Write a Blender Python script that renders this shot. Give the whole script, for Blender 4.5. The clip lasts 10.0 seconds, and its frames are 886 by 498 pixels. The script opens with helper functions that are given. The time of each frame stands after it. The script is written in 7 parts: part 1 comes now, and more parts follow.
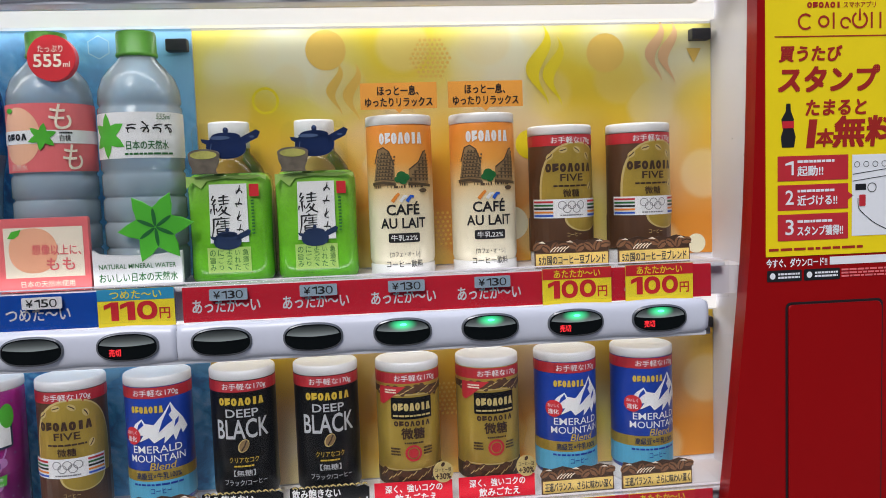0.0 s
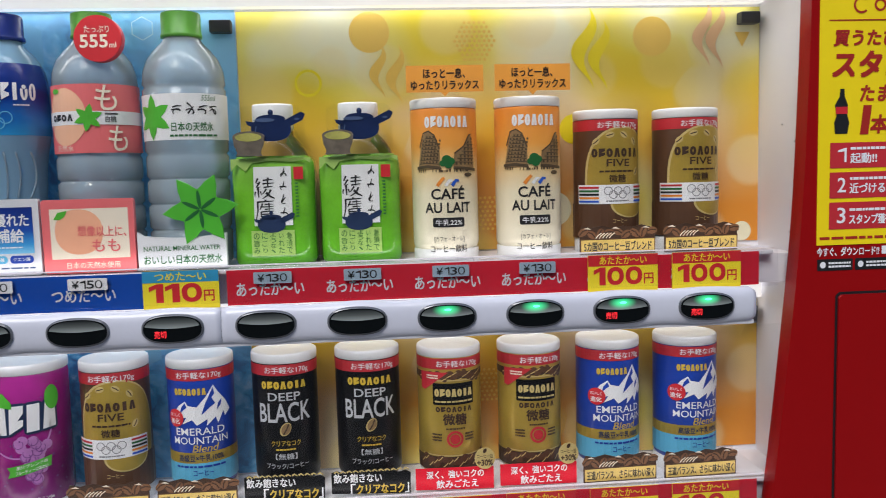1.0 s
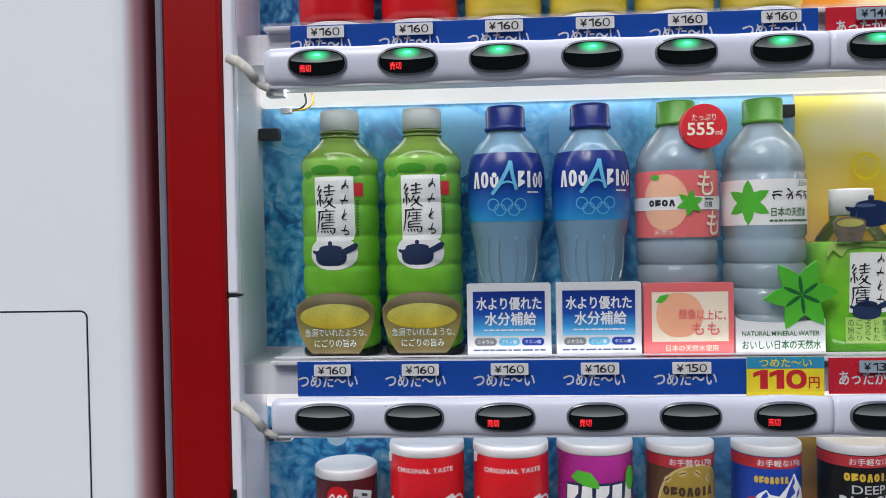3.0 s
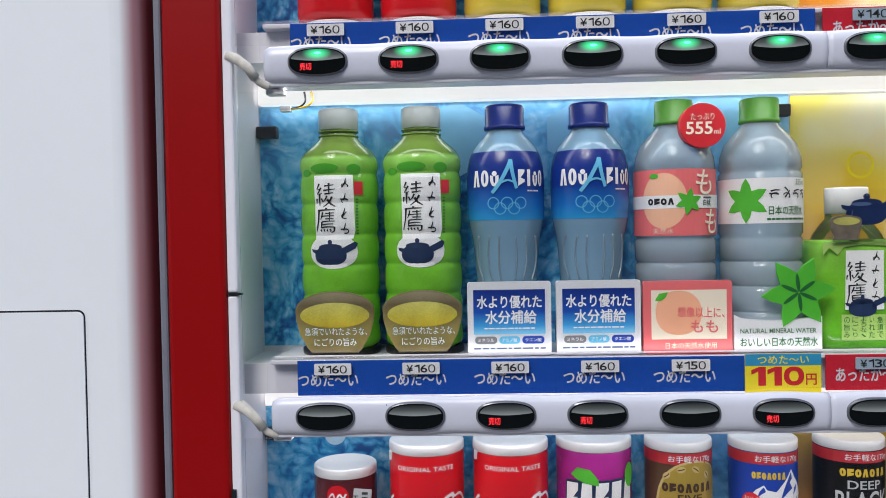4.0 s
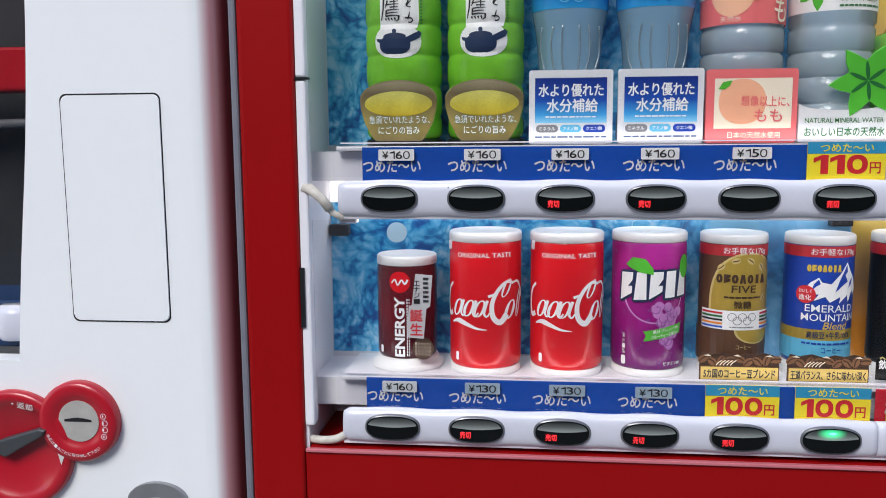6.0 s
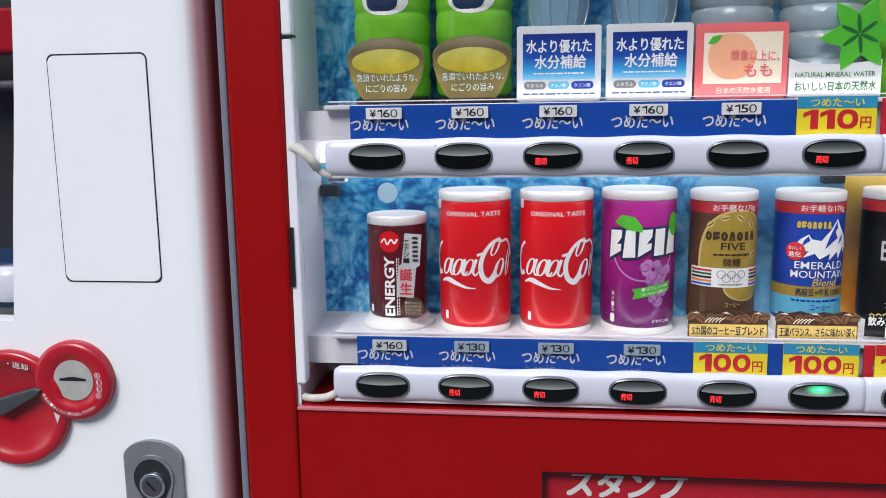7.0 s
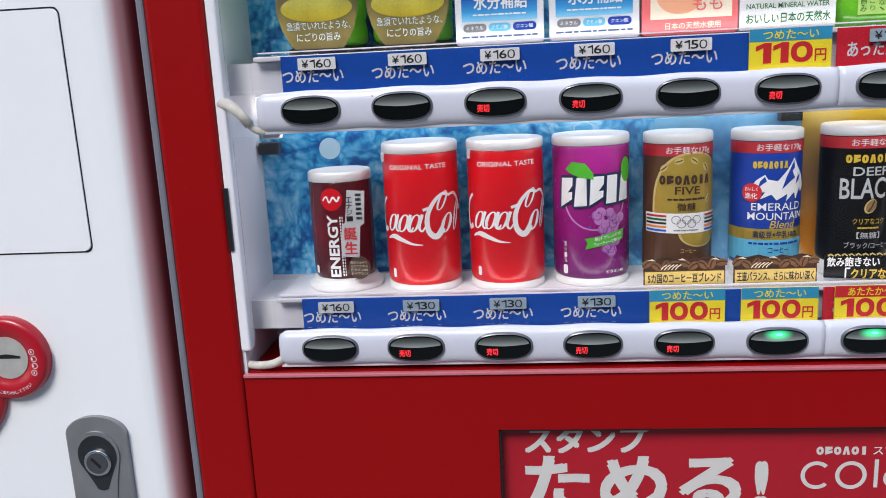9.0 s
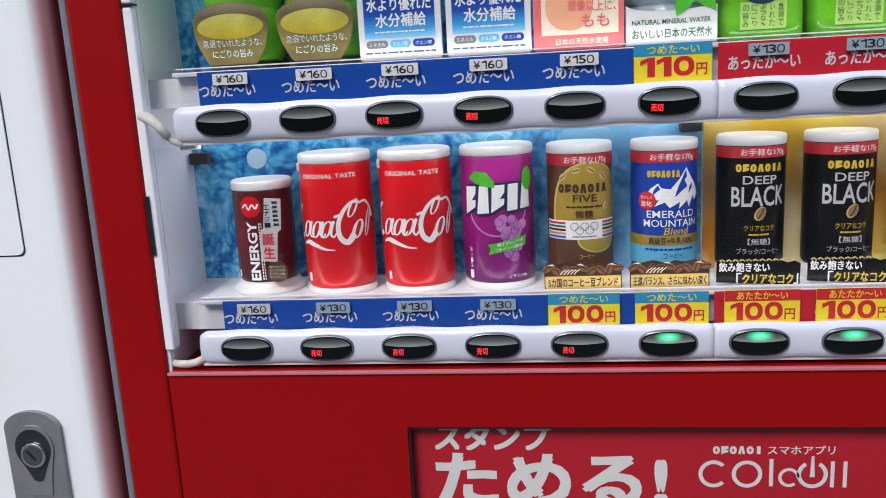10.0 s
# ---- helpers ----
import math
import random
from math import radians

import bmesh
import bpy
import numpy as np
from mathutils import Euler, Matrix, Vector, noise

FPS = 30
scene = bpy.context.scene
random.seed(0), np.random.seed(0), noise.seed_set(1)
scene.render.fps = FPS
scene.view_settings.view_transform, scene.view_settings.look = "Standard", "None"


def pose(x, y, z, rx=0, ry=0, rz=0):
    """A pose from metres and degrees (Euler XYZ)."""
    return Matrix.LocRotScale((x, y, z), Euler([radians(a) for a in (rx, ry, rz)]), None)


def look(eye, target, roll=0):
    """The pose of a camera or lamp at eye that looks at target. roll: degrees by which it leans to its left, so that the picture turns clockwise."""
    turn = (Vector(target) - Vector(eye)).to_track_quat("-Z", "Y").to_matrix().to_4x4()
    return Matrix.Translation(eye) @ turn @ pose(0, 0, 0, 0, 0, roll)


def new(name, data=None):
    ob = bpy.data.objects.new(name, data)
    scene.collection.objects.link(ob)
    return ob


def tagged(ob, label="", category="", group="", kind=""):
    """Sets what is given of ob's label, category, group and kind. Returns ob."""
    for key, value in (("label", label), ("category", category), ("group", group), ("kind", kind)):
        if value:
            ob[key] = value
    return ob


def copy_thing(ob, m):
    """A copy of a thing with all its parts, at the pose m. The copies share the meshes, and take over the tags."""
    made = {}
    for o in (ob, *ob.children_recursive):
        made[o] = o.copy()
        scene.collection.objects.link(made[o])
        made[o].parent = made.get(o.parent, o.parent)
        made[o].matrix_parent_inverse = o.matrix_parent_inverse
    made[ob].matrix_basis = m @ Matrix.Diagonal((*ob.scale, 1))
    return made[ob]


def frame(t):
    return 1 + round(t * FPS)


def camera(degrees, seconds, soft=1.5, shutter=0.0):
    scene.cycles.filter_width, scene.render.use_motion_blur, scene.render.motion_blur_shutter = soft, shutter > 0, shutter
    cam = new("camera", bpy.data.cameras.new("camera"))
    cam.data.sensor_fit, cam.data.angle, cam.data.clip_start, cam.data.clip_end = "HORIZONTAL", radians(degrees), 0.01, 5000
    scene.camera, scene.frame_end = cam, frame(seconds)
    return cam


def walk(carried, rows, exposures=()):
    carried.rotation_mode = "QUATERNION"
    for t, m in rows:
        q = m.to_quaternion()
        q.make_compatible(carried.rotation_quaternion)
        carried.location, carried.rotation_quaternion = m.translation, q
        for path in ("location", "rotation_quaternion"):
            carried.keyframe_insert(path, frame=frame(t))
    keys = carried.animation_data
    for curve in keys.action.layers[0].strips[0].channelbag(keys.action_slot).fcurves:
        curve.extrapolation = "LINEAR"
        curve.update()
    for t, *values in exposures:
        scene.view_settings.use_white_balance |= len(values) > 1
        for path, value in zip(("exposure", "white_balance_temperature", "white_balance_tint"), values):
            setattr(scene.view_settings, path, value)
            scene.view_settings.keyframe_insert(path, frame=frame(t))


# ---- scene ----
cam = camera(57.1, 10.0, soft=0.9, shutter=0.15)
METRES, EYE, TILT, LEAN, TURN = 0.84, 1.37, 0.0, -0.2, -6.1
ROWS = [
    (0.0, 0.0, 0.0, 0.0, -0.18, -4.57, 2.19),
    (0.5, -0.0063, 0.0013, 0.0001, 0.04, -4.84, 2.38),
    (1.0, -0.0282, 0.0073, -0.0024, 1.05, -5.4, 1.75),
    (1.5, -0.1373, 0.0, 0.0093, 4.48, -5.36, 1.56),
    (2.0, -0.2717, -0.0177, 0.021, 7.72, -3.25, 1.55),
    (2.5, -0.3967, -0.0397, 0.0277, 9.59, -1.73, 1.1),
    (3.0, -0.4891, -0.0365, 0.0347, 9.79, -1.04, 1.22),
    (4.5, -0.5168, -0.044, 0.0356, 8.07, -1.51, 1.29),
    (5.0, -0.5327, -0.0644, 0.003, 10.18, -2.54, 1.22),
    (5.5, -0.528, -0.0692, -0.061, 11.47, -5.31, 0.72),
    (7.0, -0.4937, -0.0656, -0.1007, 12.74, -9.38, 0.97),
    (7.5, -0.5145, -0.0482, -0.106, 11.23, -10.36, 1.49),
    (8.0, -0.547, -0.0179, -0.1072, 10.08, -10.97, 1.42),
    (8.5, -0.5249, -0.0139, -0.1134, 10.15, -11.89, 2.05),
    (9.0, -0.4657, -0.0234, -0.1106, 11.02, -12.42, 2.98),
    (9.5, -0.4055, -0.0317, -0.1051, 12.25, -12.18, 3.15),
    (10.0, -0.3386, -0.0378, -0.1117, 12.79, -11.74, 3.22),
]
walk(cam, [(t, pose(0, 0, EYE, TILT, LEAN, TURN) @ pose(METRES * x, METRES * y, METRES * z, 90 + pitch, roll, yaw)) for t, x, y, z, yaw, pitch, roll in ROWS], [(0.0, 0.47), (2.0, 0.40), (5.0, 0.63), (7.5, 0.78), (10.0, 0.72)])

# ---- world and light ----
world = bpy.data.worlds.new("sky")
scene.world = world
world.use_nodes = True
wn = world.node_tree.nodes
sky = wn.new("ShaderNodeTexSky")
sky.sky_type, sky.sun_disc = "NISHITA", False
sky.sun_elevation, sky.sun_rotation = radians(42), radians(200)
wn["Background"].inputs["Strength"].default_value = 0.15
world.node_tree.links.new(sky.outputs[0], wn["Background"].inputs[0])
sun = new("sun", bpy.data.lights.new("sun", "SUN"))
sun.data.energy, sun.data.angle, sun.data.color = 1.5, radians(25), (1.0, 0.97, 0.93)
sun.matrix_basis = look((-1.2, -3.2, 4.6), (0, 0, 1.2))


# ---- materials ----
def mat(name, color, rough=0.5, metal=0.0, vary=0.06, scale=30.0, bump=0.0, bump_scale=300.0, coat=0.0, spec=0.5, emit=0.0):
    """A painted, plastic or metal surface with two scales of variation in colour and gloss."""
    m = bpy.data.materials.new(name)
    m.use_nodes = True
    n, l = m.node_tree.nodes, m.node_tree.links
    p = n["Principled BSDF"]
    p.inputs["Roughness"].default_value = rough
    p.inputs["Metallic"].default_value = metal
    p.inputs["Coat Weight"].default_value = coat
    p.inputs["Specular IOR Level"].default_value = spec
    tc = n.new("ShaderNodeTexCoord")
    big, fine = n.new("ShaderNodeTexNoise"), n.new("ShaderNodeTexNoise")
    big.inputs["Scale"].default_value, fine.inputs["Scale"].default_value = scale, scale * 14
    big.inputs["Detail"].default_value = 3
    add = n.new("ShaderNodeMath")
    add.operation = "MULTIPLY_ADD"
    add.inputs[1].default_value = 0.35
    l.new(tc.outputs["Object"], big.inputs["Vector"])
    l.new(tc.outputs["Object"], fine.inputs["Vector"])
    l.new(fine.outputs["Fac"], add.inputs[0])
    l.new(big.outputs["Fac"], add.inputs[2])
    ramp = n.new("ShaderNodeMapRange")
    ramp.inputs["From Min"].default_value, ramp.inputs["From Max"].default_value = 0.35, 1.0
    ramp.inputs["To Min"].default_value, ramp.inputs["To Max"].default_value = 1 - vary, 1 + vary
    l.new(add.outputs[0], ramp.inputs["Value"])
    mul = n.new("ShaderNodeVectorMath")
    mul.operation = "SCALE"
    mul.inputs[0].default_value = color[:3]
    l.new(ramp.outputs[0], mul.inputs["Scale"])
    l.new(mul.outputs[0], p.inputs["Base Color"])
    if bump:
        tex, b = n.new("ShaderNodeTexNoise"), n.new("ShaderNodeBump")
        tex.inputs["Scale"].default_value = bump_scale
        b.inputs["Strength"].default_value, b.inputs["Distance"].default_value = bump, 0.001
        l.new(tc.outputs["Object"], tex.inputs["Vector"])
        l.new(tex.outputs["Fac"], b.inputs["Height"])
        l.new(b.outputs[0], p.inputs["Normal"])
    if emit:
        p.inputs["Emission Color"].default_value = (*color[:3], 1)
        p.inputs["Emission Strength"].default_value = emit
    return m


def clear(name, tint, gloss=0.08, haze=0.0, haze_color=(0.8, 0.85, 0.9), rough=0.03, ripple=0.0, glow=0.15):
    """Clear plastic: tinted see-through, a Fresnel gloss and a little milky haze. ripple: how far its wall is rippled;
    glow: the share of the haze that passes light on from behind."""
    m = bpy.data.materials.new(name)
    m.use_nodes = True
    n, l = m.node_tree.nodes, m.node_tree.links
    n.remove(n["Principled BSDF"])
    tr, gl, df = n.new("ShaderNodeBsdfTransparent"), n.new("ShaderNodeBsdfGlossy"), n.new("ShaderNodeBsdfDiffuse")
    tr.inputs[0].default_value = (*tint, 1)
    gl.inputs["Roughness"].default_value = rough
    df.inputs[0].default_value = (*haze_color, 1)
    a, b = n.new("ShaderNodeMixShader"), n.new("ShaderNodeMixShader")
    a.inputs[0].default_value = haze
    fr, k = n.new("ShaderNodeFresnel"), n.new("ShaderNodeMath")
    fr.inputs["IOR"].default_value = 1.45
    k.operation, k.inputs[1].default_value = "MULTIPLY", gloss / 0.04
    k.use_clamp = True
    l.new(fr.outputs[0], k.inputs[0])
    l.new(tr.outputs[0], a.inputs[1])
    tl, half = n.new("ShaderNodeBsdfTranslucent"), n.new("ShaderNodeMixShader")
    tl.inputs[0].default_value = (*haze_color, 1)
    half.inputs[0].default_value = glow
    l.new(df.outputs[0], half.inputs[1])
    l.new(tl.outputs[0], half.inputs[2])
    l.new(half.outputs[0], a.inputs[2])
    l.new(k.outputs[0], b.inputs[0])
    l.new(a.outputs[0], b.inputs[1])
    l.new(gl.outputs[0], b.inputs[2])
    l.new(b.outputs[0], n["Material Output"].inputs[0])
    if ripple:
        tc, mp, nz, bp = n.new("ShaderNodeTexCoord"), n.new("ShaderNodeMapping"), n.new("ShaderNodeTexNoise"), n.new("ShaderNodeBump")
        mp.inputs["Scale"].default_value = (70, 70, 40)
        nz.inputs["Scale"].default_value, nz.inputs["Detail"].default_value = 1.0, 2.5
        l.new(tc.outputs["Object"], mp.inputs["Vector"])
        l.new(mp.outputs[0], nz.inputs["Vector"])
        bp.inputs["Strength"].default_value, bp.inputs["Distance"].default_value = ripple, 0.004
        l.new(nz.outputs["Fac"], bp.inputs["Height"])
        l.new(bp.outputs[0], gl.inputs["Normal"])
    return m


RED = mat("red_enamel", (0.285, 0.003, 0.004), 0.36, vary=0.05, scale=6, bump=0.03, bump_scale=500, spec=0.18)
WHITE = mat("white_enamel", (0.84, 0.86, 0.88), 0.35, vary=0.02, scale=5, bump=0.03, bump_scale=600, coat=0.2)
WHITE_IN = mat("white_plastic_lining", (0.80, 0.79, 0.84), 0.45, vary=0.04, scale=14, bump=0.05)
BAR = mat("bar_white_plastic", (0.60, 0.61, 0.69), 0.3, vary=0.04, scale=18, bump=0.05, bump_scale=900)
CAP_WHITE = mat("cap_white_plastic", (0.79, 0.79, 0.80), 0.4, vary=0.03, scale=60, bump=0.04)
GREY_SEAL = mat("grey_seal", (0.17, 0.18, 0.22), 0.45, vary=0.1)
BLACK = mat("black_plastic", (0.012, 0.012, 0.014), 0.35, vary=0.2)
CLIP = mat("charcoal_clip", (0.035, 0.036, 0.042), 0.55, vary=0.2, bump=0.1)
STEEL = mat("brushed_steel", (0.72, 0.70, 0.64), 0.35, 0.55, vary=0.12, scale=80, bump=0.1)
LOCK_GREY = mat("satin_zinc", (0.26, 0.265, 0.275), 0.38, 0.45, vary=0.12, scale=60, bump=0.08)
CHROME = mat("chrome", (0.75, 0.75, 0.76), 0.12, 1.0, vary=0.05)
RIM = mat("button_rim", (0.16, 0.165, 0.18), 0.3, 0.5, vary=0.05)
LENS = mat("button_dark_lens", (0.004, 0.005, 0.005), 0.08, vary=0.1, coat=0.08, spec=0.25)
GREEN_HOT = mat("green_indicator_core", (0.10, 1.0, 0.45), 0.3, emit=1.6)
RED_LED = mat("red_indicator", (1.0, 0.03, 0.04), 0.3, emit=1.1)


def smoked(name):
    """Smoked window with a pale reflection painted in, strongest at the lower edge."""
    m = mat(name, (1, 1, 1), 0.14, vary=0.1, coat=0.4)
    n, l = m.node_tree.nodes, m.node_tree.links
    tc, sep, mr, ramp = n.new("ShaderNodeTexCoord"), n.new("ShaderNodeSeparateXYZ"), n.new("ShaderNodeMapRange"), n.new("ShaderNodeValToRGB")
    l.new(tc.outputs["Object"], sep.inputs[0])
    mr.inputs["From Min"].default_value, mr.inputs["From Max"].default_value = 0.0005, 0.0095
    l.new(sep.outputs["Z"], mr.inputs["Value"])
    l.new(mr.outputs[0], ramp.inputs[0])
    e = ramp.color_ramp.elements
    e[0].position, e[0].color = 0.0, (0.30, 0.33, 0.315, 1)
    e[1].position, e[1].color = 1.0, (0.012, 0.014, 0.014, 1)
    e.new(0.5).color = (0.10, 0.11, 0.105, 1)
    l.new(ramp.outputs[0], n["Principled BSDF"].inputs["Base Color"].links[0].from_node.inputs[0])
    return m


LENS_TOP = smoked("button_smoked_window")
LENS_LIT = smoked("button_lit_window")
_n, _l = LENS_LIT.node_tree.nodes, LENS_LIT.node_tree.links
_tc, _mp, _ln, _mr = _n.new("ShaderNodeTexCoord"), _n.new("ShaderNodeMapping"), _n.new("ShaderNodeVectorMath"), _n.new("ShaderNodeMapRange")
_mp.vector_type = "TEXTURE"
_mp.inputs["Location"].default_value, _mp.inputs["Scale"].default_value = (0, 0, 0.0062), (0.0135, 1, 0.0062)
_ln.operation = "LENGTH"
_mr.interpolation_type = "SMOOTHSTEP"
_mr.inputs["From Min"].default_value, _mr.inputs["From Max"].default_value = 1.0, 0.0
_mr.inputs["To Min"].default_value, _mr.inputs["To Max"].default_value = 0.0, 1.1
_l.new(_tc.outputs["Object"], _mp.inputs["Vector"])
_l.new(_mp.outputs[0], _ln.inputs[0])
_l.new(_ln.outputs["Value"], _mr.inputs["Value"])
_l.new(_mr.outputs[0], _n["Principled BSDF"].inputs["Emission Strength"])
_n["Principled BSDF"].inputs["Emission Color"].default_value = (0.03, 0.72, 0.27, 1)
LED_WHITE = mat("light_diffuser", (1.0, 0.98, 0.95), 0.5, vary=0.01, emit=0.5)
STRIP_BLUE = mat("strip_blue_print", (0.003, 0.078, 0.46), 0.5, vary=0.05, spec=0.06)
STRIP_RED = mat("strip_red_print", (0.70, 0.010, 0.030), 0.45, vary=0.05, spec=0.2)
PAPER = mat("white_print", (0.80, 0.80, 0.82), 0.45, vary=0.03)
INK = mat("black_print", (0.012, 0.012, 0.014), 0.4, vary=0.1)
TAG_BLUE = mat("tag_grey_blue_print", (0.32, 0.42, 0.52), 0.45, vary=0.04)
YELLOW = mat("yellow_print", (0.90, 0.74, 0.03), 0.4, vary=0.04)
CYAN = mat("cyan_print", (0.03, 0.30, 0.55), 0.4, vary=0.04)
RED_INK = mat("red_print", (0.60, 0.02, 0.03), 0.4, vary=0.05)
ACRYLIC = clear("clear_acrylic", (0.985, 0.985, 0.995), 0.008, 0.006, (0.75, 0.72, 0.85))
PANE = clear("display_pane", (0.985, 0.99, 0.99), 0.03, 0.0)
ASPHALT = mat("paving_concrete", (0.22, 0.215, 0.205), 0.9, vary=0.25, scale=3, bump=0.4, bump_scale=120)
PLASTER = mat("grey_plaster", (0.34, 0.34, 0.34), 0.85, vary=0.12, scale=2, bump=0.3, bump_scale=60)


# ---- mesh tools ----
def part(name, bm, material, parent=None, label="", smooth=False):
    """Links a bmesh as one mesh object under a thing or a part."""
    bmesh.ops.recalc_face_normals(bm, faces=bm.faces) if smooth is None else None
    me = bpy.data.meshes.new(name)
    bm.to_mesh(me)
    bm.free()
    me.materials.append(material)
    if smooth:
        me.shade_smooth()
    ob = new(name, me)
    if parent is not None:
        ob.parent = parent
        if parent.type == "EMPTY":
            ob.matrix_parent_inverse = parent.matrix_basis.inverted()
    return tagged(ob, label)


def thing(name, label, category, at=(0, 0, 0), group="", kind=""):
    ob = new(name)
    ob.empty_display_size = 0.02
    ob.matrix_basis = Matrix.Translation(at)
    return tagged(ob, label, category, group, kind)


def box(bm, x0, x1, y0, y1, z0, z1, bevel=0.0, seg=2):
    m = Matrix.Translation(((x0 + x1) / 2, (y0 + y1) / 2, (z0 + z1) / 2)) @ Matrix.Diagonal((x1 - x0, y1 - y0, z1 - z0, 1))
    vs = bmesh.ops.create_cube(bm, size=1, matrix=m)["verts"]
    if bevel:
        es = list({e for v in vs for e in v.link_edges})
        bmesh.ops.bevel(bm, geom=es, offset=bevel, segments=seg, profile=0.5, affect="EDGES")
    return bm


def lathe(bm, profile, seg=40, cx=0.0, cy=0.0, squash=1.0, knurl=0.0):
    """A turned body about the upright axis from (radius, height) pairs, from the bottom up."""
    rings = []
    for r, z in profile:
        if r < 1e-6:
            rings.append([bm.verts.new((cx, cy, z))])
        else:
            rs = [r * (1 - knurl * (i % 2)) for i in range(seg)]
            rings.append([bm.verts.new((cx + rs[i] * math.cos(2 * math.pi * i / seg), cy + squash * rs[i] * math.sin(2 * math.pi * i / seg), z)) for i in range(seg)])
    for a, b in zip(rings, rings[1:]):
        for i in range(seg):
            j = (i + 1) % seg
            if len(a) == 1 and len(b) > 1:
                bm.faces.new((a[0], b[j], b[i]))
            elif len(b) == 1 and len(a) > 1:
                bm.faces.new((a[i], a[j], b[0]))
            elif len(a) > 1:
                bm.faces.new((a[i], a[j], b[j], b[i]))
    return bm


def prism(bm, pts, y0, y1, bevel=0.0):
    """A plate with the outline pts (x, z), counter-clockwise seen from the front, from depth y0 (front) to y1."""
    a = [bm.verts.new((x, y0, z)) for x, z in pts]
    b = [bm.verts.new((x, y1, z)) for x, z in pts]
    f = bm.faces.new(a)
    bm.faces.new(b[::-1])
    for i in range(len(pts)):
        j = (i + 1) % len(pts)
        bm.faces.new((a[j], a[i], b[i], b[j]))
    if bevel:
        bmesh.ops.bevel(bm, geom=list(f.edges), offset=bevel, segments=3, profile=0.5, affect="EDGES")
    return bm


def oval(cx, cz, rx, rz, n=36, power=2.0, a0=0.0, a1=360.0):
    """Outline of an ellipse, or a squarer one for a higher power."""
    out = []
    steps = n if a1 - a0 >= 360 else n + 1
    for i in range(steps):
        a = radians(a0 + (a1 - a0) * i / n)
        c, s = math.cos(a), math.sin(a)
        out.append((cx + rx * math.copysign(abs(c) ** (2 / power), c), cz + rz * math.copysign(abs(s) ** (2 / power), s)))
    return out


def rounded(x0, x1, z0, z1, r, n=5):
    out = []
    for cx, cz, a in ((x1 - r, z0 + r, -90), (x1 - r, z1 - r, 0), (x0 + r, z1 - r, 90), (x0 + r, z0 + r, 180)):
        out += [(cx + r * math.cos(radians(a + 90 * i / n)), cz + r * math.sin(radians(a + 90 * i / n))) for i in range(n + 1)]
    return out


def poly(bm, pts):
    f = bm.faces.new([bm.verts.new((x, 0, z)) for x, z in pts])
    f.normal_update()
    bmesh.ops.triangulate(bm, faces=[f])
    return bm


def rect(bm, x0, x1, z0, z1):
    return poly(bm, [(x0, z0), (x1, z0), (x1, z1), (x0, z1)])


def ring(bm, cx, cz, r0, r1, n=28, a0=0.0, a1=360.0):
    for i in range(n):
        t = [radians(a0 + (a1 - a0) * k / n) for k in (i, i + 1)]
        poly(bm, [(cx + r * math.cos(a), cz + r * math.sin(a)) for r, a in ((r0, t[0]), (r1, t[0]), (r1, t[1]), (r0, t[1]))])
    return bm


def stroke(bm, pts, w0, w1=None):
    """A brush line along pts (x, z), of a width that runs from w0 to w1."""
    w1 = w0 if w1 is None else w1
    n = len(pts)
    left, right = [], []
    for i, (x, z) in enumerate(pts):
        ax, az = pts[max(i - 1, 0)]
        bx, bz = pts[min(i + 1, n - 1)]
        d = math.hypot(bx - ax, bz - az) or 1
        w = (w0 + (w1 - w0) * i / (n - 1)) / 2
        left.append((x - (bz - az) / d * w, z + (bx - ax) / d * w))
        right.append((x + (bz - az) / d * w, z - (bx - ax) / d * w))
    for i in range(n - 1):
        poly(bm, [right[i], right[i + 1], left[i + 1], left[i]])
    return bm


def curve_pts(pts, n=8):
    """A smooth line through pts."""
    out = []
    for i in range(len(pts) - 1):
        p0, p1, p2, p3 = (Vector(pts[min(max(k, 0), len(pts) - 1)]) for k in (i - 1, i, i + 1, i + 2))
        for k in range(n):
            t = k / n
            v = 0.5 * ((2 * p1) + (p2 - p0) * t + (2 * p0 - 5 * p1 + 4 * p2 - p3) * t * t + (3 * p1 - p0 - 3 * p2 + p3) * t ** 3)
            out.append(tuple(v))
    return out + [tuple(pts[-1])]


GLYPHS = {}


def glyphs(s, bold=0.0):
    if (s, bold) not in GLYPHS:
        cu = bpy.data.curves.new("text", "FONT")
        cu.body, cu.offset, cu.resolution_u = s, bold, 3
        ob = new("text", cu)
        dg = bpy.context.evaluated_depsgraph_get()
        me = ob.evaluated_get(dg).to_mesh()
        vs = [(v.co.x, v.co.y) for v in me.vertices]
        fs = [tuple(p.vertices) for p in me.polygons]
        ob.evaluated_get(dg).to_mesh_clear()
        bpy.data.objects.remove(ob)
        bpy.data.curves.remove(cu)
        xs, ys = [v[0] for v in vs], [v[1] for v in vs]
        a, b, c, d = min(xs), max(xs), min(ys), max(ys)
        GLYPHS[(s, bold)] = ([((x - a) / (b - a), (y - c) / (d - c)) for x, y in vs], fs, (b - a) / (d - c))
    return GLYPHS[(s, bold)]


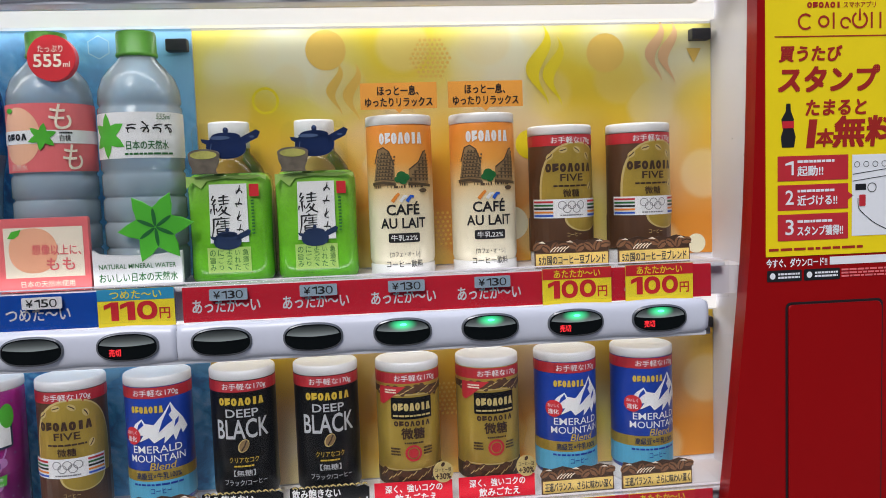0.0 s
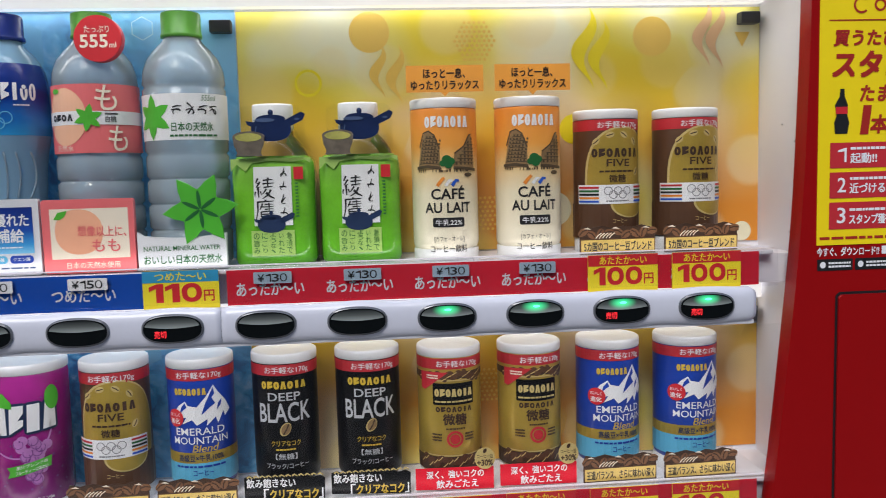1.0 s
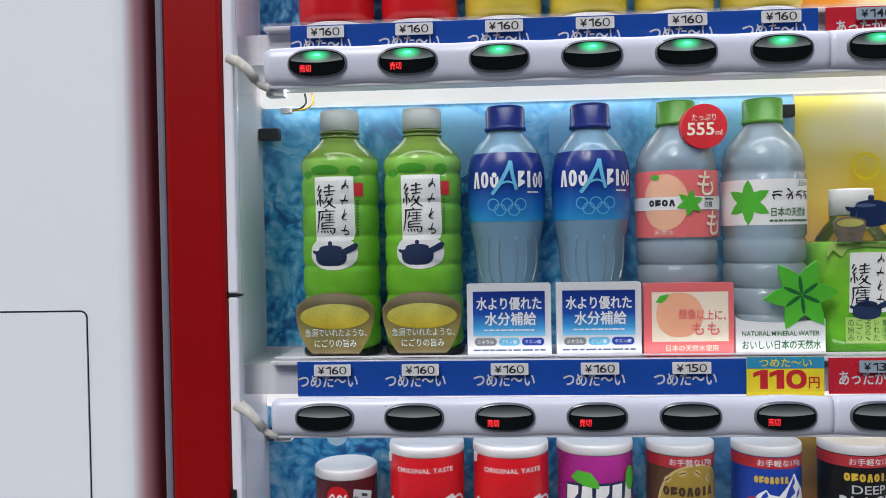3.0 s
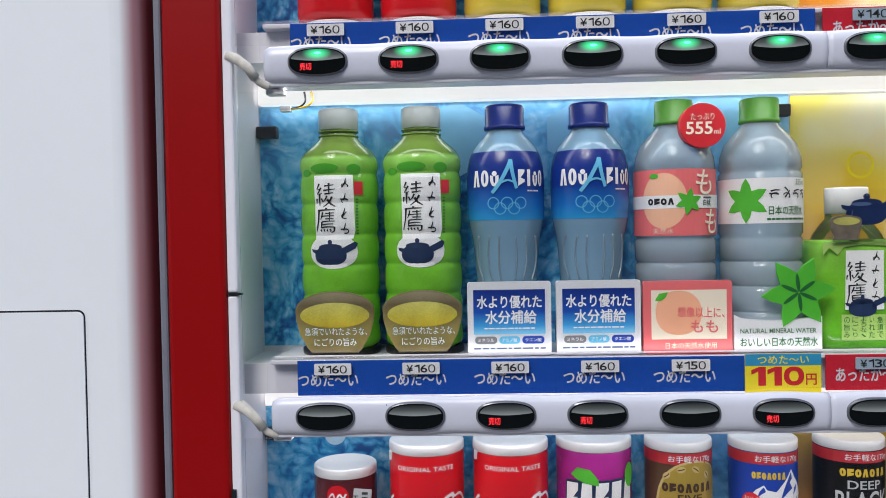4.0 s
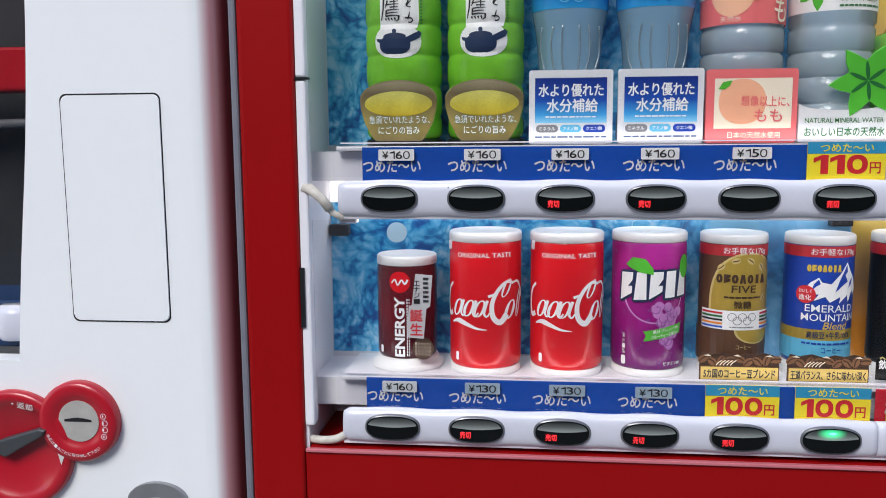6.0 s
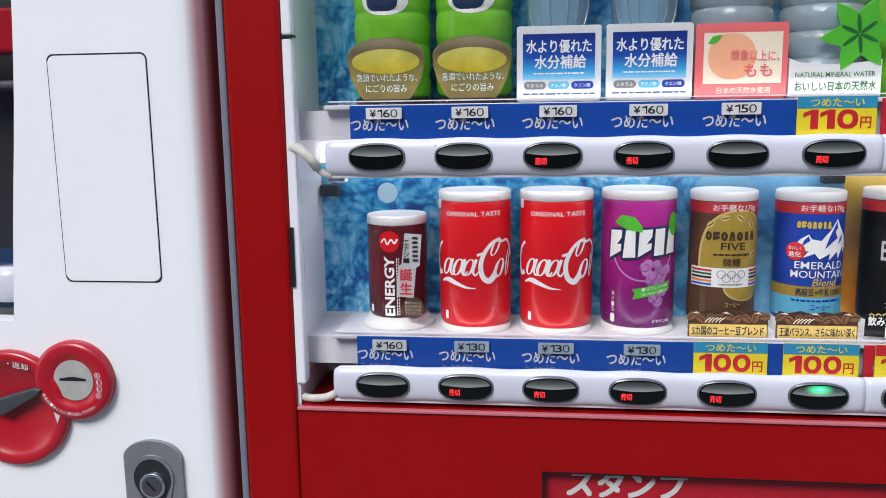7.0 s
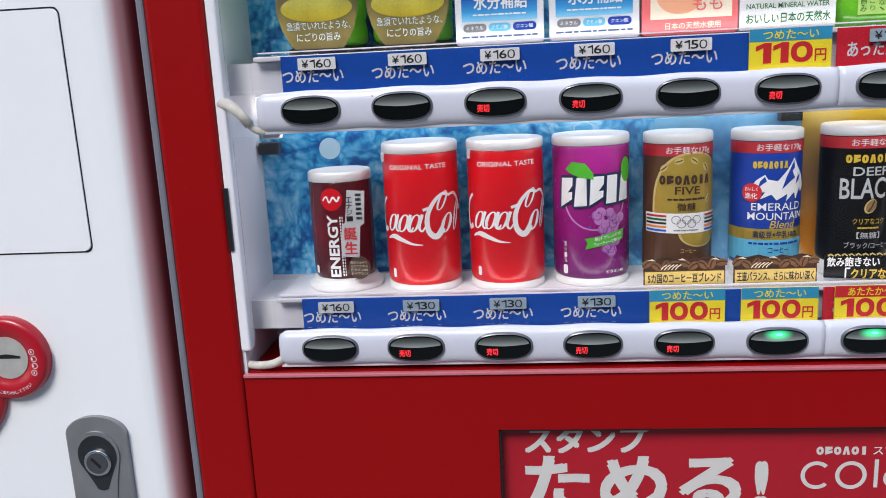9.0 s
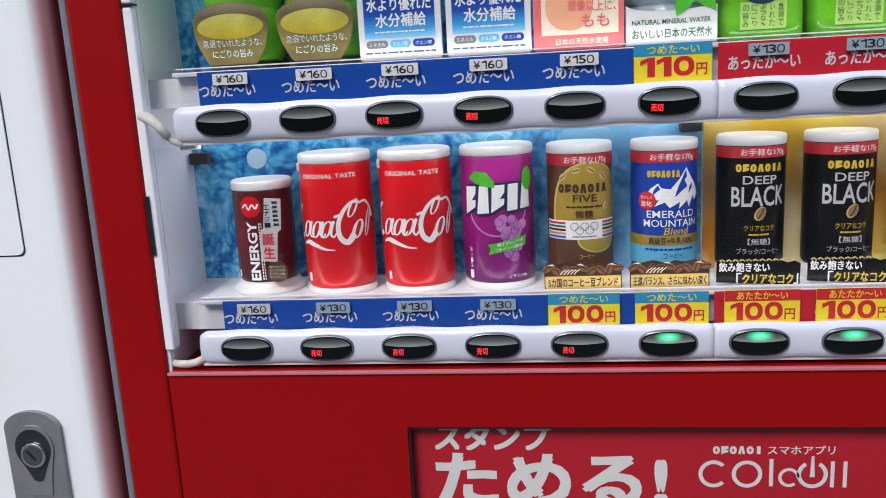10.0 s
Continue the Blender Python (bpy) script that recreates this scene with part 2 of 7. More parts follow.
def write(bm, s, x0, x1, z0, z1, bold=0.0, lean=0.0, rise=0.0):
    """Letters s, fitted into the box x0..x1, z0..z1; lean slants them, rise lifts their right end."""
    dense = any(ord(ch) > 0x2E80 for ch in s)
    vs, fs, _ = glyphs(s, 0.0 if dense else bold)
    k = bold * (z1 - z0) * 0.9 if dense else 0.0
    for i, (dx, dz) in enumerate(((0, 0),) if k < 1e-5 else ((-k, -k), (k, k), (-k, k), (k, -k))):
        made = [bm.verts.new((x0 + dx + (x1 - x0) * u + lean * v * (z1 - z0), -0.00002 * i, z0 + dz + (z1 - z0) * v + rise * u)) for u, v in vs]
        for f in fs:
            try:
                bm.faces.new([made[i] for i in f])
            except ValueError:
                pass
    return bm


def write_down(bm, s, cx, z0, z1, w, bold=0.0):
    """A column of upright letters from z1 down to z0, each in a cell w wide."""
    step = (z1 - z0) / len(s)
    for i, ch in enumerate(s):
        k = 0.45 if ch in "いり、。っょゅ・" else 0.92
        write(bm, ch, cx - w / 2 * max(k, 0.7), cx + w / 2 * max(k, 0.7), z1 - step * (i + 0.5 + 0.46 * max(k, 0.7)), z1 - step * (i + 0.5 - 0.46 * max(k, 0.7)), bold)
    return bm


def mark(name, bm, material, parent, lift=0.0004, y=0.0, radius=None, label="", step=0.004, squash=1.0):
    """Lays a flat print (x, z) on the plane y facing the front, or bends it round an upright axis of the radius given
    (a number, or a function of the height)."""
    if radius is not None:
        us = [v.co.x for v in bm.verts]
        k = math.floor(min(us) / step) + 1
        while k * step < max(us):
            bmesh.ops.bisect_plane(bm, geom=bm.verts[:] + bm.edges[:] + bm.faces[:], plane_co=(k * step, 0, 0), plane_no=(1, 0, 0))
            k += 1
        if callable(radius):
            zs = [v.co.z for v in bm.verts]
            k = math.floor(min(zs) / step) + 1
            while k * step < max(zs):
                bmesh.ops.bisect_plane(bm, geom=bm.verts[:] + bm.edges[:] + bm.faces[:], plane_co=(0, 0, k * step), plane_no=(0, 0, 1))
                k += 1
        for v in bm.verts:
            r = radius(v.co.z) if callable(radius) else radius
            a = v.co.x / r
            q = r + lift - v.co.y
            v.co.x, v.co.y = q * math.sin(a), -squash * q * math.cos(a)
    else:
        for v in bm.verts:
            v.co.y += y - lift
    return part(name, bm, material, parent, label)


def B():
    return bmesh.new()


def tube(bm, pts, r, seg=8):
    """A round cord along 3D points."""
    prev = None
    for i, p in enumerate(pts):
        d = (Vector(pts[min(i + 1, len(pts) - 1)]) - Vector(pts[max(i - 1, 0)])).normalized()
        q = d.to_track_quat("Z", "Y").to_matrix()
        cur = [bm.verts.new(Vector(p) + q @ Vector((r * math.cos(2 * math.pi * k / seg), r * math.sin(2 * math.pi * k / seg), 0))) for k in range(seg)]
        if prev:
            for k in range(seg):
                bm.faces.new((prev[k], prev[(k + 1) % seg], cur[(k + 1) % seg], cur[k]))
        else:
            bm.faces.new(cur[::-1])
        prev = cur
    bm.faces.new(prev)
    return bm


# ---- the place ----
COL, PITCH = -0.550, 0.0739          # first column, and the step from column to column
SHELF = (1.5745, 1.2925, 1.0875)     # tops of the three display shelves
FRONT = 0.672


def col(c):
    return COL + PITCH * c


bm = B()
box(bm, -400, 400, -400, 400, -0.3, 0.0)
tagged(part("ground", bm, ASPHALT), "grey concrete paving in front of the machines", "ground", kind="structure")
bm = B()
box(bm, -6, 6, 1.55, 1.75, 0, 3.6)
tagged(part("wall_back", bm, PLASTER), "plain grey rendered wall behind the machines", "wall", kind="structure")

# wall out of view, added to cut low skylight and reflections
bm = B()
box(bm, -14, 14, -8.3, -8.0, 0, 7.0)
tagged(part("wall_opposite", bm, mat("dark_render", (0.13, 0.125, 0.12), 0.9, vary=0.3, scale=1.5, bump=0.3, bump_scale=40)), "unseen dark wall added to block low skylight and darken reflections", "wall", kind="structure")

# ---- red vending machine: cabinet ----
machine = thing("vending_machine", "red drinks vending machine with lit display of sample drinks", "vending machine", (-0.06, 1.0, 0))
bm = B()
box(bm, -0.683, 0.56, 0.80, 1.40, 0.06, 1.83, 0.006)
part("cabinet", bm, RED, machine)
for x in (-0.6, 0.48):
    for y in (0.84, 1.34):
        part("levelling_foot", box(B(), x - 0.03, x + 0.03, y - 0.03, y + 0.03, 0, 0.062), BLACK, machine)
bm = B()
box(bm, -0.6835, -0.6345, FRONT, 0.80, 0.10, 1.83, 0.004, 3)
part("door_stile", bm, RED, machine, "glossy red enamelled door stile")
bm = B()
box(bm, -0.630, 0.5, FRONT + 0.004, 0.774, 1.0222, 1.0256)
part("sill", bm, RED, machine)
# lower door panel round the recessed sign
SX0, SX1, SZ0, SZ1 = -0.4135, 0.29, 0.72, 0.9705
for x0, x1, z0, z1 in ((-0.6335, SX0, 0.10, 1.0216), (SX1, 0.56, 0.10, 1.0216), (SX0, SX1, SZ1, 1.0216), (SX0, SX1, 0.10, SZ0)):
    part("lower_panel", box(B(), x0, x1, FRONT + 0.001, 0.70, z0, z1), RED, machine)
bm = B()
box(bm, -0.6335, 0.56, 0.70, 0.80, 0.10, 1.0216)
part("door_core", bm, RED, machine)
# coin side panel with the curved inner edge
edge = curve_pts([(0.300, 0.94), (0.307, 1.0), (0.319, 1.084), (0.3315, 1.206), (0.341, 1.315), (0.3455, 1.422), (0.3475, 1.514), (0.3485, 1.62), (0.349, 1.83)], 4)
bm = B()
prism(bm, [(0.56, 1.0222), (0.56, 1.83)] + [p for p in edge[::-1] if p[1] >= 1.0222], FRONT, 0.69, 0.003)
part("coin_panel", bm, RED, machine, "red coin panel with curved inner edge")
bm = B()
box(bm, 0.356, 0.56, 0.69, 0.80, 1.0222, 1.83)
part("coin_panel_core", bm, RED, machine)
# raised door in the coin panel
bm = B()
prism(bm, rounded(0.3745, 0.4615, 1.045, 1.2535, 0.004), FRONT - 0.0022, FRONT + 0.0005, 0.0012)
part("coin_door", bm, RED, machine)
bm = B()
for o, i in ((0.0022, 0.0),):
    poly(bm, rounded(0.3745 - o, 0.4615 + o, 1.045 - o, 1.2535 + o, 0.005))
mark("coin_door_gap", bm, BLACK, machine, 0.0004, FRONT)
# lining of the display
bm = B()
box(bm, -0.6345, -0.6315, 0.678, 0.80, 1.0222, 1.83)
part("lining_side", bm, WHITE_IN, machine)
bm = B()
box(bm, 0.3525, 0.356, 0.69, 0.80, 1.0222, 1.83)
part("lining_side", bm, WHITE_IN, machine, "white lining, faintly scuffed")
bm = B()
box(bm, -0.6315, 0.3525, 0.774, 0.80, 1.0222, 1.83)
part("lining_back", bm, WHITE_IN, machine)
bm = B()
box(bm, -0.6835, 0.56, FRONT, 0.80, 1.83, 1.85, 0.003)
part("door_head", bm, RED, machine)
# white edge moulding by the stile, with black catches
bm = B()
box(bm, -0.6343, -0.6255, 0.6745, 0.690, 1.045, 1.349, 0.002)
box(bm, -0.6343, -0.6255, 0.6745, 0.690, 1.351, 1.82, 0.002)
part("edge_moulding", bm, WHITE_IN, machine)
bm = B()
box(bm, -0.6343, -0.6225, 0.6735, 0.680, 1.3492, 1.3508)
part("catch", bm, BLACK, machine)
part("catch", box(B(), -0.6343, -0.6305, 0.6725, 0.680, 1.135, 1.188), BLACK, machine)


# ---- printed backing sheets ----
def ice_print():
    m = mat("ice_print", (0.1, 0.3, 0.6), 0.4)
    n, l = m.node_tree.nodes, m.node_tree.links
    p = n["Principled BSDF"]
    tc = n.new("ShaderNodeTexCoord")
    warp = n.new("ShaderNodeTexNoise")
    warp.inputs["Scale"].default_value, warp.inputs["Detail"].default_value = 14, 4
    mixv = n.new("ShaderNodeVectorMath")
    mixv.operation = "MULTIPLY_ADD"
    mixv.inputs[1].default_value = (0.09, 0.09, 0.09)
    l.new(tc.outputs["Object"], warp.inputs["Vector"])
    l.new(warp.outputs["Color"], mixv.inputs[0])
    l.new(tc.outputs["Object"], mixv.inputs[2])
    vor = n.new("ShaderNodeTexVoronoi")
    vor.feature = "F1"
    vor.inputs["Scale"].default_value = 38
    l.new(mixv.outputs[0], vor.inputs["Vector"])
    fine = n.new("ShaderNodeTexNoise")
    fine.inputs["Scale"].default_value, fine.inputs["Detail"].default_value, fine.inputs["Roughness"].default_value = 70, 8, 0.72
    l.new(mixv.outputs[0], fine.inputs["Vector"])
    s = n.new("ShaderNodeMath")
    s.operation = "MULTIPLY_ADD"
    s.inputs[1].default_value = 0.5
    l.new(vor.outputs["Distance"], s.inputs[0])
    l.new(fine.outputs["Fac"], s.inputs[2])
    v2, s2 = n.new("ShaderNodeTexVoronoi"), n.new("ShaderNodeMath")
    v2.inputs["Scale"].default_value = 105
    s2.operation = "MULTIPLY_ADD"
    s2.inputs[1].default_value = -0.42
    l.new(mixv.outputs[0], v2.inputs["Vector"])
    l.new(v2.outputs["Distance"], s2.inputs[0])
    l.new(s.outputs[0], s2.inputs[2])
    edge = n.new("ShaderNodeMath")
    edge.operation = "ADD"
    edge.inputs[1].default_value = 0.17
    l.new(s2.outputs[0], edge.inputs[0])
    s = edge
    r = n.new("ShaderNodeValToRGB")
    e = r.color_ramp.elements
    e[0].position, e[0].color = 0.46, (0.008, 0.09, 0.34, 1)
    e[1].position, e[1].color = 1.0, (0.40, 0.70, 0.92, 1)
    for pos, c in ((0.60, (0.015, 0.23, 0.56, 1)), (0.70, (0.05, 0.39, 0.72, 1)), (0.84, (0.18, 0.55, 0.84, 1))):
        k = e.new(pos)
        k.color = c
    l.new(s.outputs[0], r.inputs[0])
    # the print fades to pale sky along the top and towards the warm sheet
    sep, add = n.new("ShaderNodeSeparateXYZ"), n.new("ShaderNodeMath")
    l.new(tc.outputs["Object"], sep.inputs[0])
    fades = []
    for axis, lo, hi, most in (("Z", 0.14, 0.225, 0.50), ("X", -0.40, -0.17, 0.60)):
        f = n.new("ShaderNodeMapRange")
        f.interpolation_type = "SMOOTHSTEP"
        f.inputs["From Min"].default_value, f.inputs["From Max"].default_value, f.inputs["To Max"].default_value = lo, hi, most
        l.new(sep.outputs[axis], f.inputs["Value"])
        fades.append(f)
    add.use_clamp = True
    l.new(fades[0].outputs[0], add.inputs[0])
    l.new(fades[1].outputs[0], add.inputs[1])
    drift, mod, mx = n.new("ShaderNodeTexNoise"), n.new("ShaderNodeMath"), n.new("ShaderNodeMix")
    drift.inputs["Scale"].default_value = 17
    l.new(tc.outputs["Object"], drift.inputs["Vector"])
    mod.operation, mod.use_clamp = "MULTIPLY", True
    lift = n.new("ShaderNodeMapRange")
    lift.inputs["From Min"].default_value, lift.inputs["From Max"].default_value, lift.inputs["To Min"].default_value, lift.inputs["To Max"].default_value = 0.35, 0.62, 0.45, 1.25
    l.new(drift.outputs["Fac"], lift.inputs["Value"])
    l.new(add.outputs[0], mod.inputs[0])
    l.new(lift.outputs[0], mod.inputs[1])
    mx.data_type = "RGBA"
    mx.inputs["B"].default_value = (0.28, 0.60, 0.90, 1)
    l.new(mod.outputs[0], mx.inputs["Factor"])
    l.new(r.outputs[0], mx.inputs["A"])
    l.new(mx.outputs["Result"], p.inputs["Base Color"])
    return m


def bokeh_print():
    m = mat("bokeh_print", (0.8, 0.6, 0.1), 0.4)
    n, l = m.node_tree.nodes, m.node_tree.links
    p = n["Principled BSDF"]
    tc = n.new("ShaderNodeTexCoord")
    a, b = n.new("ShaderNodeTexNoise"), n.new("ShaderNodeTexNoise")
    a.inputs["Scale"].default_value, a.inputs["Detail"].default_value = 9, 1.5
    b.inputs["Scale"].default_value, b.inputs["Detail"].default_value = 7, 1
    l.new(tc.outputs["Object"], a.inputs["Vector"])
    mp = n.new("ShaderNodeMapping")
    mp.inputs["Location"].default_value = (3.1, 0.4, 1.7)
    l.new(tc.outputs["Object"], mp.inputs["Vector"])
    l.new(mp.outputs[0], b.inputs["Vector"])
    r = n.new("ShaderNodeValToRGB")
    e = r.color_ramp.elements
    e[0].position, e[0].color = 0.38, (0.82, 0.66, 0.04, 1)
    e[1].position, e[1].color = 0.64, (0.86, 0.85, 0.60, 1)
    k = e.new(0.5)
    k.color = (0.83, 0.74, 0.18, 1)
    l.new(a.outputs["Fac"], r.inputs[0])
    # orange deepens towards the foot of each sheet as printed
    sep, grad = n.new("ShaderNodeSeparateXYZ"), n.new("ShaderNodeMapRange")
    l.new(tc.outputs["Object"], sep.inputs[0])
    grad.inputs["From Min"].default_value, grad.inputs["From Max"].default_value = 0.19, 0.02
    grad.inputs["To Min"].default_value, grad.inputs["To Max"].default_value = 0.0, 1.1
    l.new(sep.outputs["Z"], grad.inputs["Value"])
    mul = n.new("ShaderNodeMath")
    mul.operation, mul.use_clamp = "MULTIPLY", True
    r2 = n.new("ShaderNodeMapRange")
    r2.inputs["From Min"].default_value, r2.inputs["From Max"].default_value = 0.32, 0.52
    l.new(b.outputs["Fac"], r2.inputs["Value"])
    l.new(r2.outputs[0], mul.inputs[0])
    l.new(grad.outputs[0], mul.inputs[1])
    mx = n.new("ShaderNodeMix")
    mx.data_type = "RGBA"
    mx.inputs["B"].default_value = (0.72, 0.27, 0.025, 1)
    l.new(mul.outputs[0], mx.inputs["Factor"])
    l.new(r.outputs[0], mx.inputs["A"])
    # soft printed discs of light
    vor, disc = n.new("ShaderNodeTexVoronoi"), n.new("ShaderNodeMapRange")
    vor.inputs["Scale"].default_value, vor.inputs["Randomness"].default_value = 16, 1.0
    disc.interpolation_type = "SMOOTHSTEP"
    disc.inputs["From Min"].default_value, disc.inputs["From Max"].default_value = 0.46, 0.34
    disc.inputs["To Max"].default_value = 0.38
    l.new(mp.outputs[0], vor.inputs["Vector"])
    l.new(vor.outputs["Distance"], disc.inputs["Value"])
    cmx = n.new("ShaderNodeMix")
    cmx.data_type = "RGBA"
    cmx.inputs["A"].default_value, cmx.inputs["B"].default_value = (0.86, 0.83, 0.55, 1), (0.82, 0.60, 0.12, 1)
    sepc = n.new("ShaderNodeSeparateColor")
    l.new(vor.outputs["Color"], sepc.inputs[0])
    l.new(sepc.outputs[0], cmx.inputs["Factor"])
    fin = n.new("ShaderNodeMix")
    fin.data_type = "RGBA"
    l.new(disc.outputs[0], fin.inputs["Factor"])
    l.new(mx.outputs["Result"], fin.inputs["A"])
    l.new(cmx.outputs["Result"], fin.inputs["B"])
    l.new(fin.outputs["Result"], p.inputs["Base Color"])
    return m


ICE, BOKEH = ice_print(), bokeh_print()
for k, (z0, z1) in enumerate(((1.5755, 1.80), (1.2935, 1.5185), (1.0885, 1.238))):
    bm = B()
    box(bm, -0.6305, -0.1405, 0.7735, 0.7745, 0, z1 - z0)
    ob = part("ice_backing_sheet", bm, ICE, machine, "blue backing sheet printed with crushed ice")
    ob.location = (0, 0, z0)
    bm = B()
    box(bm, -0.1395, 0.3515, 0.7725, 0.7735, 0, z1 - z0 - 0.002)
    ob = part("warm_backing_sheet", bm, BOKEH, machine, "yellow and orange backing sheet printed with soft lights")
    ob.location = (0, 0, z0)

# ---- shelves, price strips, button bars ----
SOLD_OUT = ((0, 1, 8, 9), (2, 3, 5, 10, 11), (1, 2, 3, 4))


def bar_mesh(x0, x1, round_left):
    """A rounded plastic bar that swells a little at each button."""
    bm = B()
    n, seg = 96, 20
    prev = None
    for i in range(n + 1):
        x = x0 + (x1 - x0) * i / n
        swell = 0.5 + 0.5 * math.cos(2 * math.pi * (x + 0.5542) / 0.07375)
        end = x - x0 if round_left else x1 - x
        k = 1.0 if end > 0.006 else 0.80 + 0.20 * math.sqrt(max(0, 1 - (1 - end / 0.006) ** 2))
        ry, rz = (0.0072 + 0.0007 * swell) * k, (0.0150 + 0.0012 * swell) * k
        cur = []
        for j in range(seg):
            a = 2 * math.pi * j / seg
            c, s = math.cos(a), math.sin(a)
            cur.append(bm.verts.new((x, 0.0082 + ry * math.copysign(abs(c) ** 0.75, c), rz * math.copysign(abs(s) ** 0.75, s))))
        if prev:
            for j in range(seg):
                bm.faces.new((prev[j], prev[(j + 1) % seg], cur[(j + 1) % seg], cur[j]))
        else:
            bm.faces.new(cur[::-1])
        prev = cur
    bm.faces.new(prev)
    return bm


BAR_Y = 0.6695
BAR_Z = (1.5375, 1.2482, 1.0472)
BLUE_RED = -0.1475
for k in range(3):
    z = SHELF[k]
    # shelf tray
    bm = B()
    box(bm, -0.604, 0.326, 0.690, 0.7725, z - 0.004, z, 0.001)
    part("shelf", bm, WHITE_IN, machine)
    bm = B()
    box(bm, -0.6315, 0.3525, 0.700, 0.774, z - 0.030, z - 0.0045)
    part("shelf_support", bm, WHITE_IN, machine)
    # clear ledge with the coloured strip behind it
    bm = B()
    box(bm, -0.606, 0.328, 0.6860, 0.6880, z - 0.031, z + 0.0005, 0.0006)
    box(bm, -0.606, 0.328, 0.6882, 0.6990, z + 0.0005, z + 0.0022, 0.0006)
    part("clear_ledge", bm, ACRYLIC, machine, "clear acrylic price ledge")
    for x0, x1, m, lab in ((-0.5805, BLUE_RED - 0.003, STRIP_BLUE, "blue price strip"), (BLUE_RED + 0.003, 0.312, STRIP_RED, "red price strip")):
        bm = B()
        box(bm, x0, x1, 0.6886, 0.6896, z - 0.0300, z - 0.0008)
        strip = part("price_strip", bm, m, machine, lab)
        for c in range(12):
            if x0 < col(c) < x1:
                bm = B()
                if c < 6:
                    write(bm, "つめた〜い", col(c) - 0.0296, col(c) + 0.0205, z - 0.0222, z - 0.0116, 0.020)
                else:
                    write(bm, "あったか〜い", col(c) - 0.0300, col(c) + 0.0250, z - 0.0225, z - 0.0118, 0.020)
                mark("lettering", bm, PAPER, strip, 0.0004, 0.6886)
    # bars, two lengths with a seam
    for x0, x1 in ((-0.599, BLUE_RED - 0.0003), (BLUE_RED + 0.0003, 0.302)):
        ob = part("button_bar", bar_mesh(x0, x1, x0 < BLUE_RED - 0.1), BAR, machine, "off-white rounded plastic button bar", True)
        ob.location = (0, BAR_Y, BAR_Z[k])
    bm = B()
    box(bm, BLUE_RED - 0.004, BLUE_RED + 0.004, BAR_Y + 0.004, BAR_Y + 0.014, BAR_Z[k] - 0.012, BAR_Z[k] + 0.012)
    part("bar_joint", bm, BLACK, machine)
    bm = B()
    box(bm, -0.600, 0.302, 0.676, 0.700, BAR_Z[k] - 0.0178, BAR_Z[k] - 0.0135, 0.001)
    part("bar_carrier", bm, WHITE_IN, machine)

# light fittings above each display row
for k, z in ((1, 1.5185), (2, 1.2390), (0, 1.806)):
    bm = B()
    box(bm, -0.628, 0.350, 0.7600, 0.7722, z, z + (0.020 if k else 0.02), 0.001)
    part("light_fitting", bm, LED_WHITE, machine, "white light strip over the samples")
    lamp = new("display_light", bpy.data.lights.new("display_light", "AREA"))
    lamp.data.shape, lamp.data.size, lamp.data.size_y = "RECTANGLE", 0.90, 0.012
    lamp.data.energy, lamp.data.color = (0.75, 0.175, 0.112)[k], (0.98, 0.98, 1.0)
    zl = (z + 0.004, BAR_Z[0] - 0.0188, BAR_Z[1] - 0.0188)[k]
    lamp.matrix_basis = look((-0.138, 0.690, zl), (-0.138, 0.6980, zl - 0.10))
    lamp = new("display_light", bpy.data.lights.new("display_light", "AREA"))
    lamp.data.shape, lamp.data.size, lamp.data.size_y = "RECTANGLE", 0.96, 0.010
    lamp.data.energy, lamp.data.color = (0.10, 0.085, 0.08)[k], (0.98, 0.98, 1.0)
    lamp.matrix_basis = look((-0.138, 0.7655, z - 0.0008), (-0.138, 0.7600, z - 0.10))

RAIL = mat("rail_diffuser", (0.80, 0.76, 0.84), 0.5, vary=0.05, emit=0.12)
# slim fill rail added along each sample shelf front to brighten the samples
for k, power in ((1, 0.055), (2, 0.04)):
    z = SHELF[k]
    bm = B()
    box(bm, -0.600, 0.322, 0.6902, 0.6922, z + 0.0024, z + 0.0034)
    part("shelf_light_rail", bm, RAIL, machine, "slim white fill light rail added along the shelf edge")
    lamp = new("shelf_light", bpy.data.lights.new("shelf_light", "AREA"))
    lamp.data.shape, lamp.data.size, lamp.data.size_y = "RECTANGLE", 0.92, 0.003
    lamp.data.energy, lamp.data.color = power, (1.0, 0.97, 0.98)
    lamp.matrix_basis = look((-0.139, 0.6885, z + 0.0040), (-0.139, 0.712, z + 0.10))

# thin clear panes between the bars
for z0, z1 in ((1.0640, 1.2290), (1.2665, 1.5165), (1.5545, 1.8250)):
    bm = B()
    box(bm, -0.6240, 0.3510, 0.6795, 0.6805, z0, z1)
    pane = part("display_pane", bm, PANE, machine, "clear display pane")
    pane.visible_shadow = False

# push buttons: rim, dark lens, smoked window with its green lamp
bm = B()
prism(bm, oval(0, 0, 0.0245, 0.0118, 40, 2.5), -0.0012, 0.004, 0.0010)
rim = part("push_button", bm, RIM, machine, "black oval push button with a lamp window", True)
bm = B()
prism(bm, oval(0, 0, 0.0230, 0.0104, 40, 2.5), -0.0018, 0.002, 0.0006)
lens = part("lens", bm, LENS, rim)
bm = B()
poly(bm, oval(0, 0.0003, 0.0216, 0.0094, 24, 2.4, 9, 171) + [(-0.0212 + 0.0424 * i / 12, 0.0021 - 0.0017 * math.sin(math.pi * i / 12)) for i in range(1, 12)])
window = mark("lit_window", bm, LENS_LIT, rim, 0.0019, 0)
bm = B()
poly(bm, oval(0.0005, 0.0064, 0.0030, 0.0011, 16))
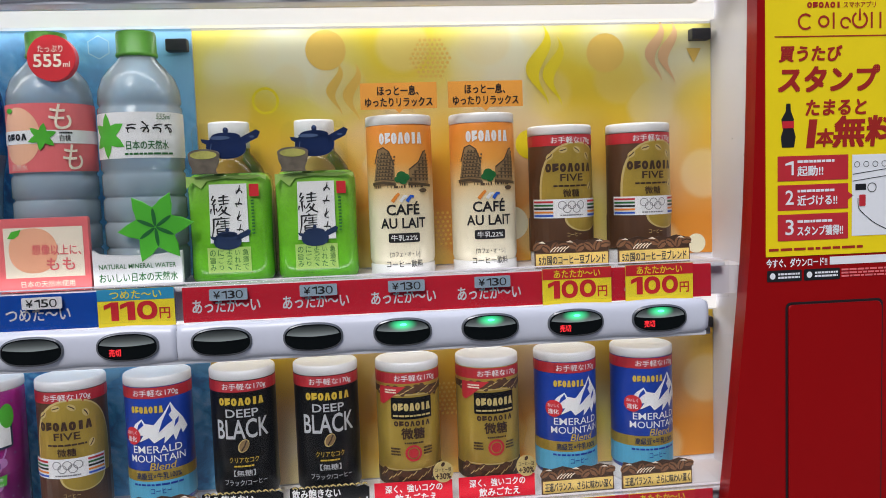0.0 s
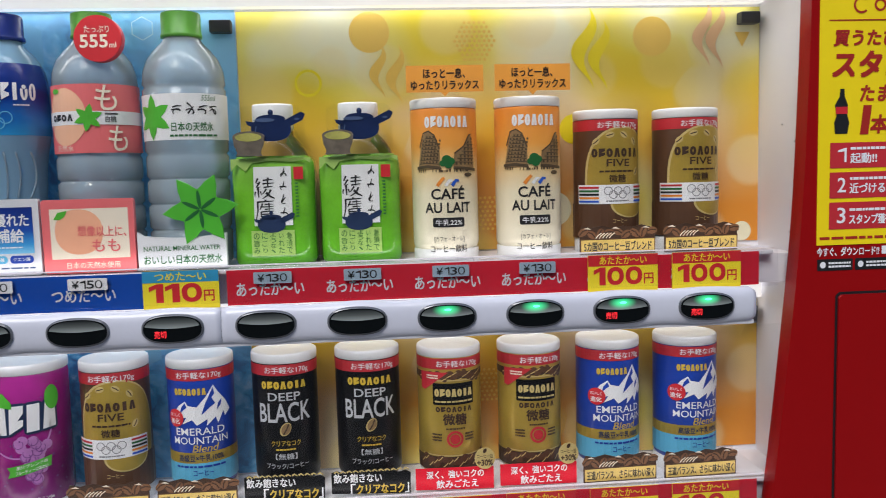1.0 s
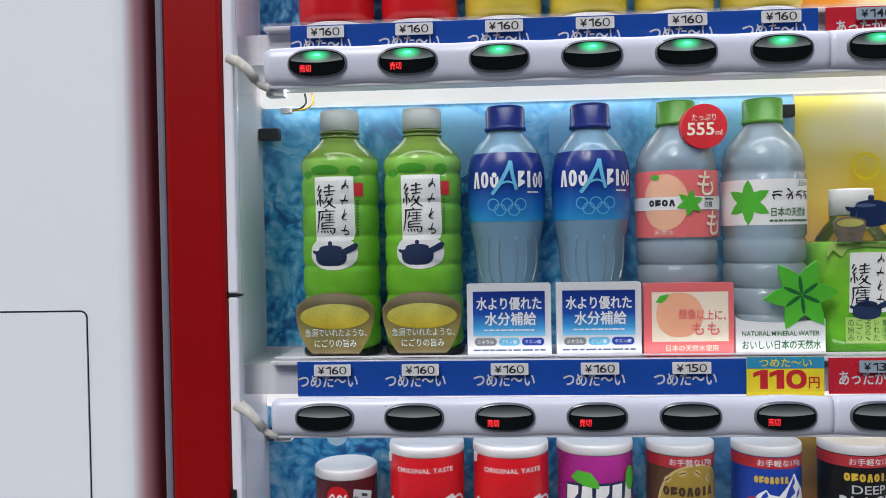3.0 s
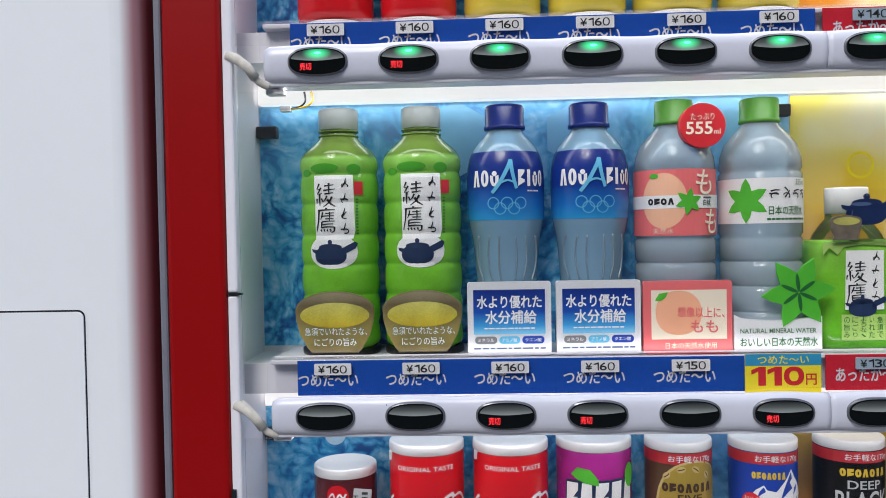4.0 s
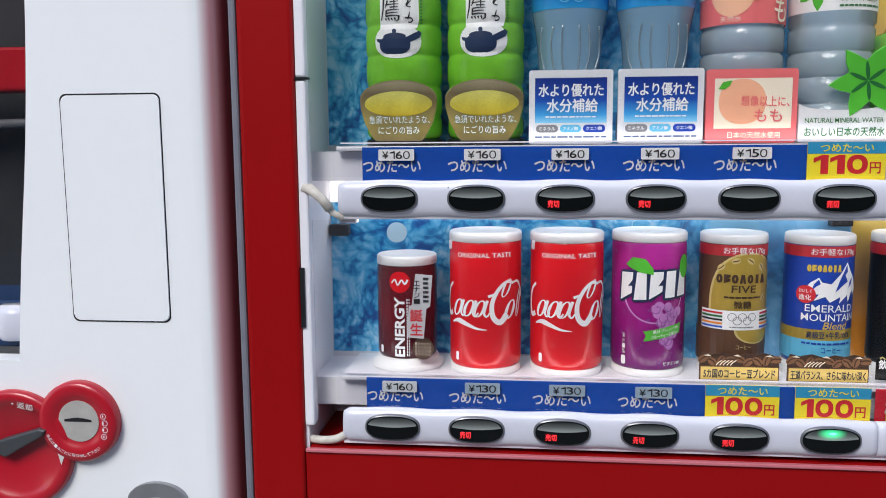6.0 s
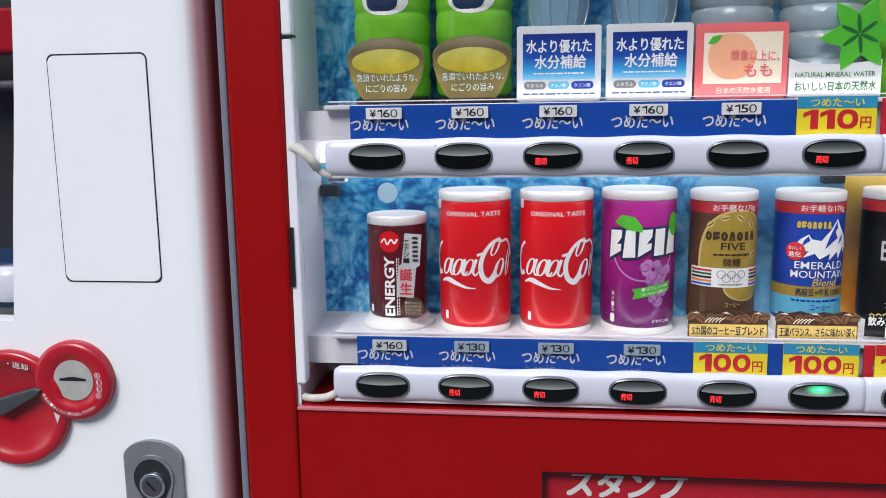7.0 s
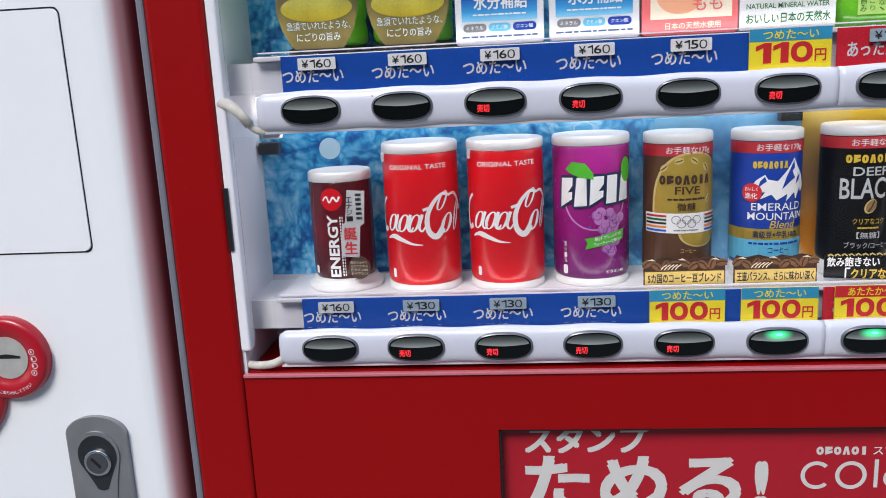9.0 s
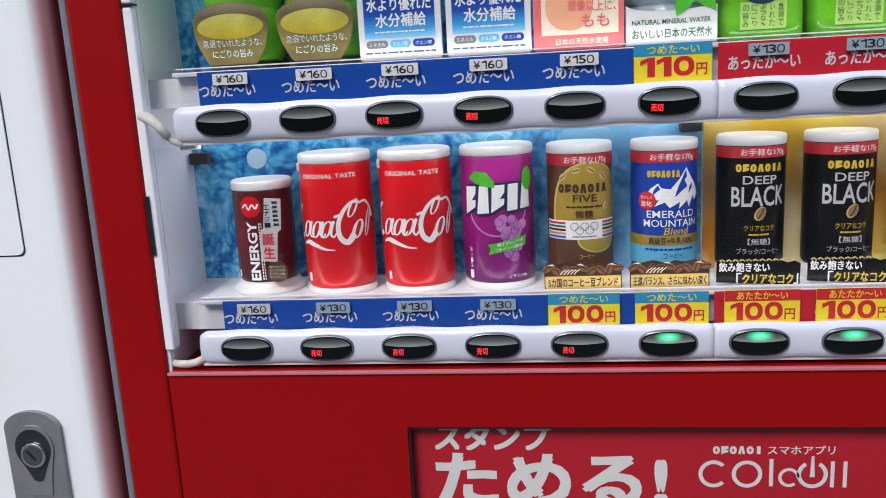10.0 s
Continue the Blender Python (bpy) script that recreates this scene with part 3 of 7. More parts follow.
core_mark = mark("indicator_core", bm, GREEN_HOT, rim, 0.0025, 0)
bm = B()
write(bm, "売切", -0.0142, -0.0048, -0.0072, -0.0012)
sold_mark = mark("sold_out_lettering", bm, RED_LED, rim, 0.0022, 0)
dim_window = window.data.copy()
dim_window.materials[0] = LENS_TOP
LIT = (range(12), range(8, 12), range(5, 12))
for k in range(3):
    for c in range(12):
        m = Matrix.Translation((-0.5542 + 0.07375 * c, BAR_Y + 0.0004, BAR_Z[k] + 0.0004))
        first = k == 0 and c == 0
        if first:
            rim.matrix_basis = m
            b = rim
        else:
            b = copy_thing(rim, m)
        for ch in list(b.children):
            if ch.name.startswith("sold_out") and not first and c not in SOLD_OUT[k]:
                bpy.data.objects.remove(ch)
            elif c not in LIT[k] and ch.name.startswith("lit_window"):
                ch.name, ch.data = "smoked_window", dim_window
            elif c not in LIT[k] and ch.name.startswith("indicator_core"):
                bpy.data.objects.remove(ch)

# price tags
def numerals(bm, text, x0, x1, z0, z1, heavy=False):
    """Figures in even cells; the one and the nought are drawn, since signs of this kind use plain wide ones."""
    wide = [0.72 if ch == "1" else 1.0 for ch in text]
    unit = (x1 - x0) / sum(wide)
    h, x = z1 - z0, x0
    for ch, w in zip(text, wide):
        a, b = x + 0.05 * unit * w, x + 0.95 * unit * w
        q = (b - a)
        x += unit * w
        stem = (0.52 if heavy else 0.26) * q
        if ch == "1":
            poly(bm, [(b - stem, z0), (b, z0), (b, z1), (b - stem * 0.85, z1), (a, z1 - 0.16 * h), (a, z1 - (0.40 if heavy else 0.30) * h), (b - stem, z1 - 0.24 * h)])
        elif ch == "0":
            inner = (0.46, 0.56) if heavy else (0.64, 0.80)
            cx, cz, n = (a + b) / 2, (z0 + z1) / 2, 28
            o, i_ = oval(cx, cz, q / 2, h / 2, n, 2.3), oval(cx, cz, q / 2 * inner[0], h / 2 * inner[1], n, 2.2)
            for k in range(n):
                j = (k + 1) % n
                poly(bm, [o[k], o[j], i_[j], i_[k]])
        else:
            write(bm, ch, a, b, z0, z1, 0.010)
    return bm


def price_tag(c, k, price, paper):
    z = SHELF[k] - 0.0075
    bm = B()
    prism(bm, rounded(col(c) - 0.0155, col(c) + 0.0155, z - 0.0048, z + 0.0048, 0.0008, 2), 0.6846, 0.6858)
    tag = part("price_tag", bm, paper, machine)
    bm = B()
    write(bm, "¥", col(c) - 0.0122, col(c) - 0.0066, z - 0.0031, z + 0.0031, 0.010)
    numerals(bm, price, col(c) - 0.0056, col(c) + 0.0122, z - 0.0033, z + 0.0033)
    mark("lettering", bm, INK, tag, 0.0003, 0.6846)


def offer_card(c, k, words, price):
    z0, z1 = SHELF[k] - 0.0305, SHELF[k] + 0.0012
    x0, x1 = col(c) - 0.0305, col(c) + 0.0305
    warm = c > 5
    bm = B()
    prism(bm, [(x0, z0), (x1, z0), (x1, z1), (x0, z1)], 0.6840, 0.6852)
    card = part("offer_card", bm, YELLOW, machine, "yellow offer card with a big red price")
    zt = z0 + 0.0222
    bm = B()
    rect(bm, x0, x1, zt, z1)
    mark("header_band", bm, RED_INK if warm else CYAN, card, 0.0002, 0.6840)
    bm = B()
    write(bm, words, x0 + 0.010, x1 - 0.010, zt + 0.0014, z1 - 0.0014, 0.012)
    mark("lettering", bm, YELLOW, card, 0.0004, 0.6840)
    bm = B()
    numerals(bm, price, x0 + 0.0042, x1 - 0.0130, z0 + 0.0058, zt - 0.0010, True)
    write(bm, "円", x1 - 0.0122, x1 - 0.0040, z0 + 0.0062, zt - 0.0070, 0.02)
    mark("price_lettering", bm, RED_INK, card, 0.0003, 0.6840)


for c in range(6):
    price_tag(c, 0, "160", PAPER)
for c in range(6, 12):
    price_tag(c, 0, "140", TAG_BLUE)
for c, p in enumerate(("160", "160", "160", "160", "150")):
    price_tag(c, 1, p, PAPER)
for c in range(6, 10):
    price_tag(c, 1, "130", TAG_BLUE)
price_tag(0, 2, "160", mat("tag_pale_print", (0.58, 0.62, 0.66), 0.45, vary=0.04))
for c in (1, 2, 3):
    price_tag(c, 2, "130", TAG_BLUE)
offer_card(5, 1, "つめた〜い", "110")
for c in (10, 11):
    offer_card(c, 1, "あたたか〜い", "100")
for c in (4, 5):
    offer_card(c, 2, "つめた〜い", "100")
for c in range(6, 12):
    offer_card(c, 2, "あたたか〜い", "100")

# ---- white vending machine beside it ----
# base colour runs from white to dark red across the rounding
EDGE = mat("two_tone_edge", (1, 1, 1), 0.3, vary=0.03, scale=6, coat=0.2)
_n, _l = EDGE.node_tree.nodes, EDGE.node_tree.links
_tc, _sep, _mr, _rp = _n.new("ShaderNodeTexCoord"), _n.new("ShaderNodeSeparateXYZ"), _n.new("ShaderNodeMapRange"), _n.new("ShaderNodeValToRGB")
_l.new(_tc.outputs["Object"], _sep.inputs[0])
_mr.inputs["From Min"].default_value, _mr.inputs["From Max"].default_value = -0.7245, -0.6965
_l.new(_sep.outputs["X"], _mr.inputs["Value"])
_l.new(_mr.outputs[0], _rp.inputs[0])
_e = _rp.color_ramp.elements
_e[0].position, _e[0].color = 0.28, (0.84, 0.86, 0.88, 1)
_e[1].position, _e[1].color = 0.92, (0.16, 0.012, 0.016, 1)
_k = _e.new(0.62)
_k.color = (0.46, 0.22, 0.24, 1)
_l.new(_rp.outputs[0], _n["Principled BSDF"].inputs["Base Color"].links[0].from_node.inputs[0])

white = thing("vending_machine", "white drinks vending machine with a red coin return", "vending machine", (-1.2, 1.0, 0))
bm = B()
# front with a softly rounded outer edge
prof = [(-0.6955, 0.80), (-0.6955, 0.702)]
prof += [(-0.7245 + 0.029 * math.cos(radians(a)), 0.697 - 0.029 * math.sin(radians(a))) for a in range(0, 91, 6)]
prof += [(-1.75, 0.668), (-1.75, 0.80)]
WIN = curve_pts([(-0.915, 1.02), (-0.905, 1.062), (-0.8985, 1.095), (-0.889, 1.19), (-0.8765, 1.30), (-0.869, 1.40), (-0.8655, 1.50), (-0.864, 1.62), (-0.864, 1.76)], 3)
WIN = [p for p in WIN if p[1] > 1.103]


def upright(bm, pts, z0, z1):
    a = [bm.verts.new((x, y, z0)) for x, y in pts]
    b = [bm.verts.new((x, y, z1)) for x, y in pts]
    for i in range(len(pts) - 1):
        bm.faces.new((a[i], b[i], b[i + 1], a[i + 1]))
    return bm


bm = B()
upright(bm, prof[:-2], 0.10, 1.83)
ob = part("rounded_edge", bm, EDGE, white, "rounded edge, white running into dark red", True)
bm = B()
x_join = prof[-3][0]
prism(bm, [(x_join, 0.10), (x_join, 1.83), (-1.75, 1.83), (-1.75, 1.76)] + [(-1.70, 1.76)] + WIN[::-1] + [(-0.8975, 1.101), (-1.70, 1.101), (-1.75, 1.101), (-1.75, 0.10)], 0.668, 0.69)
part("door_front", bm, WHITE, white)
bm = B()
box(bm, -1.75, -0.697, 0.80, 1.40, 0.06, 1.83, 0.006)
part("cabinet", bm, WHITE, white)
bm = B()
box(bm, -1.75, -0.73, 0.690, 0.695, 0.10, 1.10)
box(bm, -0.86, -0.73, 0.690, 0.695, 1.10, 1.83)
part("door_core", bm, WHITE, white)
for x in (-1.65, -0.8):
    for y in (0.84, 1.34):
        part("levelling_foot", box(B(), x - 0.03, x + 0.03, y - 0.03, y + 0.03, 0, 0.062), BLACK, white)
bm = B()
box(bm, -0.6925, -0.6855, 0.678, 0.86, 0.10, 1.83, 0.002)
part("edge_seal", bm, GREY_SEAL, white)


# ---- print inks and sample materials ----
def graded(name, h, stops, rough=0.35, axis="Z", metal=0.0, vary=0.08):
    """A printed colour that runs through the stops (0..1) up the height h."""
    m = mat(name, (1, 1, 1), rough, metal, vary=vary, scale=40)
    n, l = m.node_tree.nodes, m.node_tree.links
    p = n["Principled BSDF"]
    scale_node = p.inputs["Base Color"].links[0].from_node
    tc, sep, mr, r = n.new("ShaderNodeTexCoord"), n.new("ShaderNodeSeparateXYZ"), n.new("ShaderNodeMapRange"), n.new("ShaderNodeValToRGB")
    l.new(tc.outputs["Object"], sep.inputs[0])
    mr.inputs["From Max"].default_value = h
    l.new(sep.outputs[axis], mr.inputs["Value"])
    l.new(mr.outputs[0], r.inputs[0])
    e = r.color_ramp.elements
    e[0].position, e[0].color = stops[0][0], (*stops[0][1], 1)
    e[1].position, e[1].color = stops[-1][0], (*stops[-1][1], 1)
    for pos, c in stops[1:-1]:
        k = e.new(pos)
        k.color = (*c, 1)
    l.new(r.outputs[0], scale_node.inputs[0])
    return m


def ink(name, c, rough=0.4, metal=0.0, vary=0.06):
    return mat(name + "_print", c, rough, metal, vary=vary)


NAVY = ink("navy", (0.012, 0.028, 0.085))
GOLD = ink("gold", (0.46, 0.32, 0.055), 0.3, 0.3, 0.18)
GOLD_PALE = ink("pale_gold", (0.64, 0.50, 0.20), 0.35, 0.15, 0.12)
GOLD_INK = ink("gold_letter", (0.62, 0.42, 0.04))
PLATE = ink("gold_plate", (0.68, 0.48, 0.13), 0.35, 0.1, 0.2)
BROWN = ink("coffee_brown", (0.10, 0.045, 0.022), 0.35)
BEAN_LIT = ink("lit_bean", (0.20, 0.095, 0.045), 0.35, vary=0.35)
BEAN = ink("roast_bean", (0.055, 0.026, 0.014), 0.4, vary=0.3)
COFFEE_BLACK = mat("satin_black_print", (0.007, 0.0065, 0.007), 0.3, spec=0.2)
SILVER = ink("silver", (0.62, 0.63, 0.66), 0.35, 0.3)
COFFEE_RED = ink("band_red", (0.52, 0.025, 0.035))
ROYAL = ink("royal_blue", (0.012, 0.050, 0.36), 0.28)
GREY_BLUE = ink("slate_blue", (0.06, 0.10, 0.22))
SKY_INK = ink("sky_blue", (0.12, 0.46, 0.70))
GREEN_INK = ink("leaf_green", (0.075, 0.44, 0.03), vary=0.15)
GREEN_DARK = ink("deep_green", (0.012, 0.13, 0.03))
GREEN_PALE = ink("pale_green", (0.36, 0.56, 0.14))
CORAL = ink("coral", (0.78, 0.16, 0.17))
PEACH = graded("peach_print", 0.16, [(0.0, (0.86, 0.42, 0.26)), (1.0, (0.88, 0.50, 0.33))])
CREAM = ink("cream", (0.84, 0.76, 0.62))
ORANGE = ink("orange", (0.78, 0.25, 0.03))
BLUE_INK = ink("bright_blue", (0.02, 0.10, 0.55))
GREY_INK = ink("grey", (0.20, 0.20, 0.22))
STONE_INK = ink("sepia", (0.085, 0.055, 0.028), vary=0.4)
STONE_PALE = ink("pale_sepia", (0.30, 0.19, 0.085), vary=0.4)
DRINK_RED = ink("drink_red", (0.62, 0.008, 0.014), 0.25, 0.0, 0.04)
GRAPE = graded("grape_print", 0.12, [(0, (0.12, 0.006, 0.12)), (0.4, (0.25, 0.008, 0.17)), (1, (0.42, 0.025, 0.27))], 0.25, vary=0.25)
GRAPE_INK = ink("grape_dark", (0.16, 0.03, 0.22), vary=0.3)
GRAPE_PALE = ink("grape_pale", (0.50, 0.20, 0.52), vary=0.3)
ENERGY = graded("energy_print", 0.11, [(0, (0.035, 0.006, 0.008)), (0.5, (0.13, 0.006, 0.012)), (1, (0.06, 0.01, 0.012))], 0.25)
CAP_BLUE = mat("cap_blue_plastic", (0.010, 0.028, 0.22), 0.22, vary=0.06, bump=0.05)
CAP_GREEN = mat("cap_green_plastic", (0.13, 0.42, 0.05), 0.3, vary=0.06, bump=0.05)
CAP_CLEAR = mat("cap_frosted_plastic", (0.62, 0.66, 0.64), 0.35, vary=0.05, bump=0.05)
TEA_BODY = graded("green_tea", 0.19, [(0, (0.12, 0.41, 0.022)), (0.45, (0.175, 0.50, 0.035)), (0.80, (0.17, 0.46, 0.05)), (0.898, (0.26, 0.53, 0.10)), (0.912, (0.12, 0.22, 0.03)), (1, (0.17, 0.27, 0.045))], 0.12, vary=0.25)
TEA_WARM = graded("warm_green_tea", 0.10, [(0, (0.08, 0.32, 0.018)), (0.15, (0.12, 0.42, 0.022)), (0.6, (0.17, 0.50, 0.03)), (0.86, (0.24, 0.54, 0.07)), (1, (0.12, 0.38, 0.02))], 0.14, vary=0.3)
TEA_DARK = ink("tea_leaf_green", (0.07, 0.36, 0.03), 0.2)
BOWL = graded("glazed_bowl", 0.056, [(0, (0.07, 0.05, 0.018)), (0.12, (0.15, 0.115, 0.035)), (0.4, (0.25, 0.20, 0.06)), (0.7, (0.15, 0.12, 0.05)), (1, (0.26, 0.21, 0.12))], 0.3, vary=0.3)
BOWL_IN = graded("bowl_inside_print", 0.056, [(0.4, (0.20, 0.16, 0.05)), (0.8, (0.13, 0.10, 0.05)), (1, (0.30, 0.26, 0.17))], 0.35, vary=0.2)
BOWL_TEA = graded("tea_surface_print", 0.056, [(0.40, (0.46, 0.33, 0.02)), (0.60, (0.47, 0.40, 0.05)), (0.85, (0.52, 0.50, 0.14))], 0.25, vary=0.35)
CLEAR_BLUE = clear("clear_blue_pet", (0.93, 0.97, 1.0), 0.05, 0.52, (0.46, 0.76, 1.0), 0.06, 0.25, 0.3)
# paler than the bottle plastic, imitating bright streaks along the moulded ribs
CLEAR_RIB = clear("moulded_pet", (0.98, 0.99, 1.0), 0.10, 0.30, (0.70, 0.88, 1.0), 0.08)
CLEAR_PET = clear("clear_pet", (0.98, 0.99, 1.0), 0.05, 0.46, (0.76, 0.90, 1.0), 0.06, 0.25, 0.35)
CLEAR_AMBER = clear("clear_amber_pet", (0.97, 0.95, 0.80), 0.04, 0.05, (0.7, 0.68, 0.35))
SPORTS = graded("sports_label_print", 0.18, [(0.62, (0.03, 0.33, 0.66)), (0.70, (0.012, 0.16, 0.52)), (0.80, (0.006, 0.035, 0.26)), (0.95, (0.006, 0.020, 0.18))], 0.22)
SPORTS_CARD = graded("sports_card_print", 0.06, [(0.29, (0.26, 0.62, 0.86)), (0.42, (0.05, 0.33, 0.70)), (0.62, (0.010, 0.07, 0.40)), (0.95, (0.006, 0.022, 0.20))], 0.3)
CAFE = graded("milk_coffee_print", 0.135, [(0, (0.84, 0.78, 0.62)), (0.42, (0.85, 0.76, 0.55)), (0.60, (0.82, 0.56, 0.24)), (0.72, (0.84, 0.36, 0.06)), (1, (0.84, 0.25, 0.02))], 0.4, vary=0.04)
PLASTIC_CARD = mat("white_card_plastic", (0.70, 0.71, 0.75), 0.3, vary=0.03, scale=50)


def emblem(bm, x0, x1, z0, z1, n, lean=0.0, heavy=0.29, kinds=(2, 1, 2, 3, 2, 5, 3)):
    """A row of n plain shapes (rings, arches, wedges, bars), standing in for a trade mark; it spells nothing."""
    w, h = (x1 - x0) / n, z1 - z0
    t = heavy * min(h, w * 1.3)
    before = len(bm.verts)
    for i in range(n):
        a, b = x0 + w * (i + 0.08), x0 + w * (i + 0.92)
        cx, cz, rx, rz = (a + b) / 2, (z0 + z1) / 2, (b - a) / 2, h / 2
        kind = kinds[i % len(kinds)]
        if kind in (0, 2, 4):
            a0, a1 = ((-20, 200), None, (0, 360), None, (160, 380))[kind]
            o, q = oval(cx, cz, rx, rz, 20, 2.2, a0, a1), oval(cx, cz, rx - t, rz - t, 20, 2.2, a0, a1)
            for k in range(len(o) - (kind != 2)):
                j = (k + 1) % len(o)
                poly(bm, [o[k], o[j], q[j], q[k]])
            if kind != 2:
                poly(bm, oval(cx, cz + (-rz if kind == 0 else rz) * 0.55, t * 0.8, t * 0.8, 10))
        elif kind == 1:
            poly(bm, [(a, z0), (b, z0 + rz * 0.5), (b, z0 + rz * 0.5 + t), (a + t, cz), (b, z1 - t), (b, z1), (a, z1)])
        elif kind == 3:
            poly(bm, [(a, z0), (a + t, z0), (cx, z1 - t * 1.6), (b - t, z0), (b, z0), (cx + t * 0.6, z1), (cx - t * 0.6, z1)])
        else:
            rect(bm, cx - t * 0.7, cx + t * 0.7, z0, z1)
    bm.verts.ensure_lookup_table()
    for v in bm.verts[before:]:
        v.co.x += lean * (v.co.z - z0)
    return bm


def brush_sign(bm, cx, cz, w, h, seed, t=0.085):
    """A knot of brush lines of the size of one character: two hooks and dabs beside a barred stem with two feet; it spells nothing."""
    rnd = random.Random(seed)

    def line(pts, k=1.0):
        stroke(bm, [(cx + w * (u + rnd.uniform(-0.015, 0.015)), cz + h * (v + rnd.uniform(-0.01, 0.01))) for u, v in pts], t * w * k, t * w * k * 0.45)

    if seed % 2:
        line([(-0.30, 0.46), (-0.42, 0.26), (-0.24, 0.22)], 1.1)
        line([(-0.20, 0.30), (-0.40, 0.04), (-0.18, 0.08)], 1.1)
        line([(-0.30, 0.06), (-0.31, -0.18), (-0.30, -0.42)], 1.3)
        line([(-0.44, -0.14), (-0.46, -0.24), (-0.47, -0.34)])
        line([(-0.20, -0.12), (-0.16, -0.22), (-0.14, -0.30)])
        for v, a, b in ((0.36, -0.06, 0.42), (0.20, -0.10, 0.47), (0.05, -0.04, 0.40)):
            line([(a, v), ((a + b) / 2, v + 0.025), (b, v + 0.045)], 0.95)
        line([(0.18, 0.48), (0.175, 0.25), (0.17, 0.02)], 1.2)
        line([(0.08, -0.02), (-0.02, -0.18), (-0.12, -0.26)], 1.0)
        line([(0.32, -0.06), (0.16, -0.30), (-0.10, -0.46)], 1.2)
        line([(0.08, -0.18), (0.26, -0.36), (0.48, -0.46)], 1.5)
    else:
        line([(-0.40, 0.40), (0.05, 0.43), (0.46, 0.44)], 1.0)
        line([(-0.36, 0.40), (-0.38, 0.0), (-0.48, -0.40)], 1.2)
        line([(0.04, 0.50), (0.03, 0.46), (0.02, 0.42)], 1.4)
        for v, a, b in ((0.29, -0.02, 0.40), (0.18, -0.24, 0.42), (0.08, -0.02, 0.40), (-0.03, -0.22, 0.44), (-0.14, -0.20, 0.38)):
            line([(a, v), ((a + b) / 2, v + 0.015), (b, v + 0.02)], 0.8)
        line([(-0.14, 0.34), (-0.20, 0.16), (-0.28, 0.06)], 1.0)
        line([(0.20, 0.36), (0.20, 0.18), (0.20, 0.00)], 0.9)
        line([(-0.20, -0.04), (-0.21, -0.14), (-0.22, -0.26)], 1.1)
        line([(-0.22, -0.25), (0.10, -0.23), (0.42, -0.23)], 1.0)
        line([(0.42, -0.23), (0.40, -0.40), (0.28, -0.46)], 1.2)
        for u in (-0.26, -0.10, 0.06, 0.20):
            line([(u, -0.32), (u + 0.03, -0.37), (u + 0.04, -0.42)], 1.1)
    return bm


def loop_sign(bm, cx, cz, w, seed):
    """Three loose brush dabs, one of them curled; they spell nothing."""
    rnd = random.Random(seed * 7 + 1)
    for i in range(2):
        a, u, v = rnd.choice((0.1, 1.3, 0.2, -0.9)) + 0.8 * i, rnd.uniform(-0.12, 0.12), 0.24 - 0.26 * i
        c, q = 0.34 * w * math.cos(a), 0.34 * w * math.sin(a)
        stroke(bm, [(cx + w * u - c, cz + w * v - q), (cx + w * (u + 0.03), cz + w * (v + 0.05)), (cx + w * u + c, cz + w * v + q)], w * 0.13, w * 0.07)
    a0 = rnd.uniform(60, 300)
    stroke(bm, [(cx + w * 0.30 * math.cos(radians(a0 - 34 * i)), cz - w * 0.16 + w * 0.22 * math.sin(radians(a0 - 34 * i))) for i in range(7)], w * 0.07, w * 0.13)
    return bm


def small_print(bm, x0, x1, z0, z1, rows, seed=1):
    """Rows of fine plain bars for print too small to read."""
    rnd = random.Random(seed)
    step = (z1 - z0) / rows
    for i in range(rows):
        x = x0
        while x < x1 - (x1 - x0) * 0.04:
            w = min((x1 - x0) * rnd.uniform(0.05, 0.16), x1 - x)
            rect(bm, x, x + w, z0 + step * (i + 0.22), z0 + step * (i + 0.78))
            x += w + (x1 - x0) * 0.02
    return bm


def teapot(bm, cx, cz, s):
    """Outline of a side-handled teapot, s wide."""
    poly(bm, oval(cx - 0.08 * s, cz - 0.04 * s, 0.33 * s, 0.20 * s, 24, 2.3))
    poly(bm, oval(cx - 0.08 * s, cz + 0.13 * s, 0.24 * s, 0.07 * s, 18))
    poly(bm, oval(cx - 0.08 * s, cz + 0.235 * s, 0.045 * s, 0.05 * s, 12))
    poly(bm, [(cx + 0.14 * s, cz - 0.04 * s), (cx + 0.44 * s, cz + 0.10 * s), (cx + 0.49 * s, cz + 0.20 * s), (cx + 0.42 * s, cz + 0.24 * s), (cx + 0.14 * s, cz + 0.10 * s)])
    poly(bm, [(cx - 0.36 * s, cz - 0.02 * s), (cx - 0.30 * s, cz + 0.07 * s), (cx - 0.49 * s, cz + 0.10 * s), (cx - 0.47 * s, cz + 0.04 * s)])
    return bm


def leaf_star(cx, cz, r, turn=0.0, n=6):
    """A flower of n broad pointed leaves, as one outline."""
    out = []
    for i in range(n):
        for da, k in ((-360 / n / 2, 0.50), (-13, 0.74), (0, 1.0), (14, 0.74)):
            b = radians(turn + 360 / n * i + da)
            out.append((cx + r * k * math.cos(b), cz + r * k * math.sin(b)))
    return out


def bean(bm, cx, cz, r, tilt=30):
    c, s = math.cos(radians(tilt)), math.sin(radians(tilt))
    poly(bm, [(cx + x * c - z * s, cz + x * s + z * c) for x, z in oval(0, 0, r, r * 0.68, 16)])
    return bm


def rings5(bm, cx, cz, r):
    for i in range(5):
        ring(bm, cx + (i - 2) * 1.12 * r, cz + (0.35 * r if i % 2 == 0 else -0.55 * r), r * 0.84, r, 16)
    return bm


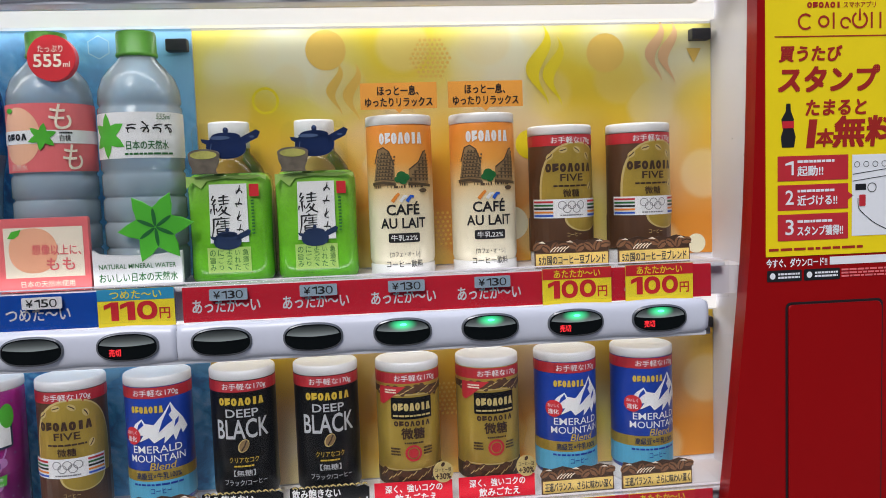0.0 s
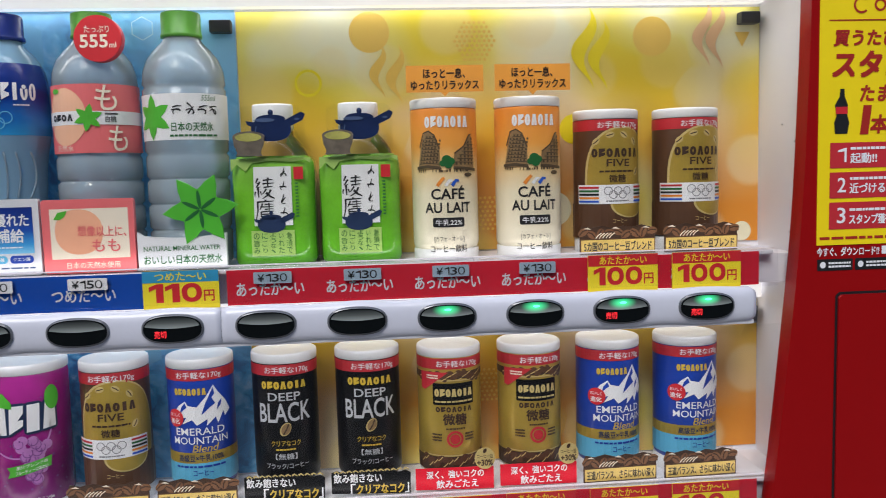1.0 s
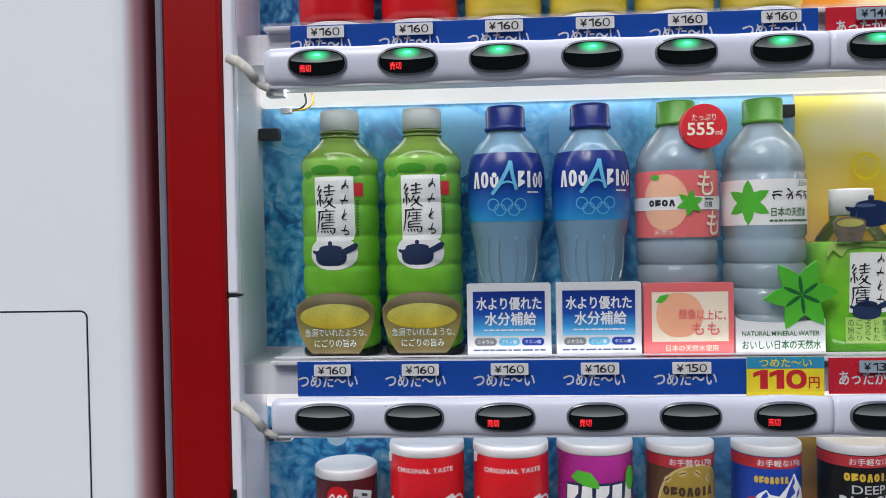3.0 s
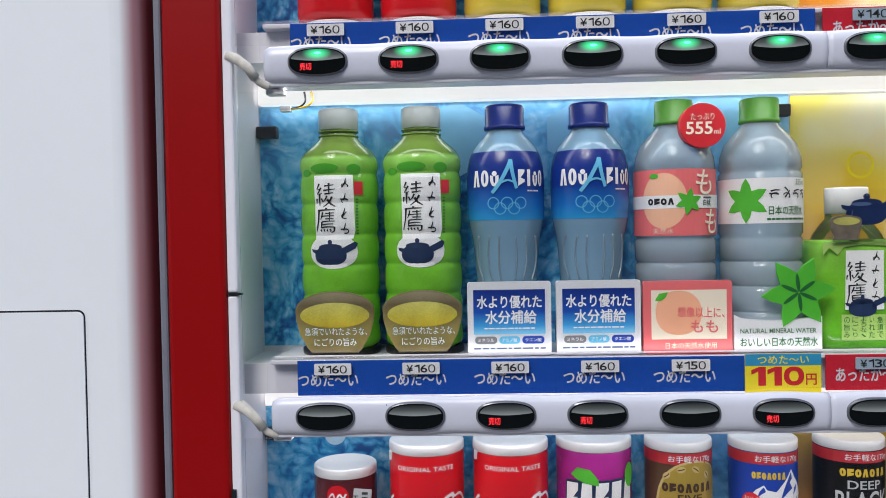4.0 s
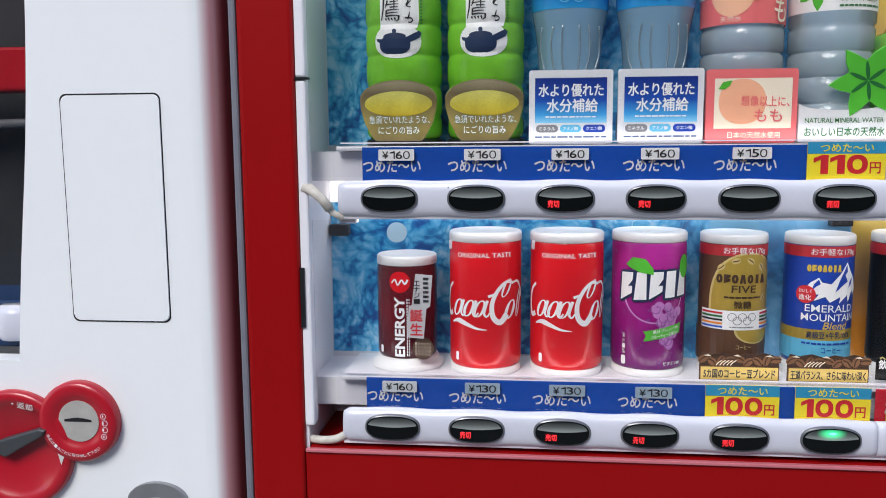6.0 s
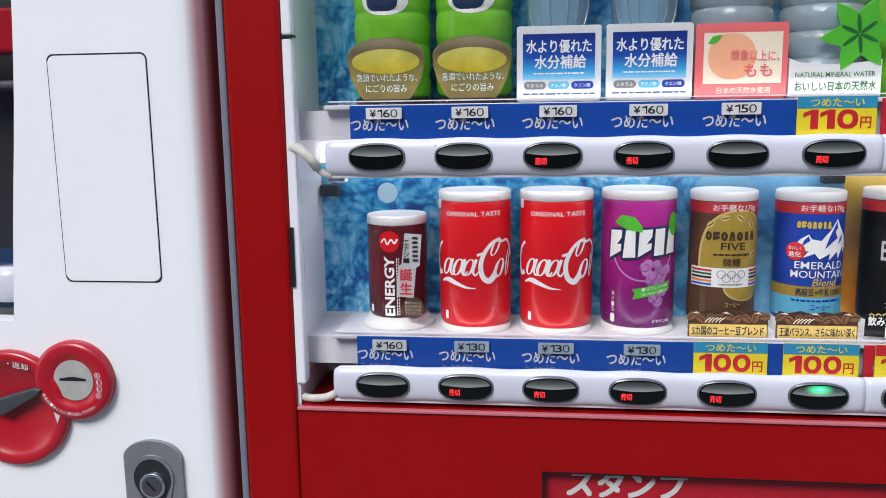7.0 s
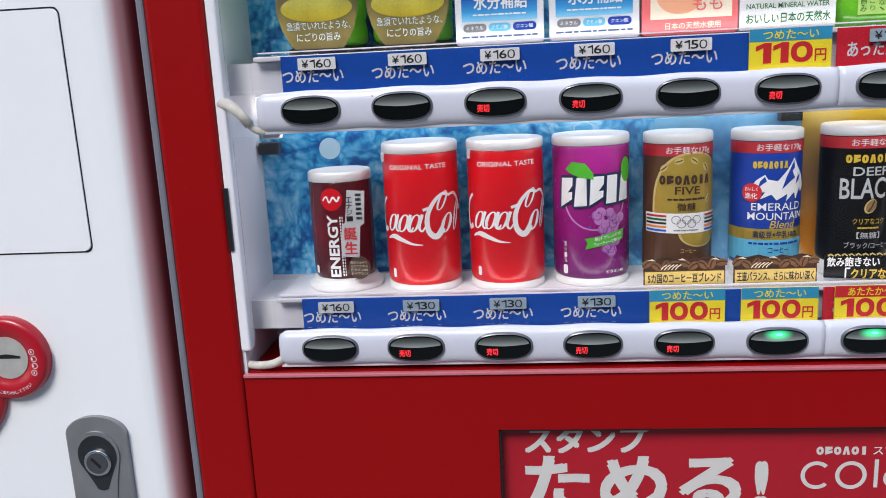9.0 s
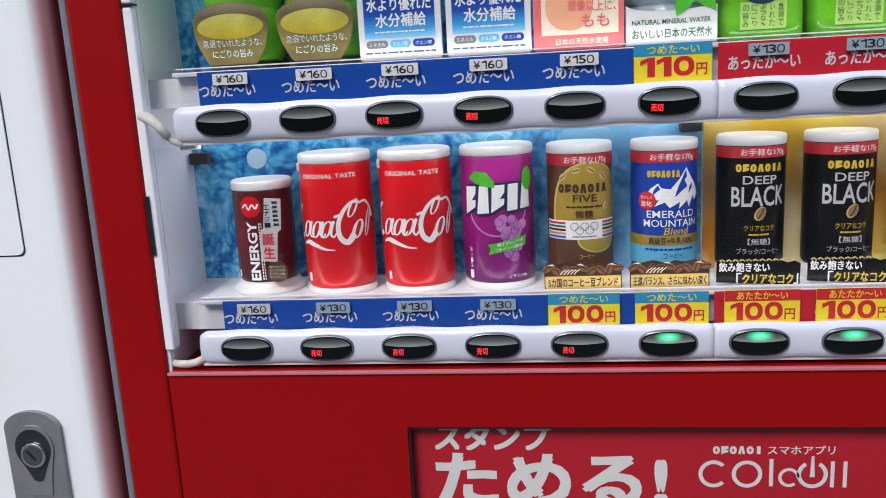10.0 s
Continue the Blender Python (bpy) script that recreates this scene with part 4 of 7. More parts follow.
def band(bm, r, z0, z1, deg=105):
    return rect(bm, -r * radians(deg), r * radians(deg), z0, z1)


CANS = "sample drinks on display"


def can(name, label, r, h, body, base=0.005, cap=0.0085, cat="drink can"):
    """A sample can: white foot, printed body with a soft neck, white cap."""
    t = thing(name, label, cat, group=CANS)
    bm = B()
    lathe(bm, [(0, 0), (r * 0.985, 0), (r * 0.99, 0.0008), (r * 0.99, base), (r * 0.93, base + 0.0006), (0, base + 0.0006)])
    part("foot", bm, CAP_WHITE, t, "white plastic foot", True)
    top = h - cap
    bm = B()
    lathe(bm, [(r * 0.92, base), (r * 0.965, base + 0.0018), (r, base + 0.005), (r, top - 0.004), (r * 0.985, top - 0.0012), (r * 0.97, top + 0.001), (0, top + 0.001)], 48)
    part("body", bm, body, t, "", True)
    bm = B()
    lathe(bm, [(r * 0.99, top), (r * 1.008, top + 0.0006), (r * 1.008, h - 0.0022), (r * 0.995, h - 0.0008), (r * 0.96, h), (r * 0.90, h - 0.0006), (0, h - 0.0009)], 48)
    part("cap", bm, CAP_WHITE, t, "white plastic cap", True)
    return t


def stand_card(t, material, x0, x1, z0, z1, y, beans=False, frame_mat=None):
    """A small upright card before the can's foot."""
    bm = B()
    if beans:
        top = [(x1, z1 - 0.006), (x1 - 0.004, z1 - 0.001), (x1 - 0.012, z1 + 0.001), (x1 - 0.020, z1 - 0.001), (x1 - 0.028, z1 + 0.0005), (x1 - 0.036, z1 - 0.002), (x0 + 0.020, z1 + 0.001), (x0 + 0.010, z1 - 0.001), (x0 + 0.002, z1 + 0.001), (x0, z1 - 0.004)]
        prism(bm, [(x0, z0), (x1, z0)] + top, y, y + 0.0012)
        card = part("stand_card", bm, BEAN, t, "card with roasted beans above a gold plate")
        bm = B()
        spots = [(x0 + 0.003 + i * (x1 - x0 - 0.006) / 8, z1 - 0.0045 - 0.0025 * ((i * 3) % 4) / 3, (35, -40, 70, 5, -20)[i % 5]) for i in range(9)]
        for x, z, a in spots:
            bean(bm, x, z, 0.0049, a)
        mark("bean_pattern", bm, BEAN_LIT, card, 0.0003, y)
        bm = B()
        for x, z, a in spots:
            c, s = math.cos(radians(a)), math.sin(radians(a))
            stroke(bm, [(x - 0.0042 * c, z - 0.0042 * s), (x - 0.0010 * s, z + 0.0010 * c), (x + 0.0042 * c, z + 0.0042 * s)], 0.0011)
            stroke(bm, [(x - 0.0044 * c + 0.0024 * s, z - 0.0044 * s - 0.0024 * c), (x + 0.0034 * s, z - 0.0034 * c), (x + 0.0044 * c + 0.0024 * s, z + 0.0044 * s - 0.0024 * c)], 0.0007)
        mark("bean_pattern", bm, BEAN, card, 0.0005, y)
        bm = B()
        for i in range(5):
            stroke(bm, [(x0 + 0.014 + 0.003 * i, z1 - 0.0100), (x0 + 0.016 + 0.003 * i, z1 - 0.0075), (x0 + 0.019 + 0.003 * i, z1 - 0.0055)], 0.0008)
        for i, x in enumerate((x0 + 0.003, x0 + 0.028, x1 - 0.012)):
            poly(bm, [(x, z1 - 0.0015), (x + 0.007, z1 - 0.0022), (x + 0.004, z1 - 0.0002)])
        mark("highlight_pattern", bm, CREAM, card, 0.0006, y)
        zz = z0 + (z1 - z0) * 0.56
        bm = B()
        rect(bm, x0, x1, z0, zz)
        mark("plate_border", bm, BROWN, card, 0.0008, y)
        bm = B()
        rect(bm, x0 + 0.001, x1 - 0.001, z0 + 0.001, zz - 0.001)
        mark("gold_plate", bm, PLATE, card, 0.0010, y)
    else:
        prism(bm, [(x0, z0), (x1, z0), (x1, z1), (x0, z1)], y, y + 0.0012)
        card = part("stand_card", bm, material, t)
    return card


def coffee_head(t, r, h, words_u=0.003):
    """The red band with the small white line under the cap."""
    bm = B()
    band(bm, r, h - 0.0185, h - 0.0090, 110)
    mark("red_band", bm, COFFEE_RED, t, 0.0003, radius=r, step=0.006)
    bm = B()
    write(bm, "お手軽な170g", words_u - 0.0175, words_u + 0.0215, h - 0.0175, h - 0.0108, 0.006)
    mark("lettering", bm, PAPER, t, 0.0006, radius=r)


# ---- upper sample row: bottles ----
def wavy(z):
    """Radius of the ribbed bottle: broad swells with narrow grooves between."""
    q = abs((z / 0.0262) % 1.0 - 0.5) * 2
    return 0.0346 - 0.0005 * q - 0.0012 * max(0.0, (q - 0.55) / 0.45) ** 1.6


def tea_bottle():
    t = thing("tea_bottle", "green tea bottle with frosted cap and a printed tea bowl", "bottle", group=CANS)
    bm = B()
    lathe(bm, [(0, 0), (0.0345, 0), (0.0350, 0.001), (0.0350, 0.005), (0.033, 0.006), (0, 0.006)])
    part("holder", bm, BLACK, t, "black oval holder", True)
    prof = [(0, 0.006), (0.031, 0.006), (0.0335, 0.009)]
    prof += [(wavy(z), z) for z in [0.012 + 0.0013 * i for i in range(115)]]
    prof += [(0.0346, 0.163), (0.0345, 0.168), (0.0334, 0.1725), (0.0302, 0.1775), (0.0245, 0.1825), (0.0182, 0.188), (0.0158, 0.193), (0.0158, 0.197), (0, 0.197)]
    bm = B()
    lathe(bm, prof, 48)
    part("body", bm, TEA_BODY, t, "", True)
    bm = B()
    for z in (0.1915, 0.1955):
        lathe(bm, [(0.0155, z - 0.0012), (0.0178, z - 0.0006), (0.0178, z + 0.0006), (0.0155, z + 0.0012)], 36)
    part("neck_ring", bm, TEA_BODY, t, "", True)
    bm = B()
    lathe(bm, [(0.0165, 0.1968), (0.0174, 0.1972), (0.0174, 0.2135), (0.0166, 0.2152), (0.0150, 0.2156), (0, 0.2154)], 96, knurl=0.022)
    part("cap", bm, CAP_CLEAR, t, "frosted white cap", True)
    bm = B()
    for cx, w, z, hh in ((-0.008, 0.026, 0.1615, 0.0042), (0.018, 0.013, 0.1605, 0.0044), (-0.027, 0.012, 0.158, 0.003)):
        poly(bm, oval(cx, z, w / 2, hh, 18))
    mark("leaf_print", bm, TEA_DARK, t, 0.0006, radius=wavy)
    bm = B()
    poly(bm, [(-0.0165, 0.101), (0.0165, 0.101), (0.0185, 0.108), (0.0172, 0.1555), (-0.0172, 0.1555), (-0.0165, 0.120)])
    poly(bm, oval(-0.001, 0.090, 0.0215, 0.0145, 24, 2.2))
    mark("white_panel", bm, PAPER, t, 0.0005, radius=wavy)
    bm = B()
    brush_sign(bm, -0.0065, 0.1385, 0.0175, 0.021, 3)
    brush_sign(bm, -0.0065, 0.1165, 0.0175, 0.022, 8)
    for i in range(4):
        z = 0.1475 - 0.0128 * i
        loop_sign(bm, 0.0098, z, 0.0092, i)
    mark("brush_mark", bm, INK, t, 0.0009, radius=wavy)
    bm = B()
    small_print(bm, 0.0195, 0.0215, 0.104, 0.136, 12, 5)
    mark("small_print", bm, GREEN_DARK, t, 0.0007, radius=wavy)
    bm = B()
    rect(bm, 0.0178, 0.0262, 0.1385, 0.1500)
    mark("red_seal", bm, RED_INK, t, 0.0009, radius=wavy)
    bm = B()
    teapot(bm, 0.0, 0.0885, 0.042)
    mark("teapot_print", bm, NAVY, t, 0.0009, radius=wavy)
    # bowl-shaped card at the foot
    y = -0.0385
    out = [(0.0338 * math.cos(radians(a)), 0.0405 + 0.0160 * math.sin(radians(a))) for a in range(0, 181, 9)]
    out += [(-0.0332, 0.032), (-0.0300, 0.020), (-0.0235, 0.008), (-0.0200, 0.0040), (0.0200, 0.0040), (0.0235, 0.008), (0.0300, 0.020), (0.0332, 0.032)]
    bm = B()
    prism(bm, out, y, y + 0.002, 0.0008)
    bowl = part("bowl_card", bm, BOWL, t, "card cut as a glazed bowl of green tea")
    bm = B()
    poly(bm, oval(0, 0.0405, 0.0318, 0.0148, 32))
    mark("bowl_inside", bm, BOWL_IN, bowl, 0.0002, y)
    bm = B()
    poly(bm, oval(0, 0.0362, 0.0296, 0.0108, 32))
    mark("tea_surface", bm, BOWL_TEA, bowl, 0.0004, y)
    bm = B()
    write(bm, "急須でいれたような、", -0.0255, 0.0275, 0.0190, 0.0262, 0.03)
    write(bm, "にごりの旨み", -0.0175, 0.0185, 0.0100, 0.0172, 0.03)
    mark("lettering_edge", bm, GREEN_DARK, bowl, 0.0007, y)
    bm = B()
    write(bm, "急須でいれたような、", -0.0255, 0.0275, 0.0192, 0.0260, 0.004)
    write(bm, "にごりの旨み", -0.0175, 0.0185, 0.0102, 0.0170, 0.004)
    mark("lettering", bm, PAPER, bowl, 0.0011, y)
    return t


def sports_bottle():
    t = thing("sports_drink_bottle", "clear bottle with blue cap and blue label behind a white card", "bottle", group=CANS)
    prof = [(0, 0.002), (0.030, 0.002), (0.032, 0.005), (0.032, 0.020), (0.0305, 0.035), (0.0275, 0.055), (0.0268, 0.064), (0.0275, 0.072), (0.0285, 0.088), (0.0300, 0.100), (0.0318, 0.108), (0.0330, 0.115), (0.0335, 0.124), (0.0338, 0.140), (0.0337, 0.152), (0.0330, 0.161), (0.0312, 0.169), (0.0282, 0.1765), (0.0238, 0.183), (0.0190, 0.1875), (0.0162, 0.191), (0.0150, 0.1945), (0.0150, 0.199), (0, 0.199)]

    def r_at(z):
        pts = [p for p in prof if p[0] > 0.001]
        for (r0, z0), (r1, z1) in zip(pts, pts[1:]):
            if z0 <= z <= z1 and z1 > z0:
                return r0 + (r1 - r0) * (z - z0) / (z1 - z0)
        return pts[0][0] if z < pts[0][1] else pts[-1][0]

    bm = B()
    lathe(bm, prof, 48)
    part("body", bm, CLEAR_BLUE, t, "clear blue-tinted plastic", True)
    bm = B()
    for k in (-1.6, -0.9, -0.4, 0.4, 0.9, 1.6):
        pts = [(r_at(z), z, k * 0.52 + 0.16 * k * math.sin((z - 0.06) * 70)) for z in [0.062 + 0.003 * i for i in range(14)]]
        tube(bm, [((r + 0.0003) * math.sin(a), -(r + 0.0003) * math.cos(a), z) for r, z, a in pts], 0.0009, 6)
    part("moulded_pattern", bm, CLEAR_RIB, t, "", True)
    bm = B()
    lathe(bm, [(r_at(z) + 0.0003, z) for z in [0.1145 + 0.0042 * i for i in range(15)]], 48)
    lab = part("label_sleeve", bm, SPORTS, t, "blue shrink label", True)
    bm = B()
    emblem(bm, -0.0325, -0.0060, 0.1430, 0.1570, 3, 0, 0.24, (3, 2, 4))
    emblem(bm, 0.0090, 0.0370, 0.1430, 0.1570, 4, 0, 0.24, (1, 5, 4, 2))
    small_print(bm, 0.018, 0.031, 0.1380, 0.1402, 1, 2)
    mark("trade_mark", bm, PAPER, lab, 0.0007, radius=lambda z: r_at(z) + 0.0003)
    bm = B()
    stroke(bm, curve_pts([(-0.0125, 0.1375), (-0.006, 0.146), (0.001, 0.159), (0.0035, 0.1655)], 4), 0.0030, 0.0034)
    stroke(bm, curve_pts([(0.0030, 0.1655), (0.0050, 0.153), (0.0080, 0.1410)], 4), 0.0034, 0.0026)
    stroke(bm, curve_pts([(-0.0065, 0.1455), (0.001, 0.1480), (0.0085, 0.1450)], 4), 0.0022, 0.0012)
    mark("letter_sweep", bm, SKY_INK, lab, 0.0010, radius=lambda z: r_at(z) + 0.0003)
    bm = B()
    rings5(bm, 0.0, 0.1270, 0.0052)
    mark("ring_motif", bm, SKY_INK, lab, 0.0007, radius=lambda z: r_at(z) + 0.0003)
    bm = B()
    lathe(bm, [(0.0155, 0.1935), (0.0182, 0.1940), (0.0182, 0.1972), (0.0172, 0.1980), (0.0172, 0.2128), (0.0166, 0.2148), (0.0150, 0.2156), (0.006, 0.2156), (0, 0.2145)], 96, knurl=0.022)
    cap = part("cap", bm, CAP_BLUE, t, "dark blue screw cap", True)
    y = -0.041
    bm = B()
    prism(bm, rounded(-0.0350, 0.0350, 0.0005, 0.0625, 0.002), y, y + 0.006, 0.0012)
    card = part("stand_card", bm, PLASTIC_CARD, t, "white plastic card with blue print")
    bm = B()
    rect(bm, -0.0300, 0.0300, 0.0185, 0.0560)
    mark("blue_field", bm, SPORTS_CARD, card, 0.0003, y)
    bm = B()
    write(bm, "水より優れた", -0.0270, 0.0270, 0.0405, 0.0510, 0.02)
    write(bm, "水分補給", -0.0200, 0.0225, 0.0275, 0.0385, 0.02)
    small_print(bm, -0.021, 0.021, 0.0225, 0.0245, 1, 3)
    mark("lettering", bm, PAPER, card, 0.0005, y)
    for x0, x1, m in ((-0.0290, -0.0105, GREY_INK), (-0.0088, 0.0088, SKY_INK), (0.0105, 0.0290, ROYAL)):
        bm = B()
        poly(bm, rounded(x0, x1, 0.0105, 0.0168, 0.003))
        mark("pill", bm, m, card, 0.0004, y)
    bm = B()
    write(bm, "ミネラル", -0.0265, -0.0130, 0.0122, 0.0152, 0.01)
    write(bm, "アミノ酸", -0.0062, 0.0062, 0.0122, 0.0152, 0.01)
    write(bm, "クエン酸", 0.0130, 0.0265, 0.0122, 0.0152, 0.01)
    mark("pill_lettering", bm, PAPER, card, 0.0006, y)
    bm = B()
    small_print(bm, -0.030, 0.030, 0.0055, 0.0078, 1, 9)
    mark("small_print", bm, GREY_BLUE, card, 0.0003, y)
    return t


WATER_PROFILE = [(0, 0.001), (0.031, 0.001), (0.0342, 0.005), (0.0345, 0.030), (0.0330, 0.0317), (0.0325, 0.0325), (0.0330, 0.0333), (0.0345, 0.035), (0.0345, 0.052), (0.0330, 0.0537), (0.0325, 0.0545), (0.0330, 0.0553), (0.0345, 0.057), (0.0345, 0.073), (0.0330, 0.0747), (0.0325, 0.0755), (0.0330, 0.0763), (0.0345, 0.078), (0.0345, 0.094), (0.0328, 0.0965), (0.0347, 0.099), (0.0347, 0.150), (0.0328, 0.1525), (0.0345, 0.155), (0.0335, 0.166), (0.0300, 0.176), (0.0240, 0.184), (0.0180, 0.190), (0.0152, 0.194), (0.0150, 0.199), (0, 0.199)]


def water_bottle(name, label):
    t = thing(name, label, "bottle", group=CANS)
    bm = B()
    lathe(bm, WATER_PROFILE, 48)
    part("body", bm, CLEAR_PET, t, "thin clear ribbed plastic", True)
    bm = B()
    lathe(bm, [(0.0152, 0.1945), (0.0172, 0.1948), (0.0172, 0.1975), (0.0165, 0.1985), (0.0165, 0.2140), (0.0158, 0.2156), (0, 0.2156)], 96, knurl=0.022)
    part("cap", bm, CAP_GREEN, t, "light green screw cap", True)
    return t


def peach_water():
    t = water_bottle("peach_water_bottle", "clear peach water bottle with green cap and coral card")
    r = 0.0349
    bm = B()
    band(bm, r, 0.0985, 0.1545, 100)
    lab = mark("label_band", bm, CORAL, t, 0.0002, radius=r, label="coral label")
    bm = B()
    poly(bm, oval(-0.017, 0.128, 0.0195, 0.0235, 28))
    mark("peach_print", bm, PEACH, lab, 0.0005, radius=r)
    bm = B()
    band(bm, r, 0.1215, 0.1325, 100)
    mark("white_band", bm, PAPER, lab, 0.0007, radius=r)
    bm = B()
    emblem(bm, -0.031, -0.008, 0.1245, 0.1300, 4)
    write(bm, "白桃", 0.0165, 0.0250, 0.1235, 0.1285, 0.01)
    small_print(bm, 0.0165, 0.0265, 0.1290, 0.1315, 1)
    mark("lettering", bm, INK, lab, 0.0010, radius=r)
    bm = B()
    poly(bm, leaf_star(0.0035, 0.127, 0.0115, 20))
    mark("leaf_print", bm, GREEN_INK, lab, 0.0012, radius=r)
    bm = B()
    poly(bm, oval(-0.025, 0.149, 0.004, 0.0022, 12))
    mark("leaf_print", bm, GREEN_INK, lab, 0.0010, radius=r)
    bm = B()
    write(bm, "も", 0.0085, 0.0255, 0.1330, 0.1535, 0.006, 0.1)
    write(bm, "も", 0.0170, 0.0330, 0.1000, 0.1205, 0.006, 0.1)
    write(bm, "天然水", -0.026, -0.009, 0.1000, 0.1050, 0.0)
    mark("brush_lettering", bm, CREAM, lab, 0.0013, radius=r)
    # round sticker on a stalk
    y = -0.0365
    bm = B()
    prism(bm, oval(0.0155, 0.190, 0.0190, 0.0185, 36), y, y + 0.009, 0.0008)
    disc = part("round_tag", bm, RED_INK, t, "round red tag beside the cap")
    bm = B()
    write(bm, "たっぷり", 0.0055, 0.0250, 0.1945, 0.2000, 0.006)
    write(bm, "555", 0.0015, 0.0235, 0.1825, 0.1930, 0.02)
    write(bm, "ml", 0.0245, 0.0300, 0.1825, 0.1870, 0.01)
    mark("lettering", bm, CREAM, disc, 0.0003, y)
    bm = B()
    box(bm, 0.010, 0.018, y + 0.009, -0.016, 0.186, 0.193)
    part("stalk", bm, ACRYLIC, disc)
    y = -0.041
    bm = B()
    prism(bm, rounded(-0.0365, 0.0365, 0.0005, 0.0610, 0.002), y, y + 0.006, 0.0012)
    card = part("stand_card", bm, CORAL, t, "coral plastic card with a peach")
    bm = B()
    rect(bm, -0.0300, 0.0320, 0.0125, 0.0535)
    mark("cream_field", bm, CREAM, card, 0.0003, y)
    bm = B()
    poly(bm, oval(-0.0075, 0.0345, 0.0190, 0.0185, 30, 2.2))
    mark("peach_print", bm, PEACH, card, 0.0005, y)
    bm = B()
    poly(bm, [(-0.0270, 0.0450), (-0.0235, 0.0505), (-0.0160, 0.0520), (-0.0180, 0.0475), (-0.0220, 0.0445)])
    mark("leaf_print", bm, GREEN_INK, card, 0.0007, y)
    bm = B()
    write(bm, "想像以上に、", -0.0085, 0.0300, 0.0310, 0.0395, 0.012, rise=-0.001)
    write(bm, "もも", 0.0025, 0.0245, 0.0180, 0.0280, 0.012)
    mark("lettering", bm, CORAL, card, 0.0008, y)
    bm = B()
    write(bm, "日本の天然水使用", -0.0185, 0.0235, 0.0045, 0.0098, 0.004)
    mark("foot_lettering", bm, CREAM, card, 0.0003, y)
    return t


def mineral_water():
    t = water_bottle("mineral_water_bottle", "clear mineral water bottle with green cap and leaf card")
    r = 0.0349
    bm = B()
    band(bm, r, 0.1075, 0.1455, 100)
    lab = mark("label_band", bm, PAPER, t, 0.0002, radius=r, label="white label")
    bm = B()
    poly(bm, leaf_star(-0.0225, 0.1265, 0.0190, 30))
    mark("leaf_print", bm, GREEN_INK, lab, 0.0005, radius=r)
    bm = B()
    for i in range(4):
        loop_sign(bm, 0.0005 + 0.0100 * i, 0.1320, 0.0110, 20 + i)
    mark("trade_mark", bm, INK, lab, 0.0005, radius=r)
    bm = B()
    write(bm, "日本の天然水", -0.0045, 0.0300, 0.1145, 0.1220, 0.012)
    small_print(bm, -0.006, 0.034, 0.1095, 0.1125, 1, 4)
    write(bm, "555ml", 0.020, 0.033, 0.1395, 0.1440, 0.0, 0.2)
    mark("lettering", bm, GREEN_DARK, lab, 0.0005, radius=r)
    y = -0.041
    bm = B()
    prism(bm, [(-0.0360, 0.0005), (0.0360, 0.0005), (0.0360, 0.0300)] + [(0.036 - 0.0045 * i, 0.0300 - 0.0030 * math.sin(i / 16 * math.pi) - 0.0006 * i * 0.4 + 0.0035 * (i / 16)) for i in range(1, 16)] + [(-0.0360, 0.0325)], y, y + 0.006, 0.0008)
    card = part("stand_card", bm, PLASTIC_CARD, t, "white plastic card with a wavy top")
    bm = B()
    write(bm, "NATURAL MINERAL WATER", -0.0310, 0.0310, 0.0165, 0.0205, 0.01)
    write(bm, "おいしい日本の天然水", -0.0310, 0.0320, 0.0055, 0.0130, 0.012)
    mark("lettering", bm, GREEN_DARK, card, 0.0003, y)
    # leaf flower cut-out
    y = -0.0425
    bm = B()
    prism(bm, leaf_star(0.0165, 0.0500, 0.0310, 6), y, y + 0.0022, 0.0008)
    leaf = part("leaf_flower", bm, GREEN_INK, t, "green leaf-flower cut-out")
    bm = B()
    for i in range(6):
        a = radians(36 + 60 * i)
        c, q = math.cos(a), math.sin(a)
        poly(bm, [(0.0165 + u * c - v * q, 0.0500 + u * q + v * c) for u, v in oval(0.0082, 0, 0.0076, 0.0016, 16)])
    mark("vein_pattern", bm, GREEN_DARK, leaf, 0.0003, y)
    return t


